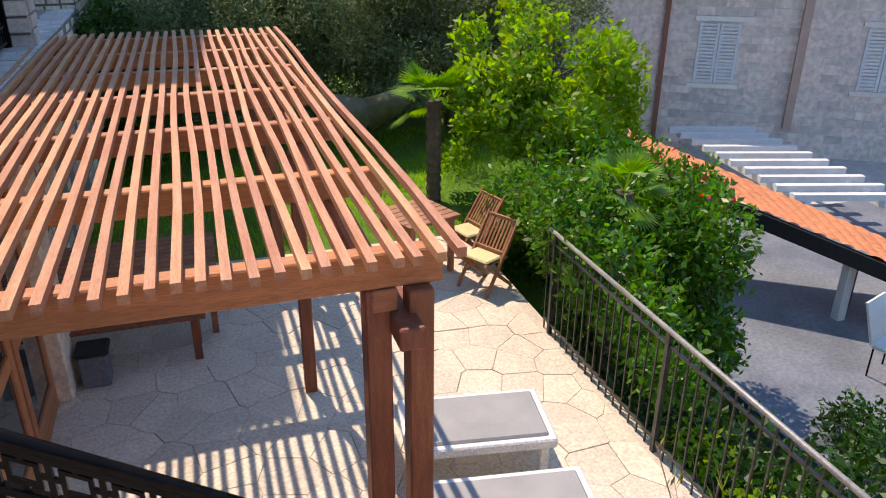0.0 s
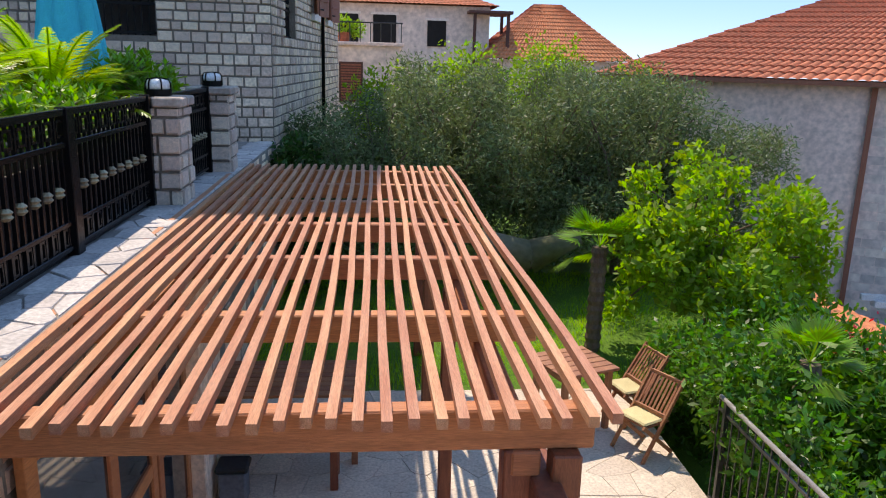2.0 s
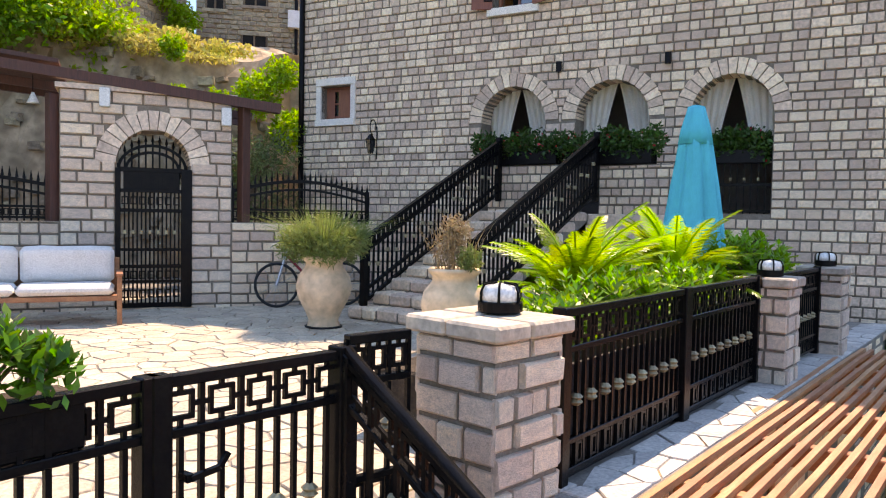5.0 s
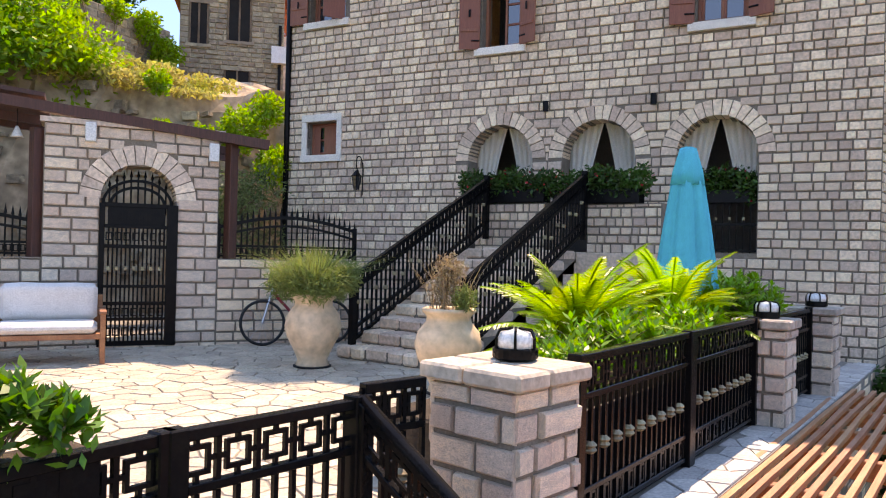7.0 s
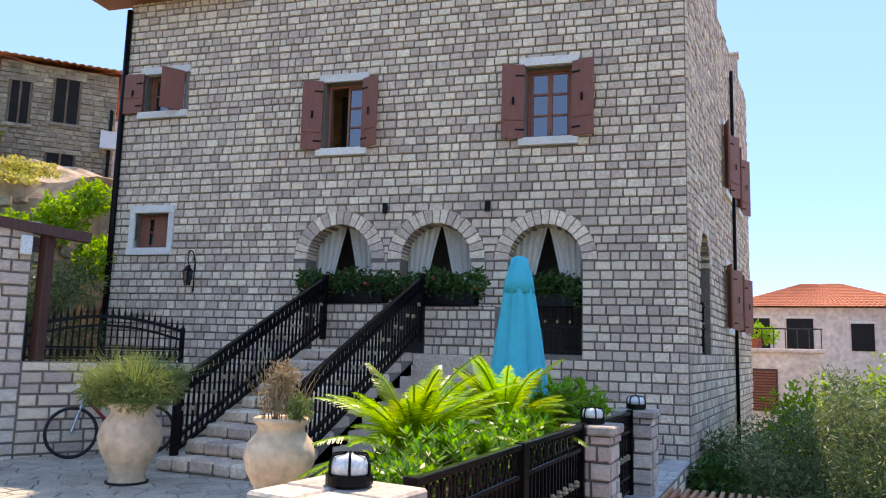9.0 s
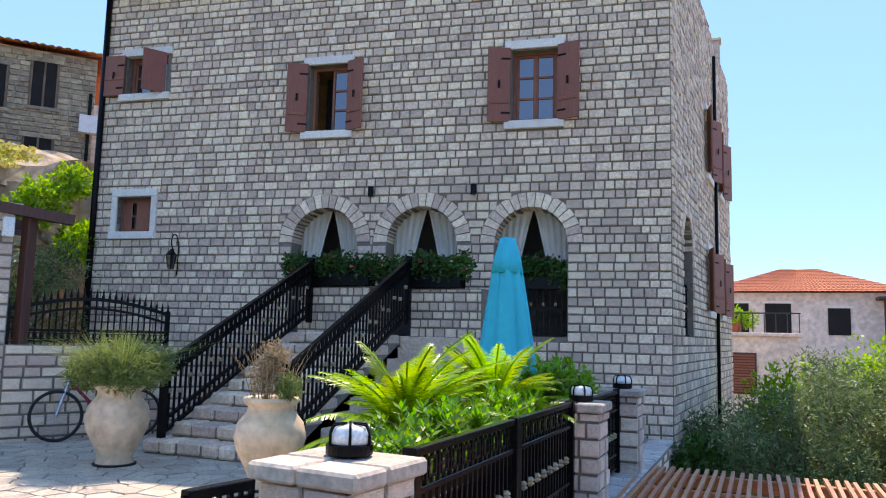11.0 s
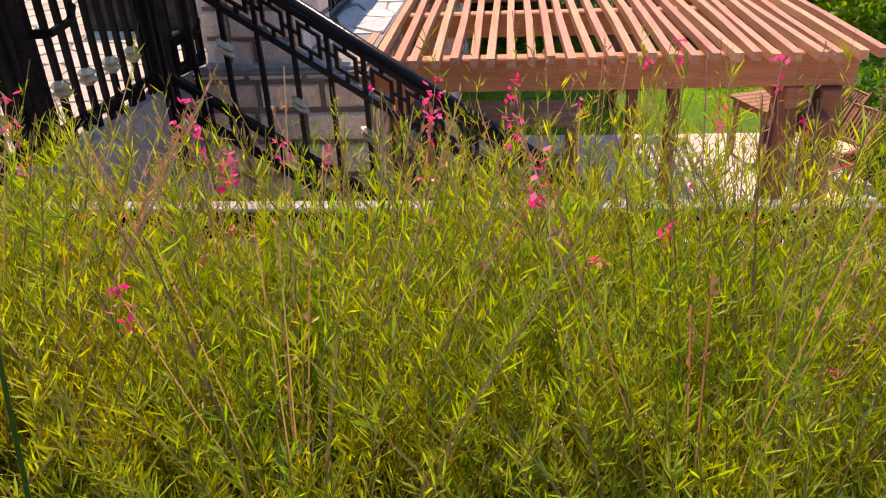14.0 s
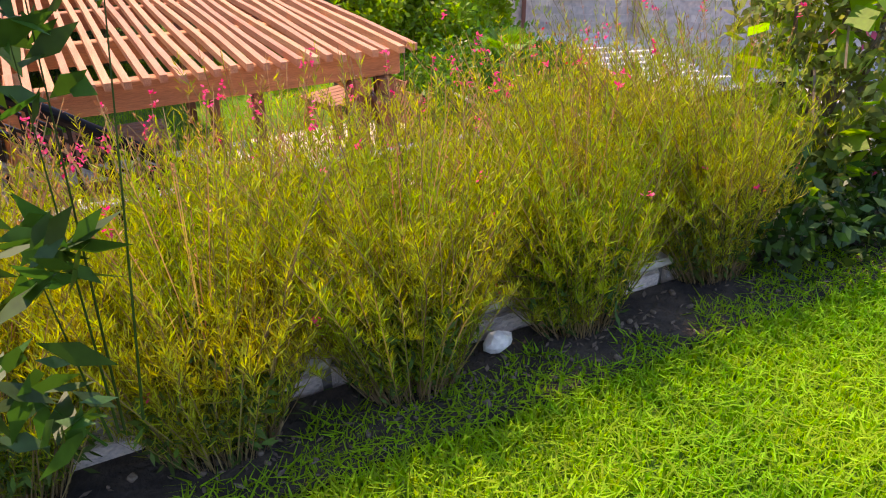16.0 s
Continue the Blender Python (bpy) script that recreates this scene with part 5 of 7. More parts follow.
# ---- pots ----
def clay_pot(x, y, h, w):
    t = empty("clay_pot", Matrix.Translation((x, y, 0)), "large cream terracotta urn with a rolled rim", "plant pot", "terracotta urns on the patio")
    prof = [(0.26, 0), (0.27, 0.03), (0.24, 0.10), (0.30, 0.22), (0.42, 0.42), (0.46, 0.56), (0.42, 0.72), (0.31, 0.84), (0.30, 0.90), (0.36, 0.95), (0.37, 0.985), (0.34, 1.0), (0.29, 0.98), (0.27, 0.9)]
    bm = bmesh.new(); lathe(bm, [(r * w, z * h) for r, z in prof], 40)
    part("urn", bm, CLAY, t, smooth=True)
    bm = bmesh.new(); lathe(bm, [(0.28 * w, 0.90 * h), (0.02, 0.92 * h)], 20); part("soil", bm, SOIL, t)
    bm = bmesh.new(); lathe(bm, [(0.30 * w, 0.002), (0.31 * w, 0.02), (0.28 * w, 0.025)], 30); part("saucer", bm, RUBBER, t)
    return t


P1 = clay_pot(-6.07, 7.98, 0.90, 0.76)
P2 = clay_pot(-3.82, 7.72, 0.88, 0.76)


def tuft(parent, z, spread, height, n, material, seed, width=0.012, name="foliage"):
    r = np.random.default_rng(seed)
    a, q = r.random(n) * math.tau, np.sqrt(r.random(n)) * 0.22
    roots = np.stack([q * np.cos(a), q * np.sin(a), np.full(n, z)], 1)
    b = blades(roots, height, width, spread, seed, 0.3)
    return quads(name, b, material, parent)


c = [(0.36 * math.cos(k), 0.36 * math.sin(k), 1.06 + 0.07 * math.sin(3 * k)) for k in np.linspace(0, math.tau, 10)[:-1]] + [(0, 0, 1.22)]
plant = empty("rosemary_bush", Matrix.Translation((-6.07, 7.98, 0)), "bushy grey-green rosemary growing from an urn", "plant")
quads("foliage", leaves(c, np.array([(0.27, 0.27, 0.22)] * 10), 9000, 0.085, slim=0.14, seed=5, shell=0.25), LAVENDER, plant)
tuft(plant, 0.85, 1.6, 0.62, 700, LAVENDER, 6)
plant = empty("dry_plant", Matrix.Translation((-3.82, 7.72, 0)), "half-dried plant with bare pale stems in an urn", "plant")
tuft(plant, 0.8, 0.6, 0.6, 70, DRY_STEM, 7, 0.008, "dry_growth")
quads("dry_leaves", leaves([(0, 0.0, 1.25), (-0.05, 0, 1.08)], np.array([(0.18, 0.18, 0.2)] * 2), 1200, 0.06, slim=0.3, seed=8, shell=0.1), DRY_STEM, plant)
quads("green_shoots", leaves([(0.22, -0.05, 0.98)], np.array([(0.14, 0.14, 0.14)]), 700, 0.07, slim=0.2, seed=9, shell=0.1), LAVENDER, plant)

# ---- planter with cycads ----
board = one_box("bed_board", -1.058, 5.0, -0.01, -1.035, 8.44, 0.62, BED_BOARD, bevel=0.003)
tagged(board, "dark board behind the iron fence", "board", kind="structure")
bed = one_box("planter_bed", -2.5, 5.1, -0.01, -1.06, 10.6, 0.42, SOIL, bevel=0.02)
tagged(bed, "raised planting bed behind the iron fence", "planting bed", kind="structure")


def cycad(x, y, z, R, n, seed, lift=1.0):
    t = empty("cycad", Matrix.Translation((x, y, z)), "cycad palm with arching feathered yellow-green fronds", "palm", "cycads in the planting bed")
    bm = bmesh.new(); lathe(bm, [(0.12, -0.25), (0.15, 0.0), (0.13, 0.14), (0.06, 0.2)], 12); part("trunk", bm, BARK, t)
    r = random.Random(seed)
    for k in range(n):
        az = k * 2.39996 + r.uniform(-0.2, 0.2)
        el = radians(r.choice((r.uniform(5, 40), r.uniform(35, 75), r.uniform(50, 88)))) * lift
        L = R * r.uniform(0.8, 1.1)
        d = Vector((math.cos(az), math.sin(az), 0))
        side = Vector((-d.y, d.x, 0))
        m = 36
        pts = []
        for j in range(m + 1):
            f = j / m
            a = el - f * 0.95
            pts.append(Vector((0, 0, 0.1)) if j == 0 else pts[-1] + (d * math.cos(a) + Vector((0, 0, math.sin(a)))) * (L / m))
        # leaflets grow from a narrow midrib, so the frond is one piece
        vs, fs = [], []
        steps = 2 * (m - 3)
        for i in range(steps + 1):
            g = 3 + i / 2
            j = min(int(g), m - 1)
            c = pts[j].lerp(pts[j + 1], g - j)
            vs += [c - side * 0.004, c + side * 0.004]
        for i in range(steps):
            fs.append((2 * i, 2 * i + 1, 2 * i + 3, 2 * i + 2))
            g = (3 + i / 2) / m
            tan = (vs[2 * i + 2] - vs[2 * i]).normalized()
            up = side.cross(tan)
            ll = (0.13 * math.sin(math.pi * min(1, g ** 0.8 * 0.86 + 0.14)) + 0.03) * r.uniform(0.88, 1.08)
            for sg in (0, 1):
                a0, a1 = vs[2 * i + sg], vs[2 * i + 2 + sg]
                e = a1 + side * ((2 * sg - 1) * ll * 0.76) + tan * ll * 0.62 + up * (ll * r.uniform(0.1, 0.4))
                k2 = len(vs)
                vs += [e - tan * 0.0026, e + tan * 0.0026]
                fs.append((2 * i + sg, 2 * i + 2 + sg, k2 + 1, k2))
        ob = raw("frond", vs, fs, FROND, t)
        bm = bmesh.new()
        sweep(bm, [tuple(p) for p in pts[::4]], 0.013, 0.010)
        part("rachis", bm, FROND, ob)


cycad(-2.02, 7.0, 0.60, 1.0, 50, 1)
cycad(-1.78, 8.5, 0.66, 0.95, 48, 2)
cycad(-1.75, 10.3, 0.5, 0.85, 46, 3)


def shrub(name, centres, radii, n, size, material, label, seed, slim=0.45, shell=0.3, category="shrub", stem=True, group="", kind="", thick=0.02, stem_mat=None):
    centres = np.array(centres, float)
    base = centres.mean(0); base[2] = (centres[:, 2] - np.array(radii).reshape(len(centres), -1)[:, -1]).min()
    t = empty(name, Matrix.Translation(base), label, category, group, kind)
    quads("foliage", leaves(centres - base, radii, n, size, slim=slim, seed=seed, shell=shell), material, t)
    if stem:
        bm = bmesh.new()
        for c in centres - base:
            rod(bm, (c[0] * 0.3, c[1] * 0.3, -0.05), tuple(c), thick, thick * 0.3, 6)
        part("stem", bm, stem_mat or BARK, t)
    return t


def whorled(name, centres, radii, n_shoots, leaf, material, label, seed, wide=0.17):
    """A pittosporum-like bush: each shoot ends in a rosette of glossy leaves."""
    r = np.random.default_rng(seed)
    centres, radii = np.array(centres, float), np.array(radii, float)
    base = centres.mean(0); base[2] = centres[:, 2].min() - 0.3
    t = empty(name, Matrix.Translation(base), label, "shrub", "glossy shrubs in the planting bed")
    pick = r.integers(0, len(centres), n_shoots)
    d = r.normal(size=(n_shoots, 3)); d[:, 2] = np.abs(d[:, 2]) * 0.9; d /= np.linalg.norm(d, axis=1)[:, None]
    tip = centres[pick] + d * radii[pick][:, None] * (0.45 + 0.55 * r.random(n_shoots))[:, None] - base
    out = []
    for p, a in zip(tip, d):
        a = a * 0.5 + np.array([0, 0, 0.75]); a /= np.linalg.norm(a)
        s = np.cross(a, [0.3, 0.5, 0.1]); s /= np.linalg.norm(s); q = np.cross(a, s)
        for k in range(9):
            th = k * 2.4 + r.random(); up = 0.25 + 0.07 * k
            v = (s * math.cos(th) + q * math.sin(th)) * (1 - up * 0.6) + a * up
            v /= np.linalg.norm(v); w = np.cross(v, a); w /= np.linalg.norm(w) + 1e-6
            ll = leaf * (0.7 + 0.5 * r.random()); b = p - a * 0.05 * (1 - k / 9)
            m = b + v * ll * 0.55
            out.append((b, m + w * ll * wide, b + v * ll, m - w * ll * wide))
    quads("foliage", np.array(out), material, t)
    bm = bmesh.new()
    for k in range(0, n_shoots, 3):
        c = centres[pick[k]] - base
        rod(bm, (c[0] * 0.8, c[1] * 0.8, max(0.2, tip[k][2] - 0.14)), tuple(tip[k]), 0.006, 0.003, 5)
    part("stem", bm, BARK, t)


SHRUB = "glossy light green pittosporum shrub along the fence"
whorled("glossy_shrub", [(-1.5, 6.1, 0.72), (-1.45, 6.7, 0.74), (-1.42, 5.6, 0.66), (-1.35, 6.4, 0.82)], [0.38, 0.36, 0.3, 0.25], 330, 0.088, MID_LEAF, SHRUB, 3, 0.2)
whorled("glossy_shrub", [(-1.35, 7.5, 0.78), (-1.35, 8.1, 0.80), (-1.35, 7.1, 0.68)], [0.36, 0.32, 0.28], 260, 0.088, MID_LEAF, SHRUB, 4, 0.2)
whorled("glossy_shrub", [(-1.35, 9.2, 0.95), (-1.4, 9.8, 0.92)], [0.42, 0.36], 200, 0.088, MID_LEAF, SHRUB, 5, 0.2)
whorled("potted_bush", [(-1.66, 2.25, 0.95), (-1.66, 2.02, 1.0), (-1.62, 2.44, 0.95), (-1.57, 2.58, 0.90), (-1.66, 2.24, 1.06)], [0.16, 0.16, 0.13, 0.10, 0.13], 200, 0.066, BUSH_LEAF, "leafy green bush in a trough hung on the iron fence", 6, 0.24)
bush = bpy.data.objects["potted_bush"]
BC = np.array([(-1.64, 2.25, 0.93), (-1.66, 2.02, 0.97), (-1.60, 2.44, 0.92), (-1.55, 2.60, 0.87), (-1.64, 2.26, 1.04), (-1.58, 2.28, 0.82), (-1.58, 2.08, 0.82)])
quads("spray_leaf", leaves(BC - np.array(bush.location), np.array([0.16, 0.16, 0.14, 0.10, 0.13, 0.11, 0.11]), 620, 0.07, slim=0.42, seed=44, shell=0.3), BUSH_LEAF, bush)
tr = empty("hanging_trough", Matrix.Translation((-1.68, 2.30, 0.60)), "long black trough hung inside the iron fence", "planter")
bm = bmesh.new(); box(bm, -0.10, -0.45, 0, 0.10, 0.42, 0.19, 0.01); part("trough_body", bm, IRON, tr)
bm = bmesh.new(); box(bm, -0.08, -0.43, 0.16, 0.08, 0.40, 0.194); part("soil", bm, SOIL, tr)


# ---- parasol ----
def parasol(x, y, z0, top):
    t = empty("parasol", Matrix.Translation((x, y, 0)), "closed turquoise canvas parasol", "parasol")
    bm = bmesh.new(); rod(bm, (0, 0, 0), (0, 0, top - 0.05), 0.022, sides=10); part("pole", bm, WHITE_PAINT, t)
    bm = bmesh.new(); lathe(bm, [(0.30, 0), (0.30, 0.06), (0.05, 0.09), (0.04, 0.3)], 24); part("base", bm, GREY_IRON, t)
    h = top - z0
    bm = bmesh.new()
    lathe(bm, [(0.36, z0), (0.345, z0 + 0.05 * h), (0.295, z0 + 0.3 * h), (0.235, z0 + 0.55 * h), (0.175, z0 + 0.76 * h), (0.16, z0 + 0.80 * h)], 96, lambda a, z: 1 + (0.16 + 0.26 * (1 - (z - z0) / h)) * (abs(math.sin(3.5 * a + 0.5 * math.sin(2 * a))) ** 0.6 - 0.65) + 0.03 * math.cos(19 * a + 3 * z))
    part("canopy", bm, TURQUOISE, t, smooth=True)
    bm = bmesh.new(); lathe(bm, [(0.185, z0 + 0.78 * h), (0.16, z0 + 0.86 * h), (0.11, z0 + 0.95 * h), (0.09, z0 + 0.99 * h), (0.04, top)], 48, lambda a, z: 1 + 0.06 * math.cos(8 * a))
    part("vent_cap", bm, TURQUOISE, t, smooth=True)


parasol(-2.05, 9.7, 0.75, 2.68)


# ---- bench and bicycle ----
def sofa_bench():
    t = empty("garden_bench", Matrix.Translation(gp(-2.1, 1.2, 0)) @ GM, "wooden garden bench with tufted white cushions", "bench")
    for sx in (-1.15, 1.15):
        for sy in (-0.32, 0.32):
            bm = bmesh.new(); box(bm, sx - 0.03, sy - 0.03, 0, sx + 0.03, sy + 0.03, 0.62, 0.004); part("leg", bm, TEAK, t)
        bm = bmesh.new(); box(bm, sx - 0.04, -0.36, 0.60, sx + 0.04, 0.36, 0.635, 0.006); part("armrest", bm, TEAK, t)
    bm = bmesh.new(); box(bm, -1.15, -0.34, 0.30, 1.15, 0.34, 0.36, 0.006); part("seat_frame", bm, TEAK, t)
    bm = bmesh.new(); box(bm, -1.15, -0.36, 0.36, 1.15, -0.32, 0.80, 0.006); part("back_frame", bm, TEAK, t)
    for k in range(2):
        x0 = -1.1 + 1.1 * k
        for nm, dims in (("seat_cushion", (x0 + 0.01, -0.28, 0.37, x0 + 1.09, 0.36, 0.50)), ("back_cushion", (x0 + 0.01, -0.32, 0.50, x0 + 1.09, -0.17, 0.95))):
            bm = bmesh.new(); box(bm, *dims, 0.05)
            bmesh.ops.subdivide_edges(bm, edges=bm.edges, cuts=4, use_grid_fill=True)
            for v in bm.verts:
                v.co.z += 0.018 * math.cos(v.co.x * 17) * math.cos(v.co.y * 14)
                v.co.y += 0.012 * math.cos(v.co.x * 17) * math.cos(v.co.z * 14) if nm[0] == "b" else 0
            part(nm, bm, CUSHION, t, smooth=True)


sofa_bench()


def bicycle():
    t = empty("bicycle", Matrix.Translation(gp(1.75, 0.28, 0)) @ GM @ pose(0, 0, 0, 8, 0, 0), "bicycle with a dark red frame leaning on the garden wall", "bicycle")
    for x in (-0.52, 0.52):
        bm = bmesh.new()
        loop = [[bm.verts.new((x + (0.32 + 0.022 * math.cos(c)) * math.cos(a), 0.022 * math.sin(c), 0.34 + (0.32 + 0.022 * math.cos(c)) * math.sin(a))) for c in (0, 1.05, 2.09, 3.14, 4.19, 5.24)] for a in [k * math.tau / 36 for k in range(36)]]
        for k in range(36):
            for j in range(6):
                bm.faces.new((loop[k][j], loop[k][(j + 1) % 6], loop[(k + 1) % 36][(j + 1) % 6], loop[(k + 1) % 36][j]))
        w = part("tyre", bm, RUBBER, t, smooth=True)
        bm = bmesh.new()
        for k in range(14):
            a = k * math.tau / 14
            rod(bm, (x, 0, 0.34), (x + 0.30 * math.cos(a), 0, 0.34 + 0.30 * math.sin(a)), 0.003, sides=4)
        part("spokes", bm, STEEL, w)
    for a, b, m in (((-0.52, 0, 0.34), (-0.35, 0, 0.88), STEEL), ((-0.37, 0, 0.80), (0.05, 0, 0.34), RED_PAINT), ((-0.36, 0, 0.84), (0.16, 0, 0.80), RED_PAINT), ((0.05, 0, 0.32), (0.17, 0, 0.90), RED_PAINT), ((0.05, 0, 0.32), (0.52, 0, 0.34), RED_PAINT), ((0.16, 0, 0.78), (0.52, 0, 0.34), RED_PAINT)):
        bm = bmesh.new(); rod(bm, a, b, 0.022, sides=8); part("frame_tube", bm, m, t)
    bm = bmesh.new(); rod(bm, (-0.36, -0.26, 0.97), (-0.36, 0.26, 0.97), 0.014); rod(bm, (-0.35, 0, 0.86), (-0.36, 0, 0.97), 0.014); part("handlebar", bm, IRON, t)
    bm = bmesh.new(); box(bm, 0.04, -0.07, 0.90, 0.30, 0.07, 0.95, 0.02); part("saddle", bm, RUBBER, t)


bicycle()


# ---- trees and shrubs ----
def tree(name, base, height, spread, n_limb, leaf_n, leaf, material, label, seed, crown=0.55, trunk=0.1, slim=0.45, clump=0.5, category="tree"):
    r = random.Random(seed)
    t = empty(name, Matrix.Translation(base), label, category)
    bm = bmesh.new()
    top = Vector((r.uniform(-0.2, 0.2), r.uniform(-0.2, 0.2), height * crown))
    rod(bm, (0, 0, -0.1), top, trunk, trunk * 0.7, 10)
    cs, rs_ = [], []
    for k in range(n_limb):
        a, f = k * 2.4 + r.uniform(-0.4, 0.4), r.random()
        end = Vector((spread * (0.25 + 0.75 * f ** 0.5) * math.cos(a), spread * (0.25 + 0.75 * f ** 0.5) * math.sin(a), height * r.uniform(crown * 0.75, 0.92) - f * height * 0.12))
        mid = top.lerp(end, 0.5) + Vector((r.uniform(-0.2, 0.2), r.uniform(-0.2, 0.2), 0.15))
        rod(bm, top * r.uniform(0.6, 1), mid, trunk * 0.45, trunk * 0.25, 6); rod(bm, mid, end, trunk * 0.25, 0.012, 6)
        cs.append(tuple(end)); rs_.append(clump * r.uniform(0.7, 1.25))
        cs.append(tuple(mid)); rs_.append(clump * r.uniform(0.4, 0.8))
    part("trunk", bm, BARK, t)
    quads("crown", leaves(cs, rs_, leaf_n, leaf, slim=slim, seed=seed, shell=0.2), material, t)
    return t


OL = "dense silvery-green olive tree"
for k, (x, y, h, s) in enumerate(((0.9, 14.8, 3.5, 1.5), (2.4, 15.3, 3.9, 1.7), (3.9, 15.4, 4.0, 1.7), (5.4, 15.0, 3.7, 1.6), (6.6, 14.6, 3.2, 1.3), (3.0, 17.3, 4.2, 1.9), (5.2, 17.2, 4.1, 1.8))):
    tree("olive_tree", (x, y, -2.5), h, s, 40, 30000, 0.095, OLIVE, OL + " in the lower garden", 60 + k, 0.34, 0.09, 0.26, 0.5)
tree("olive_tree", (-0.1, 15.2, -2.5), 2.9, 0.9, 18, 15000, 0.09, OLIVE, "dark bluish olive shrub beside the house", 71, 0.3, 0.07, 0.28, 0.62)
shrub("laurel_shrub", [(-0.25, 13.4, -0.9), (-0.2, 13.3, -0.2), (0.0, 13.5, -1.6)], [0.5, 0.42, 0.55], 4500, 0.10, DARK_LEAF, "dark green laurel against the house corner", 72)
tree("fruit_tree", (5.45, 11.0, -2.5), 3.0, 1.25, 34, 13000, 0.115, LIME_LEAF, "young fruit tree with bright yellow-green leaves", 80, 0.35, 0.06, 0.5, 0.36)


def fan_palm(x, y, z, h, n, R, seed):
    t = empty("fan_palm", Matrix.Translation((x, y, z)), "small fan palm with a shaggy trunk", "palm", "fan palms")
    bm = bmesh.new()
    prof = [(0.095 + 0.02 * (k % 2), h * k / 22) for k in range(23)]
    lathe(bm, prof, 10); part("trunk", bm, BARK, t)
    r = random.Random(seed)
    q = []
    for k in range(n):
        az, el = k * 2.4, radians(r.uniform(-30, 70))
        d = Vector((math.cos(az) * math.cos(el), math.sin(az) * math.cos(el), math.sin(el)))
        s = d.cross(Vector((0, 0, 1))).normalized(); u = s.cross(d)
        c = Vector((0, 0, h)) + d * R * 0.5
        for j in range(15):
            a = (j - 7) * 0.17
            e = c + (d * math.cos(a) + s * math.sin(a)) * R * 0.55 - Vector((0, 0, 0.10 * R))
            w = (s * math.cos(a) - d * math.sin(a)) * 0.018
            m = c.lerp(e, 0.5)
            q.append((tuple(c), tuple(m + w), tuple(e), tuple(m - w)))
        q.append((tuple(Vector((0, 0, h)) - s * 0.008), tuple(Vector((0, 0, h)) + s * 0.008), tuple(c + s * 0.008), tuple(c - s * 0.008)))
    quads("fan_leaves", np.array(q), MID_LEAF, t)


fan_palm(3.9, 11.16, -2.47, 1.45, 20, 0.7, 1)
fan_palm(4.85, 7.75, -3.4, 2.15, 20, 0.5, 2)
shrub("climbing_shrub", [(4.25, 7.0, -1.7), (4.3, 7.7, -1.5), (4.3, 6.3, -1.9), (4.5, 8.5, -1.6), (4.15, 5.7, -2.0), (4.4, 9.3, -1.9)], [0.5, 0.55, 0.42, 0.55, 0.32, 0.5], 9000, 0.085, BUSH_LEAF, "leafy climbing shrub spilling over the terrace railing", 83)
shrub("ivy_hedge", [(5.6, 8.6, -1.75), (5.9, 7.9, -1.9), (5.85, 7.6, -2.15), (5.75, 7.3, -2.9), (5.5, 9.4, -1.8), (5.2, 8.3, -2.9), (5.6, 7.8, -3.2), (5.1, 9.9, -2.6), (6.3, 8.6, -1.75)], [0.7, 0.62, 0.5, 0.5, 0.7, 0.8, 0.7, 0.8, 0.5], 20000, 0.10, BUSH_LEAF, "thick green ivy covering the neighbouring roof edge", 84)
quads("bougainvillea", leaves([(5.7, 8.3, -1.25), (5.9, 7.7, -1.35)], [0.3, 0.22], 40, 0.055, slim=0.9, seed=3), ROSE)
tagged(bpy.data.objects["bougainvillea"], "red blossoms among the ivy", "flowers", kind="stuff")
shrub("dark_hedge", [(4.6, 4.4, -3.5), (4.8, 5.6, -3.4), (5.6, 5.2, -3.6), (5.0, 6.8, -3.4)], [0.8, 0.85, 0.8, 0.8], 9000, 0.11, DARK_LEAF, "dark shrubs below the terrace railing", 85)
shrub("low_hedge", [(7.0, 6.0, -3.75), (7.5, 5.5, -3.8), (7.9, 5.0, -3.8), (7.3, 6.5, -3.8)], [0.42, 0.4, 0.4, 0.38], 4200, 0.08, DARK_LEAF, "low dark clipped hedge before the porch", 88)
shrub("orange_flowers", [(4.25, 4.6, -2.6), (4.25, 5.4, -2.6)], [0.35, 0.35], 900, 0.07, LIME_LEAF, "yellowing shrub below the railing", 86)
shrub("garden_hedge", [(1.2, 18.5, 0.1), (3.0, 19.5, 0.5), (5.0, 19.8, 0.7), (7.0, 19.3, 0.3)], [1.1, 1.2, 1.2, 1.1], 14000, 0.12, LIME_LEAF, "sunlit yellow-green hedge behind the olives", 87)
bm = bmesh.new()
rod(bm, (2.6, 13.2, -1.4), (3.4, 13.3, -1.72), 0.16, 0.28, 10); rod(bm, (3.4, 13.3, -1.72), (4.2, 13.2, -1.35), 0.28, 0.12, 10)
tagged(part("hammock", bm, EARTH, smooth=True), "brown hammock slung under the olive trees", "hammock")

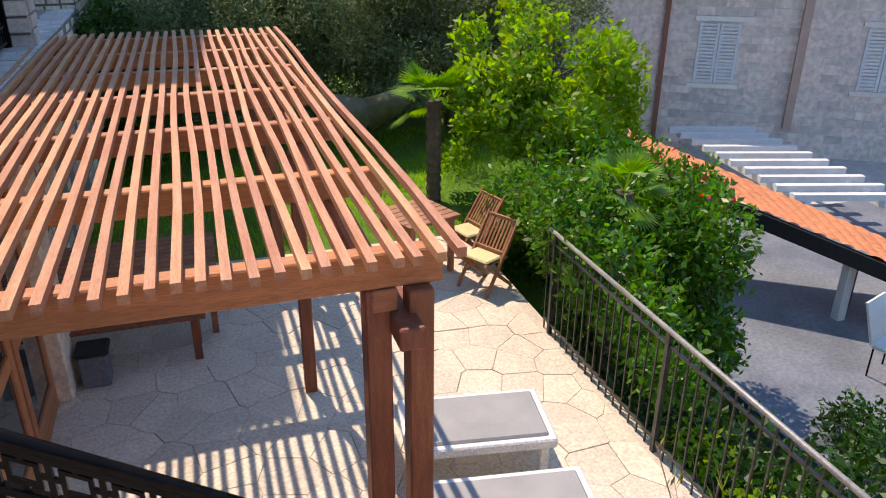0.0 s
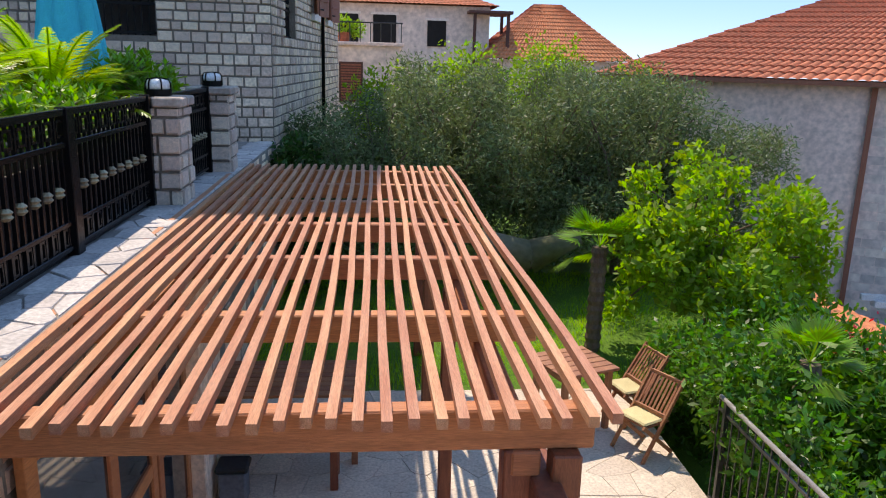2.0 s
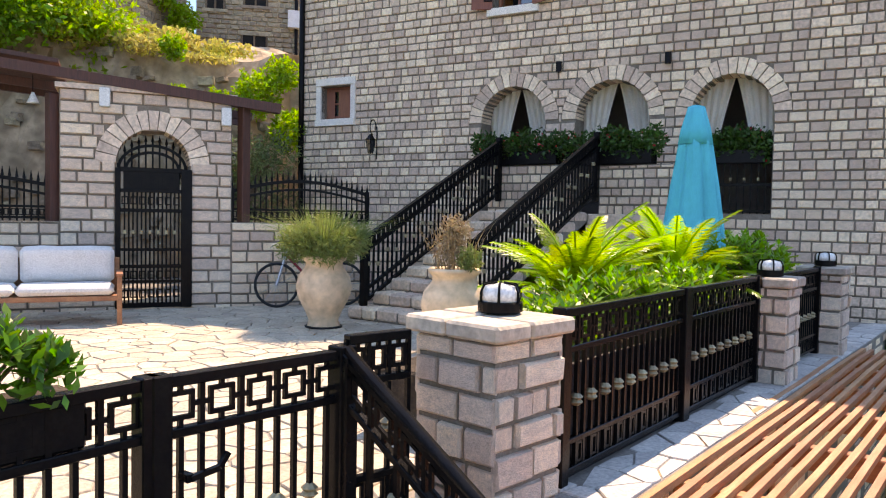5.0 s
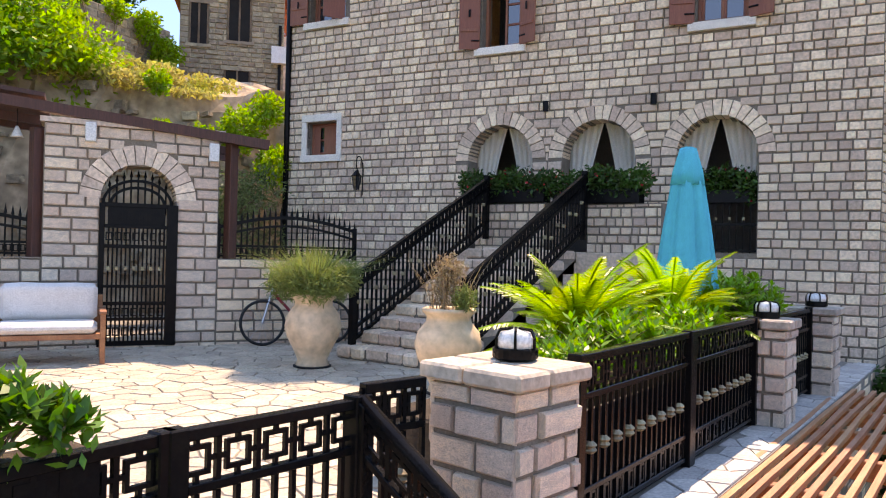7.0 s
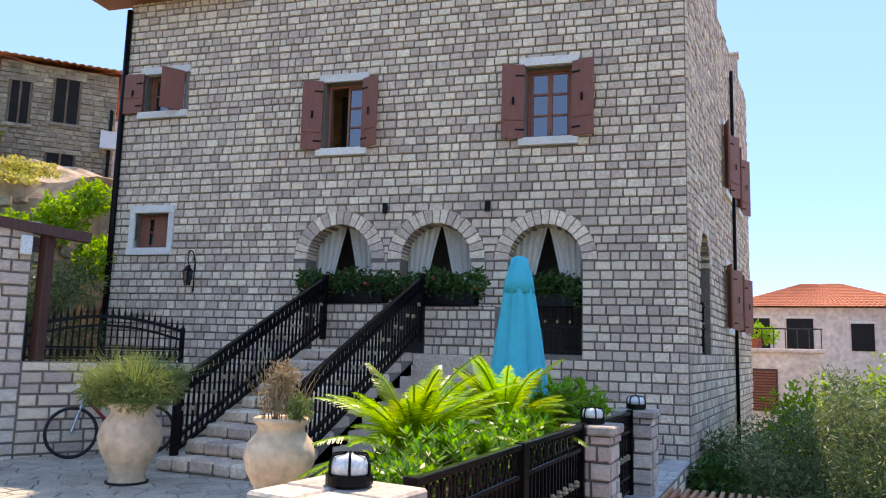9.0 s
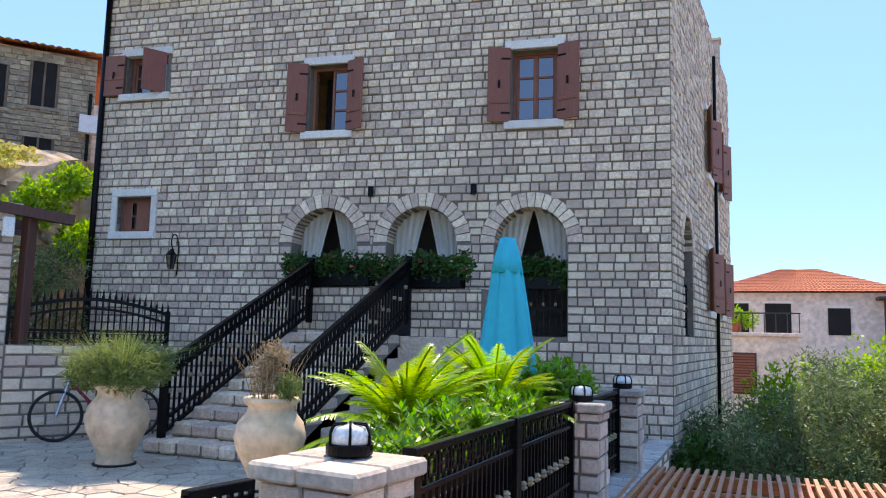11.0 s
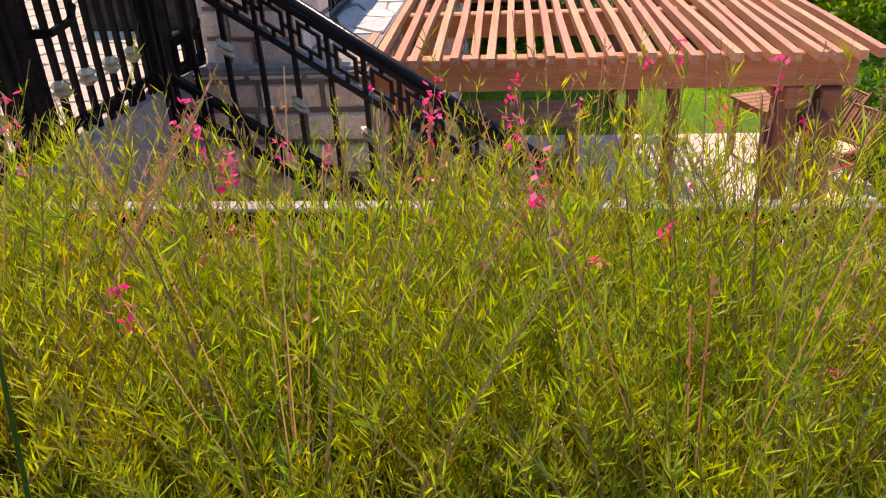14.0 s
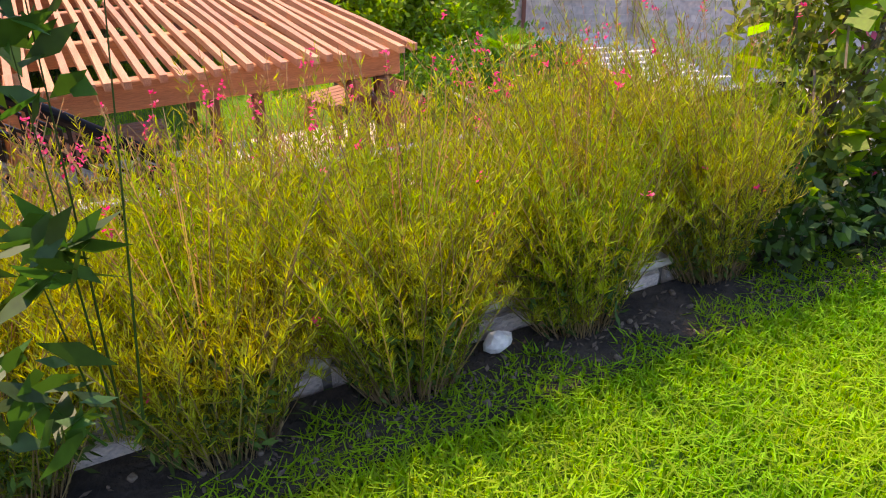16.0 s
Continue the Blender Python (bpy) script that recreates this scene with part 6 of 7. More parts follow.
# ---- flowers at the lawn's edge ----
def gaura(x, y, R, h, n, seed, base=0.02, lean=0.42):
    """A bushy mound of slim leafy stems under a haze of thin budded wands, with blossoms on some of them."""
    r = np.random.default_rng(seed)
    t = empty("gaura_plant", Matrix.Translation((x, y, base)), "feathery olive-green gaura plant with pink blossoms", "flowering plant", "gaura plants along the low wall")
    a, q = r.random(n) * math.tau, np.sqrt(r.random(n))
    roots = np.stack([0.12 * q * np.cos(a), 0.08 * q * np.sin(a), np.zeros(n)], 1)
    L = h * (0.45 + 0.55 * r.random(n))[:, None]
    d = np.stack([np.cos(a) * q * R / h * 1.15, np.sin(a) * q * R / h * 1.0 + lean, np.ones(n)], 1) + r.normal(size=(n, 3)) * 0.12
    tip = roots + d * L
    tip[:, 2] -= 0.20 * h * q ** 2
    mid = (roots + tip) / 2 + r.normal(size=(n, 3)) * 0.02 + np.array([0, 0, 0.07])
    s = r.normal(size=(n, 3)); s /= np.linalg.norm(s, axis=1)[:, None]
    w = 0.0016
    stems = np.concatenate([np.stack([roots - s * w, roots + s * w, mid + s * w, mid - s * w], 1), np.stack([mid - s * w, mid + s * w, tip + s * w * 0.5, tip - s * w * 0.5], 1)])
    quads("stalk", stems, STALK, t)
    m = n * 75
    k, f = r.integers(0, n, m), 0.10 + 0.86 * r.random(m) ** 0.85
    p = np.where((f < 0.5)[:, None], roots[k] + (mid[k] - roots[k]) * (2 * f)[:, None], mid[k] + (tip[k] - mid[k]) * (2 * f - 1)[:, None])
    v = r.normal(size=(m, 3)) * 0.8; v[:, 2] = np.abs(v[:, 2]) + 0.8; v /= np.linalg.norm(v, axis=1)[:, None]
    b = np.cross(v, r.normal(size=(m, 3))); b /= np.linalg.norm(b, axis=1)[:, None]
    ll = (0.016 + 0.026 * r.random(m))[:, None]
    quads("leaves", np.stack([p, p + v * ll * 0.5 + b * 0.0014, p + v * ll, p + v * ll * 0.5 - b * 0.0014], 1), GAURA, t)
    # broad leaves hide the foot of the plant, its shade put into their dark green
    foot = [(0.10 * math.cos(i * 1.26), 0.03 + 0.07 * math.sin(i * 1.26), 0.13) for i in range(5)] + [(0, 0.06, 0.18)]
    quads("basal_leaves", leaves(foot, np.array([(0.09, 0.08, 0.15)] * 6), 2400, 0.035, slim=0.28, seed=seed, shell=0.15, droop=0.2), SHADED_LEAF, t)
    # thin wands stand above the crown, budded towards the tip
    nw = 22
    wa, wq = r.random(nw) * math.tau, np.sqrt(r.random(nw))
    wt = np.stack([1.15 * R * wq * np.cos(wa), lean * h * 0.9 + 0.9 * R * wq * np.sin(wa), h * (0.86 + 0.26 * r.random(nw))], 1)
    wm = wt * np.array([0.45, 0.45, 0.6])
    wr = np.zeros((nw, 3))
    ws = np.array([1.0, 0, 0]) * 0.0009
    quads("wand", np.concatenate([np.stack([wr - ws, wr + ws, wm + ws, wm - ws], 1), np.stack([wm - ws, wm + ws, wt + ws, wt - ws], 1)]), BUD, t)
    nb = nw * 8
    bk, bf = r.integers(0, nw, nb), 0.55 + 0.45 * r.random(nb)
    bp = wm[bk] + (wt[bk] - wm[bk]) * bf[:, None] + r.normal(size=(nb, 3)) * 0.003
    bv = r.normal(size=(nb, 3)) * 0.5; bv[:, 2] += 1; bv /= np.linalg.norm(bv, axis=1)[:, None]
    bb = np.cross(bv, r.normal(size=(nb, 3))); bb /= np.linalg.norm(bb, axis=1)[:, None]
    quads("bud_haze", np.stack([bp, bp + bv * 0.007 + bb * 0.002, bp + bv * 0.015, bp + bv * 0.007 - bb * 0.002], 1), BUD, t)["kind"] = "stuff"
    fl = []
    spots = [tip[i] + np.array([0, 0, 0.02]) for i in r.choice(n, 5, replace=False)] + [wt[i] - np.array([0, 0, 0.03 * j]) for i in range(0, nw, 7) for j in range(2)]
    for c in spots:
        for j in range(7):
            v = r.normal(size=3); v /= np.linalg.norm(v); b = np.cross(v, [0.2, 0.4, 0.7]); b /= np.linalg.norm(b)
            o = c + r.normal(size=3) * 0.005
            fl.append((o, o + v * 0.006 + b * 0.004, o + v * 0.013, o + v * 0.006 - b * 0.004))
    quads("blossoms", np.array(fl), PINK, t)
    bm = bmesh.new()
    for i in range(9):
        rod(bm, (0.03 * math.cos(i), 0.03 * math.sin(i), -0.03), tuple(mid[i * 9] * 0.8), 0.006, 0.003, 5)
    part("woody_base", bm, BARK, t)


for k, (x, y, R, h, n) in enumerate(((-1.32, 1.12, 0.30, 0.60, 480), (-0.93, 1.12, 0.30, 0.64, 560), (-0.55, 1.14, 0.30, 0.62, 560), (-0.14, 1.10, 0.30, 0.60, 560), (0.30, 1.10, 0.32, 0.62, 620), (0.80, 1.13, 0.33, 0.64, 620), (1.31, 1.16, 0.35, 0.70, 600))):
    gaura(x, y, R, h, n, 200 + k)
for k, x in enumerate((-1.20, -0.90, -0.45, -0.12, 0.22, 0.62, 1.05, 1.5)):
    gaura(x, 1.72 + 0.05 * math.sin(k * 2.1), 0.31, 0.80 + 0.04 * math.cos(k * 1.7) + max(0, x) * 0.07, 480, 230 + k, -0.30, 0.12)
bm = bmesh.new()
for k in range(170):
    w = rr.uniform(0.003, 0.011)
    box(bm, -w, -w * 0.7, -w * 0.5, w * rr.uniform(0.5, 1.2), w * rr.uniform(0.4, 1), w * 0.6, w * 0.3, pose(rr.uniform(-1.4, 3.3), rr.uniform(0.92, 1.16), 0.026, rr.uniform(-30, 30), rr.uniform(-30, 30), rr.uniform(0, 360)))
tagged(part("stone_litter", bm, BARK), "small brown stones and clods in the flower bed", "stones", kind="stuff")
lit = leaves([(-1.1 + 0.5 * k, 1.03, 0.03) for k in range(9)], np.array([(0.3, 0.12, 0.012)] * 9), 650, 0.026, slim=0.35, seed=77, shell=0.0)
lit[:, :, 2] = 0.028 + 0.35 * (lit[:, :, 2] - 0.03)
tagged(quads("leaf_litter", lit, BARK), "dry brown leaf litter on the dark soil", "leaf litter", kind="stuff")
fb = one_box("flower_bed", -1.5, 0.90, -0.1, 3.4, 1.18, 0.022, SOIL, bevel=0.01)
tagged(fb, "dark soil of the flower bed along the low wall", "flower bed", kind="structure")
bm = bmesh.new(); bmesh.ops.create_icosphere(bm, subdivisions=2, radius=0.042, matrix=Matrix.Translation((0.55, 1.12, 0.045)) @ Matrix.Diagonal((1, 0.8, 0.7, 1)))
for v in bm.verts:
    v.co += v.normal * 0.012 * noise.noise(v.co * 25)
tagged(part("white_stone", bm, WHITE_STONE), "smooth white stone in the flower bed", "stone")
CLIMB = [(1.95, 1.35, 0.35), (1.9, 1.5, 0.68), (2.2, 1.4, 0.15), (2.35, 1.6, 0.6), (1.78, 1.32, 0.18), (2.2, 1.6, 0.95), (2.05, 1.42, 0.85), (2.45, 1.5, 0.95)]
climber = shrub("flowering_climber", CLIMB, [0.24, 0.2, 0.28, 0.28, 0.2, 0.22, 0.18, 0.24], 5200, 0.05, CLIMB_LEAF, "tangled flowering climber at the end of the flower bed", 91, shell=0.45)
cb = np.array([sum(c[0] for c in CLIMB) / 8, sum(c[1] for c in CLIMB) / 8, min(0.15 - 0.28, 0.18 - 0.2)])
quads("broad_leaves", leaves(np.array(CLIMB) - cb, np.array([0.27] * 8), 420, 0.10, slim=0.7, seed=17, shell=0.7), LIME_LEAF, climber)
quads("blossoms", leaves(np.array(CLIMB) - cb, np.array([0.29] * 8), 70, 0.034, slim=0.9, seed=18, shell=0.85), PINK, climber)
quads("low_leaves", leaves(np.array([(1.55, 1.12, 0.14), (1.85, 1.10, 0.12), (2.15, 1.10, 0.14), (2.5, 1.1, 0.16), (2.8, 1.1, 0.16)]) - cb, np.array([0.2, 0.18, 0.2, 0.22, 0.22]), 2600, 0.05, slim=0.5, seed=19, shell=0.2), DARK_LEAF, climber)
r_ = random.Random(12)
for k in range(9):
    bm = bmesh.new()
    p0 = Vector((0.1 * r_.uniform(-1, 1), 0.1 * r_.uniform(-1, 1), 0.0))
    sweep(bm, [p0 + Vector((0.45 * math.cos(k * 2.4) * f, 0.12 * math.sin(k * 2.4) * f - 0.25 * f * f, (0.9 - 0.06 * k) * math.sin(f * 2.2))) for f in (0, 0.2, 0.4, 0.6, 0.8, 1.0)], 0.007)
    part("twig", bm, DRY_STEM if k % 2 else BARK, climber)
shrub("bay_bush", [(-0.30, 0.88, 1.07), (-0.33, 0.87, 0.93), (-0.37, 0.82, 0.66), (-0.40, 0.80, 0.45), (-0.20, 0.92, 1.06)], [0.11, 0.09, 0.08, 0.08, 0.09], 190, 0.085, DARK_LEAF, "dark glossy bay bush at the edge of the lawn", 92, slim=0.34, thick=0.0025, stem_mat=DARK_LEAF)


# ---- neighbouring buildings ----
def hip_roof(parent, pts, eave_z, ridge, rise, name="roof", tile=0.22):
    """Four slopes of corrugated clay tiles between an outline and a ridge line."""
    a, b, c, d = [Vector((*p, eave_z)) for p in pts]
    r0, r1 = [Vector((*p, eave_z + rise)) for p in ridge]
    for e0, e1, t0, t1 in ((a, b, r0, r1), (b, c, r1, r1), (c, d, r1, r0), (d, a, r0, r0)):
        L = (e1 - e0).length
        nu, nv = max(2, int(L / tile)) * 4, 14
        nrm = (e1 - e0).cross(t0 - e0).normalized()
        nrm = nrm if nrm.z > 0 else -nrm
        vs, fs = [], []
        for j in range(nv + 1):
            for h in (0, 1):
                f = min(1, (j + h * 0.98) / (nv + 1))
                for i in range(nu + 1):
                    g = i / nu
                    p = e0.lerp(e1, g).lerp(t0.lerp(t1, g), f)
                    vs.append(p + nrm * (0.045 * abs(math.sin(math.pi * i / 4)) + 0.03 * (1 - h)))
        for j in range(2 * nv + 1):
            for i in range(nu):
                k = j * (nu + 1) + i
                fs.append((k, k + 1, k + nu + 2, k + nu + 1))
        raw(name, vs, fs, ROOF_TILE, parent)


def side_house():
    t = empty("neighbour_house", Matrix.Translation((11.3, 17.2, -4.3)), "old pinkish stone house with a clay-tiled roof", "house")
    inv = t.matrix_world.inverted()
    L, M, R = Vector((6.6, 20.0, 0)), Vector((11.4, 17.1, 0)), Vector((19.5, 12.2, 0))
    ud = (R - L).normalized(); nd = Vector((ud.y, -ud.x, 0))
    def slab(name, u0, u1, d0, d1, z0, z1, m, par=t, bevel=0.0, label=""):
        bm = bmesh.new(); box(bm, u0, d0, z0, u1, d1, z1, bevel)
        bmesh.ops.transform(bm, matrix=inv @ Matrix.Translation(L) @ Matrix((ud, nd, Vector((0, 0, 1)))).transposed().to_4x4(), verts=bm.verts)
        return part(name, bm, m, par, label)
    W = (R - L).length
    slab("wall", 0, W, -8, 0, -4.5, 1.08, RENDER_WALL)
    r = random.Random(9)
    for row in range(26):
        u = r.uniform(0, 0.3)
        z = -4.2 + row * 0.2
        while u < W - 0.5:
            l = r.uniform(0.28, 0.55)
            if r.random() < 0.55:
                slab("stone", u, u + l - 0.02, -0.05, 0.012, z, z + 0.18, FAR_STONE)
            u += l
    for u in (6.35, 9.9):
        # the shade behind the shutters is a black block, not a room
        w = slab("window", u - 0.05, u + 0.95, -0.2, -0.05, -2.35, -0.95, ROOM_SHADE)
        slab("surround", u - 0.12, u + 1.02, -0.04, 0.05, -0.93, -0.82, WHITE_STONE, w); slab("surround", u - 0.12, u + 1.02, -0.04, 0.05, -2.45, -2.35, WHITE_STONE, w)
        for a in (u, u + 0.46):
            sh = slab("shutter", a, a + 0.06, 0.0, 0.045, -2.33, -0.96, WHITE_PAINT, w)
            slab("stile", a + 0.38, a + 0.44, 0.0, 0.045, -2.33, -0.96, WHITE_PAINT, w)
            for k in range(17):
                slab("slat", a + 0.05, a + 0.39, 0.005, 0.035, -2.30 + k * 0.079, -2.25 + k * 0.079, WHITE_PAINT, w)
    slab("downpipe", 5.55, 5.66, 0.02, 0.13, -4.0, 1.0, SHUTTER)
    slab("downpipe", 8.50, 8.68, 0.02, 0.14, -3.3, 1.0, TERRACOTTA_PIPE)
    slab("plaster_panel", 0.02, 5.5, 0.0, 0.025, -4.4, 1.05, PINK_PLASTER)
    slab("gutter", -0.2, W, 0.25, 0.40, 1.02, 1.12, SHUTTER)
    for p, q in (((-0.3, -8.3), (W + 0.3, 0.4)),):
        P = [L + ud * p[0] + nd * q[1], L + ud * q[0] + nd * q[1], L + ud * q[0] + nd * p[1], L + ud * p[0] + nd * p[1]]
        rid = [L + ud * 4.5 - nd * 4, L + ud * (W - 4) - nd * 4]
        hip_roof_at(t, inv, P, 1.10, rid, 2.0)


def hip_roof_at(t, inv, P, z, rid, rise):
    before = set(bpy.data.objects)
    hip_roof(t, [(p.x, p.y) for p in P], z, [(q.x, q.y) for q in rid], rise)
    for ob in set(bpy.data.objects) - before:
        ob.matrix_parent_inverse = inv


side_house()


def far_house(x0, x1, y, z0, z1, rise, deep, label, windows=()):
    t = empty("far_house", Matrix.Translation(((x0 + x1) / 2, y, z0)), label, "house", "houses in the distance")
    inv = t.matrix_world.inverted()
    bm = bmesh.new(); box(bm, x0, y, z0, x1, y + deep, z1); bmesh.ops.transform(bm, matrix=inv, verts=bm.verts); part("wall", bm, FAR_STONE, t)
    for a, b, c, d in windows:
        # each opening is a black block with its indoor shade in the colour
        bm = bmesh.new(); box(bm, a, y - 0.05, c, b, y + 0.1, d); bmesh.ops.transform(bm, matrix=inv, verts=bm.verts); w = part("window", bm, ROOM_SHADE, t)
        bm = bmesh.new(); box(bm, a - 0.12, y - 0.08, d, b + 0.12, y + 0.1, d + 0.12); bmesh.ops.transform(bm, matrix=inv, verts=bm.verts); part("lintel", bm, WHITE_STONE, w)
    P = [Vector(p) for p in ((x0 - 0.4, y - 0.4, 0), (x1 + 0.4, y - 0.4, 0), (x1 + 0.4, y + deep + 0.4, 0), (x0 - 0.4, y + deep + 0.4, 0))]
    in_ = min(deep / 2, (x1 - x0) / 2.5)
    hip_roof_at(t, inv, P, z1, [Vector((x0 + in_, y + deep / 2, 0)), Vector((x1 - in_, y + deep / 2, 0))], rise)
    return t


far_house(-1.6, 6.4, 39.5, -4.3, 3.9, 1.4, 8, "distant stone house with a low clay-tiled roof", ((-0.9, 0.1, 1.9, 3.4), (0.8, 1.9, 1.9, 3.4), (3.4, 4.3, 2.0, 3.2)))
far_house(6.3, 13.0, 38.5, -4.3, 1.5, 2.75, 6, "distant low house with a steep clay-tiled roof")
far_house(14.4, 20.0, 38.0, -4.3, 0.7, 1.2, 6, "low distant house with a pale clay-tiled roof", ((15.2, 16.0, -0.6, 0.3),))


def far_veranda():
    """A dark timber veranda on posts at the end of the distant house."""
    t = empty("veranda", Matrix.Translation((6.2, 38.8, -4.3)), "dark timber veranda roof on posts beside the distant house", "veranda")
    for x in (-0.6, 1.0):
        for y in (0.0, 2.0):
            bm = bmesh.new(); box(bm, x - 0.07, y - 0.07, 0, x + 0.07, y + 0.07, 7.85); part("post", bm, ARBOUR_WOOD, t)
    bm = bmesh.new(); box(bm, -0.9, -0.2, 7.85, 1.2, 2.2, 8.0, 0.02); part("roof", bm, ARBOUR_WOOD, t)


far_veranda()


def outbuilding():
    """A flat-roofed annex with a terrace of plants on top."""
    t = empty("outbuilding", Matrix.Translation((0.3, 31.5, -4.3)), "flat-roofed stone annex with a louvred shutter and a planted roof terrace", "outbuilding")
    bm = bmesh.new(); box(bm, -1.5, 0, 0, 1.6, 4, 6.1); part("wall", bm, FAR_STONE, t)
    bm = bmesh.new(); box(bm, -1.6, -0.12, 6.1, 1.7, 4.1, 6.24, 0.02); part("roof_slab", bm, RENDER_WALL, t)
    bm = bmesh.new(); box(bm, -0.75, -0.06, 4.0, 0.15, 0.05, 5.5); w = part("shutter_frame", bm, ARBOUR_WOOD, t)
    for k in range(14):
        bm = bmesh.new(); box(bm, -0.68, -0.09, 4.06 + 0.1 * k, 0.08, -0.06, 4.12 + 0.1 * k); part("louvre", bm, SHUTTER, w)
    bm = bmesh.new(); rod(bm, (-1.55, 0.0, 6.95), (1.65, 0.0, 6.95), 0.03, sides=6); part("handrail", bm, GREY_IRON, t)
    for k in range(9):
        x = -1.5 + 3.1 * k / 8
        bm = bmesh.new(); rod(bm, (x, 0, 6.24), (x, 0, 6.95), 0.02, sides=5); part("baluster", bm, GREY_IRON, t)
    p = empty("terrace_plant", Matrix.Translation((-0.3, 32.2, 1.94)), "bright green plant in a pot on the annex roof", "plant")
    bm = bmesh.new(); lathe(bm, [(0.2, 0), (0.28, 0.35), (0.25, 0.36)], 16); part("pot", bm, ROOF_TILE, p)
    quads("foliage", leaves([(0, 0, 0.6), (0.5, 0, 0.5), (-0.4, 0, 0.5)], [0.4, 0.35, 0.3], 900, 0.14, seed=31), LIME_LEAF, p)


outbuilding()


def lower_neighbour():
    t = empty("neighbour_porch", Matrix.Translation((7.5, 8.5, -4.3)), "neighbouring porch under a clay-tiled roof with a white post", "porch")
    inv = t.matrix_world.inverted()
    a, b = Vector((7.4, 10.5, -2.2)), Vector((10.3, 7.25, -3.25))
    r0, r1 = Vector((7.28, 12.3, -1.84)), Vector((11.6, 8.4, -3.6))
    vs, fs = [], []
    nu, nv = 96, 12
    for j in range(nv + 1):
        for i in range(nu + 1):
            p = a.lerp(b, i / nu).lerp(r0.lerp(r1, i / nu), j / nv)
            vs.append(inv @ (p + Vector((0, 0, 0.022 * abs(math.sin(math.pi * i / 4)) + 0.015 * (j % 2)))))
    for j in range(nv):
        for i in range(nu):
            k = j * (nu + 1) + i
            fs.append((k, k + 1, k + nu + 2, k + nu + 1))
    raw("roof", vs, fs, ROOF_TILE, t)
    bm = bmesh.new(); bar(bm, a + Vector((0, 0, -0.14)), b + Vector((0, 0, -0.14)), 0.1, 0.22); bmesh.ops.transform(bm, matrix=inv, verts=bm.verts); part("fascia", bm, RUBBER, t)
    for f in (0.58, 1.0):
        p = a.lerp(b, f) + Vector((0.1, 0.1, 0))
        bm = bmesh.new(); box(bm, p.x - 0.07, p.y - 0.07, -4.8, p.x + 0.07, p.y + 0.07, p.z - 0.1, 0.01); bmesh.ops.transform(bm, matrix=inv, verts=bm.verts); part("post", bm, WHITE_PAINT, t)
    bm = bmesh.new(); box(bm, 6.6, 4.0, -4.9, 14.0, 12.5, -3.95); bmesh.ops.transform(bm, matrix=inv, verts=bm.verts); part("porch_floor", bm, PORCH_TILE, t, "grey tiled floor")
    # added pale slab that throws sunlight back onto the house wall
    yard = one_box("neighbour_yard", 8.2, 10.2, -4.9, 19.0, 20.0, -3.96, GREY_PAVING, bevel=0)
    tagged(yard, "pale floor added to bounce light onto the neighbouring house", "yard", kind="structure")
    s = empty("slat_canopy", Matrix.Translation((9.0, 11.0, -1.9)), "white painted slat canopy against the neighbouring house", "canopy")
    for k in range(10):
        p = Vector((11.0 - 0.05 * k, 15.9 - 0.5 * k, -3.2)) - Vector((9.0, 11.0, -1.9))
        bm = bmesh.new(); bar(bm, p, p + Vector((1.9, -0.55, 0)), 0.13, 0.12); part("slat", bm, WHITE_PAINT, s)
    for q in (0.25, 1.6):
        bm = bmesh.new(); bar(bm, Vector((2.05 + q, 5.0 - q * 0.29, -1.42)), Vector((1.5 + q, 0.3 - q * 0.29, -1.42)), 0.1, 0.14); part("beam", bm, WHITE_PAINT, s)
    for x, y, turn, m in ((8.7, 7.3, 20, CUSHION), (9.2, 7.0, 75, RUBBER), (9.6, 8.0, 160, RUBBER)):
        c = empty("folding_chair", pose(x, y, -3.95, 0, 0, turn), "pale folding chair on the neighbouring porch" if m is CUSHION else "dark metal chair on the neighbouring porch", "chair", "porch chairs")
        bm = bmesh.new(); box(bm, -0.25, -0.25, 0.40, 0.25, 0.25, 0.45, 0.01); part("seat", bm, m, c)
        bm = bmesh.new(); bar(bm, (0, 0.25, 0.42), (0, 0.42, 0.95), 0.48, 0.03); part("backrest", bm, m, c)
        for sx in (-0.22, 0.22):
            for sy in (-0.22, 0.22):
                bm = bmesh.new(); rod(bm, (sx, sy, 0), (sx, sy, 0.4), 0.012); part("leg", bm, IRON, c)
    d = empty("porch_table", Matrix.Translation((10.2, 8.6, -3.95)), "dark wooden table on the neighbouring porch", "table")
    bm = bmesh.new(); box(bm, -0.7, -0.45, 0.70, 0.7, 0.45, 0.75, 0.01); part("tabletop", bm, RED_WOOD, d)
    for sx in (-0.6, 0.6):
        for sy in (-0.38, 0.38):
            bm = bmesh.new(); box(bm, sx - 0.03, sy - 0.03, 0, sx + 0.03, sy + 0.03, 0.70); part("leg", bm, RED_WOOD, d)


lower_neighbour()


OLD_HOUSE = []


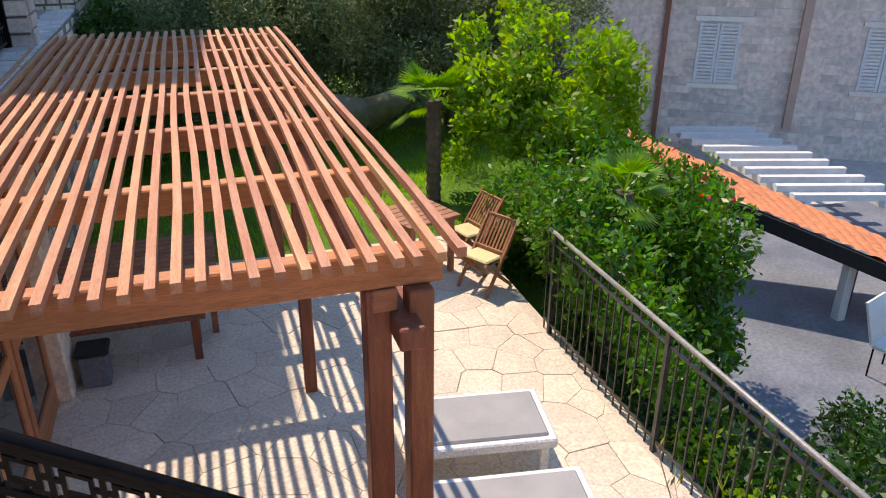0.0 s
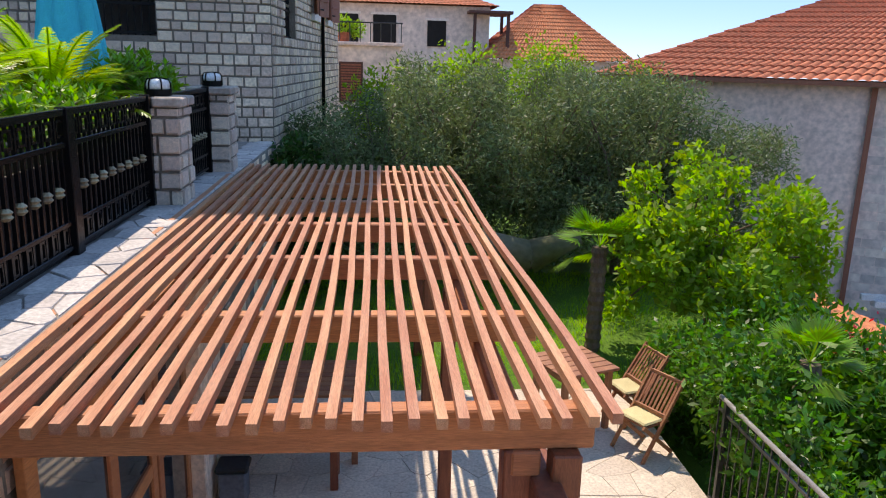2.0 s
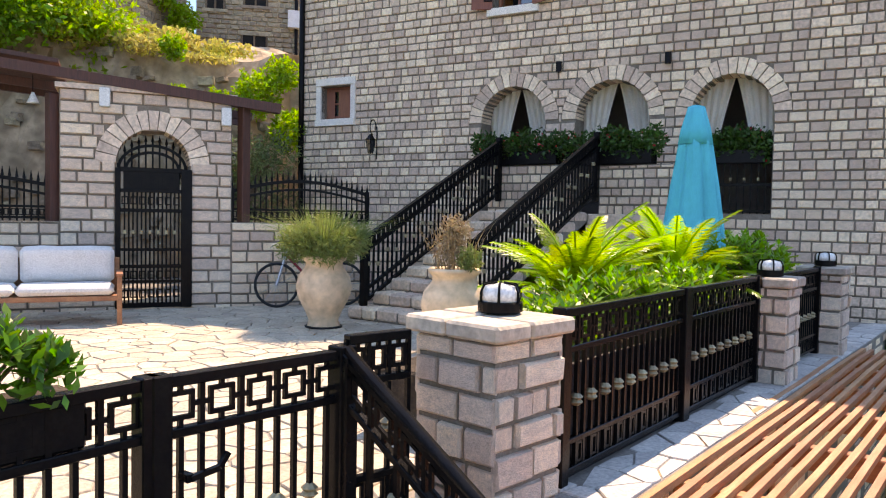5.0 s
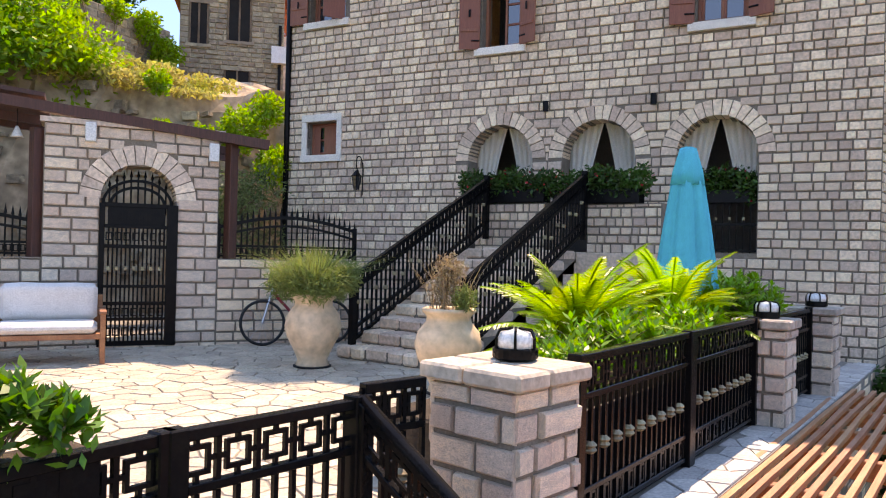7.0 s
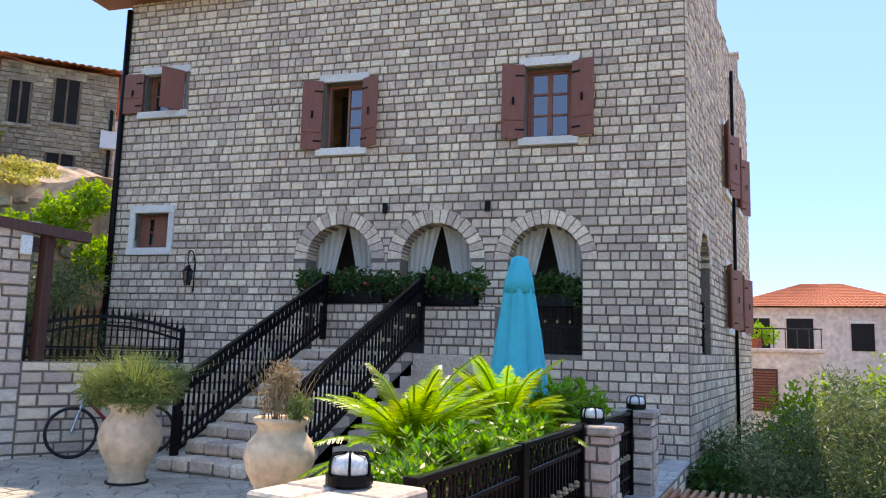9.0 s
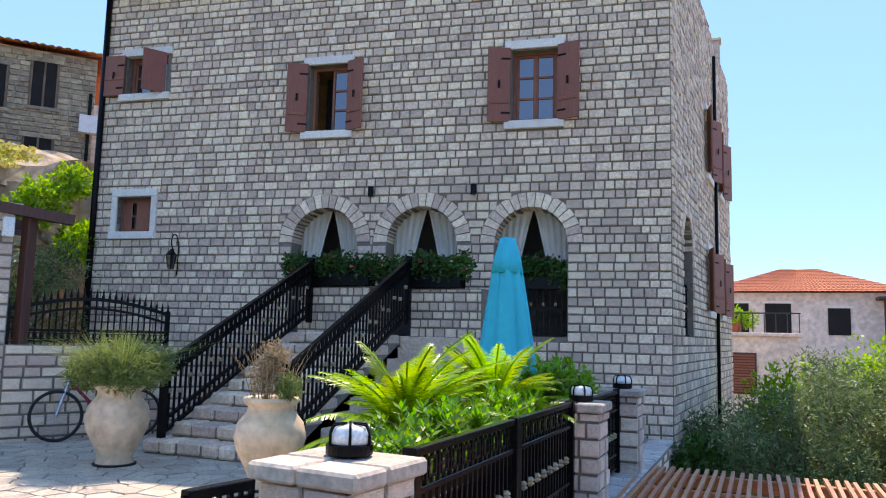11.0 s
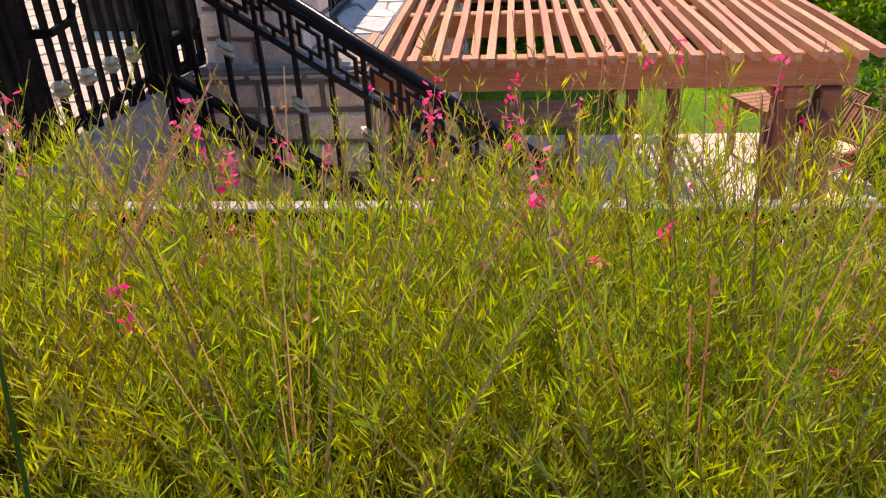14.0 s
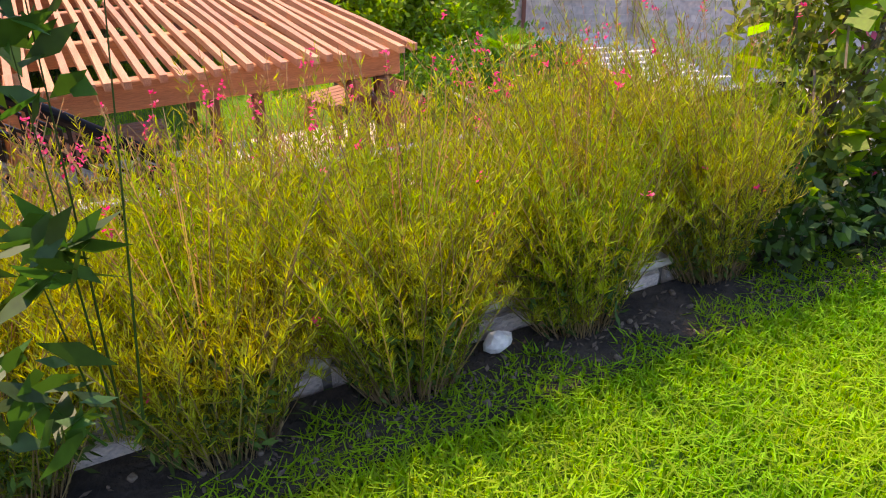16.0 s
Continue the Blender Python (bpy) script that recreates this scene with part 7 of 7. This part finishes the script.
def old_house():
    t = empty("old_house", Matrix.Translation((-22.0, 16.0, 0)), "weathered rubble-stone house with dark empty windows", "house")
    inv = t.matrix_world.inverted()
    ud = Vector((0.65, 0.76, 0)).normalized(); nd = Vector((ud.y, -ud.x, 0))
    o = Vector((-23.7, 12.4, 0))
    def slab(name, u0, u1, d0, d1, z0, z1, m, par=t):
        bm = bmesh.new(); box(bm, u0, d0, z0, u1, d1, z1)
        bmesh.ops.transform(bm, matrix=inv @ Matrix.Translation(o) @ Matrix((ud, nd, Vector((0, 0, 1)))).transposed().to_4x4(), verts=bm.verts)
        return part(name, bm, m, par)
    front = slab("wall", 4.6, 7.9, -6, 0, -2, 9.95, RUBBLE)
    OPEN = ((4.88, 5.5, 8.0, 9.33), (6.07, 6.85, 8.18, 9.6), (6.0, 6.85, 6.3, 7.22))
    rows, _ = courses(7.9, 5.2, 9.9, 0.17, (0.14, 0.38), lambda z: [(0, 4.6)] + [(a, b) for a, b, c, d in OPEN if c - 0.06 < z < d + 0.06], 61, 0.035)
    OLD_HOUSE.append((front, o, ud, nd, rows))
    slab("annex_wall", 7.9, 9.4, -5, -0.8, -2, 8.7, RENDER_WALL)
    for u, v, z, y in OPEN:
        # black block in place of the shaded inside of the old house
        w = slab("window", u, v, -0.2, 0.02, z, y, ROOM_SHADE)
        m = (u + v) / 2
        slab("frame", m - 0.03, m + 0.03, 0.021, 0.05, z, y, BARK, w); slab("frame", u, u + 0.06, 0.021, 0.05, z, y, BARK, w); slab("frame", v - 0.06, v, 0.021, 0.05, z, y, BARK, w)
        slab("lintel", u - 0.1, v + 0.1, 0, 0.06, y, y + 0.13, RUBBLE, w); slab("sill", u - 0.08, v + 0.08, 0, 0.1, z - 0.1, z, RUBBLE, w)
    slab("air_unit", 7.5, 8.1, 0.02, 0.35, 7.5, 8.05, WHITE_PAINT)
    slab("downpipe", 7.72, 7.82, 0.02, 0.12, 0, 8.8, IRON)
    P = [o + ud * a + nd * b for a, b in ((4.2, 0.5), (8.3, 0.5), (8.3, -6.4), (4.2, -6.4))]
    hip_roof_at(t, inv, P, 9.95, [o + ud * 5.6 - nd * 3, o + ud * 6.8 - nd * 3], 0.9)


old_house()


def hill_terrace():
    vs, fs = [], []
    n, m = 40, 14
    for j in range(m + 1):
        for i in range(n + 1):
            f, g = i / n, j / m
            x, y = -18.5 + 6.6 * f, 2.0 + 12.2 * f
            h = 5.9 - 1.15 * f + 0.5 * noise.noise(Vector((f * 6, 0, 0)))
            d = g * 6 if g > 0.5 else g * 1.5
            z = min(1, g * 2.2) * h + max(0, g - 0.45) * 2.5
            q = Vector((x - d * 0.85, y + d * 0.5, z))
            vs.append(q + Vector((0, 0, 0.25)) * noise.noise(q * 0.9) + Vector((0.2, -0.3, 0)) * noise.noise(q * 1.7))
    for j in range(m):
        for i in range(n):
            k = j * (n + 1) + i
            fs.append((k, k + 1, k + n + 2, k + n + 1))
    r = random.Random(33)
    hill = raw("hill_terrace", vs, fs, HILL_ROCK, smooth=False)
    for k in range(260):
        i, j = r.randrange(6, n), r.randrange(2, 7)
        p = vs[j * (n + 1) + i].lerp(vs[(j - 1) * (n + 1) + i - 1], r.random())
        ob = link("rubble_stone", r.choice(RUBBLE_STONES), None, hill)
        w = r.uniform(0.12, 0.38)
        ob.matrix_basis = Matrix.Translation(p) @ Matrix.Rotation(0.5 + r.uniform(-0.3, 0.3), 4, "Z") @ Matrix.Rotation(r.uniform(-0.2, 0.2), 4, "Y") @ Matrix.Diagonal((w, -0.16, w * r.uniform(0.4, 0.7), 1))
    tagged(hill, "crumbling rubble terrace wall on the hillside", "hillside", kind="structure")


hill_terrace()
shrub("hill_shrubs", [(-14.0 - 0.62 * k, 11.6 - 1.15 * k, 4.85 + 0.16 * k) for k in range(7)], np.array([(0.75, 0.75, 0.10 + 0.13 * (k % 3)) for k in range(7)]), 6000, 0.13, DRY_GRASS, "dry yellow grass and scrub along the hillside terrace", 95, stem=False)
shrub("hill_shrubs", [(-12.1, 11.6, 3.9), (-12.5, 10.9, 3.6), (-11.9, 12.4, 3.2), (-12.9, 10.2, 3.7), (-12.0, 12.2, 4.4), (-13.6, 10.6, 4.9), (-14.6, 9.4, 5.3)], [0.5, 0.35, 0.5, 0.3, 0.4, 0.3, 0.35], 7000, 0.11, LIME_LEAF, "bright green creeper below the hillside", 96, stem=False)
tree("olive_tree", (-11.6, 10.9, 0.2), 3.0, 0.9, 14, 7000, 0.09, OLIVE, "olive tree behind the garden wall", 97, 0.5, 0.08, 0.3, 0.42)
tree("hill_tree", (-15.9, 8.9, 3.4), 3.6, 1.5, 18, 13000, 0.14, LIME_LEAF, "bright green tree on the hillside", 99, 0.4, 0.1, 0.45, 0.7)
block_wall("wall_ruin", (-19.2, 10.4), (-20.5, 15.4), 4.0, 8.2, 0.5, "ruined rubble-stone wall on the hillside", (-18, 13, 8), meshes=RUBBLE_STONES, mortar=RUBBLE, limit=80, seed=64, course=0.2, length=(0.16, 0.45))
shrub("wall_creeper", [(-19.3, 11.0, 8.2), (-19.6, 12.0, 8.3), (-19.9, 13.2, 8.2), (-20.0, 14.3, 8.0), (-19.9, 14.9, 7.3), (-19.8, 14.8, 6.6), (-19.2, 11.6, 7.4)], [0.55, 0.35, 0.4, 0.5, 0.5, 0.5, 0.4], 6000, 0.15, LIME_LEAF, "green creeper hanging over the ruined wall", 71)
shrub("hill_shrubs", [(-16.0 - 0.6 * k, 13.2 - 1.1 * k, 5.55 + 0.16 * k) for k in range(6)], np.array([(1.3, 1.0, 0.12 + 0.1 * (k % 2)) for k in range(6)]), 8000, 0.15, DRY_GRASS, "dry yellow grass and scrub on the hill", 72, stem=False)
tree("cypress_tree", (-22.0, 14.2, 6.5), 4.6, 1.3, 16, 9000, 0.16, DARK_LEAF, "dark green tree above the ruined wall", 73, 0.45, 0.12, 0.4, 0.7)
tree("hill_tree", (-15.2, 6.6, 3.9), 3.6, 1.6, 18, 14000, 0.15, MID_LEAF, "broad-leaved tree on the hillside", 98, 0.4, 0.12, 0.5, 0.7)

# ---- pieces ----
front_rows, _ = courses(H_LEN, -0.4, H_TOP, 0.150, (0.14, 0.28), front_stone_free, 15, 0.026)
bpy.context.view_layer.update()
lay_stones(wall_front, HC, HU, HN, front_rows, (-3.0, 12.0, 2.5), WALL_STONES, 300, 0.028, 15)
for c, h, s, f in ARCHES:
    voussoirs(wall_front, HC, HU, HN, c, h, 0.25, s, 17, 0.40, STONE)
lay_stones(wall_side, HC, SU, SN, side_rows, (-0.6, 14.0, 1.5), WALL_STONES, 200, 0.028, 16)
voussoirs(wall_side, HC, SU, SN, 1.75, 0.62, 0.22, 3.2, 15, 0.40, STONE)
for w, a, ud, nd, rows in OLD_HOUSE:
    lay_stones(w, a, ud, nd, rows, (-18, 16, 8), RUBBLE_STONES, 120, 0.05, 62)
for w, a, ud, nd, rows, near, meshes, limit, seed in FACES:
    lay_stones(w, a, ud, nd, rows, near, meshes, limit, 0.026, seed)
paving(patio, -10.5, -1.56, 1.7, 13.4, 0.0, 0.27, PAVING, (-2.5, 4.0), 5, lambda x, y: not (-2.5 < x < -1.06 and 5.1 < y < 10.6), 300, 0.016)
paving(walk_slab, -1.0, -0.63, 4.9, 13.85, 0.0, 0.27, GREY_PAVING, (-0.8, 5.0), 6)
paving(terrace, -0.62, 3.82, 1.75, 9.88, -2.45, 0.36, TERRACE_STONE, (2, 5), 7, gap=0.003, edge=0.985)

paving(strip, -1.48, 3.9, 1.64, 2.28, -0.30, 0.30, PAVING, (0, 2), 8)
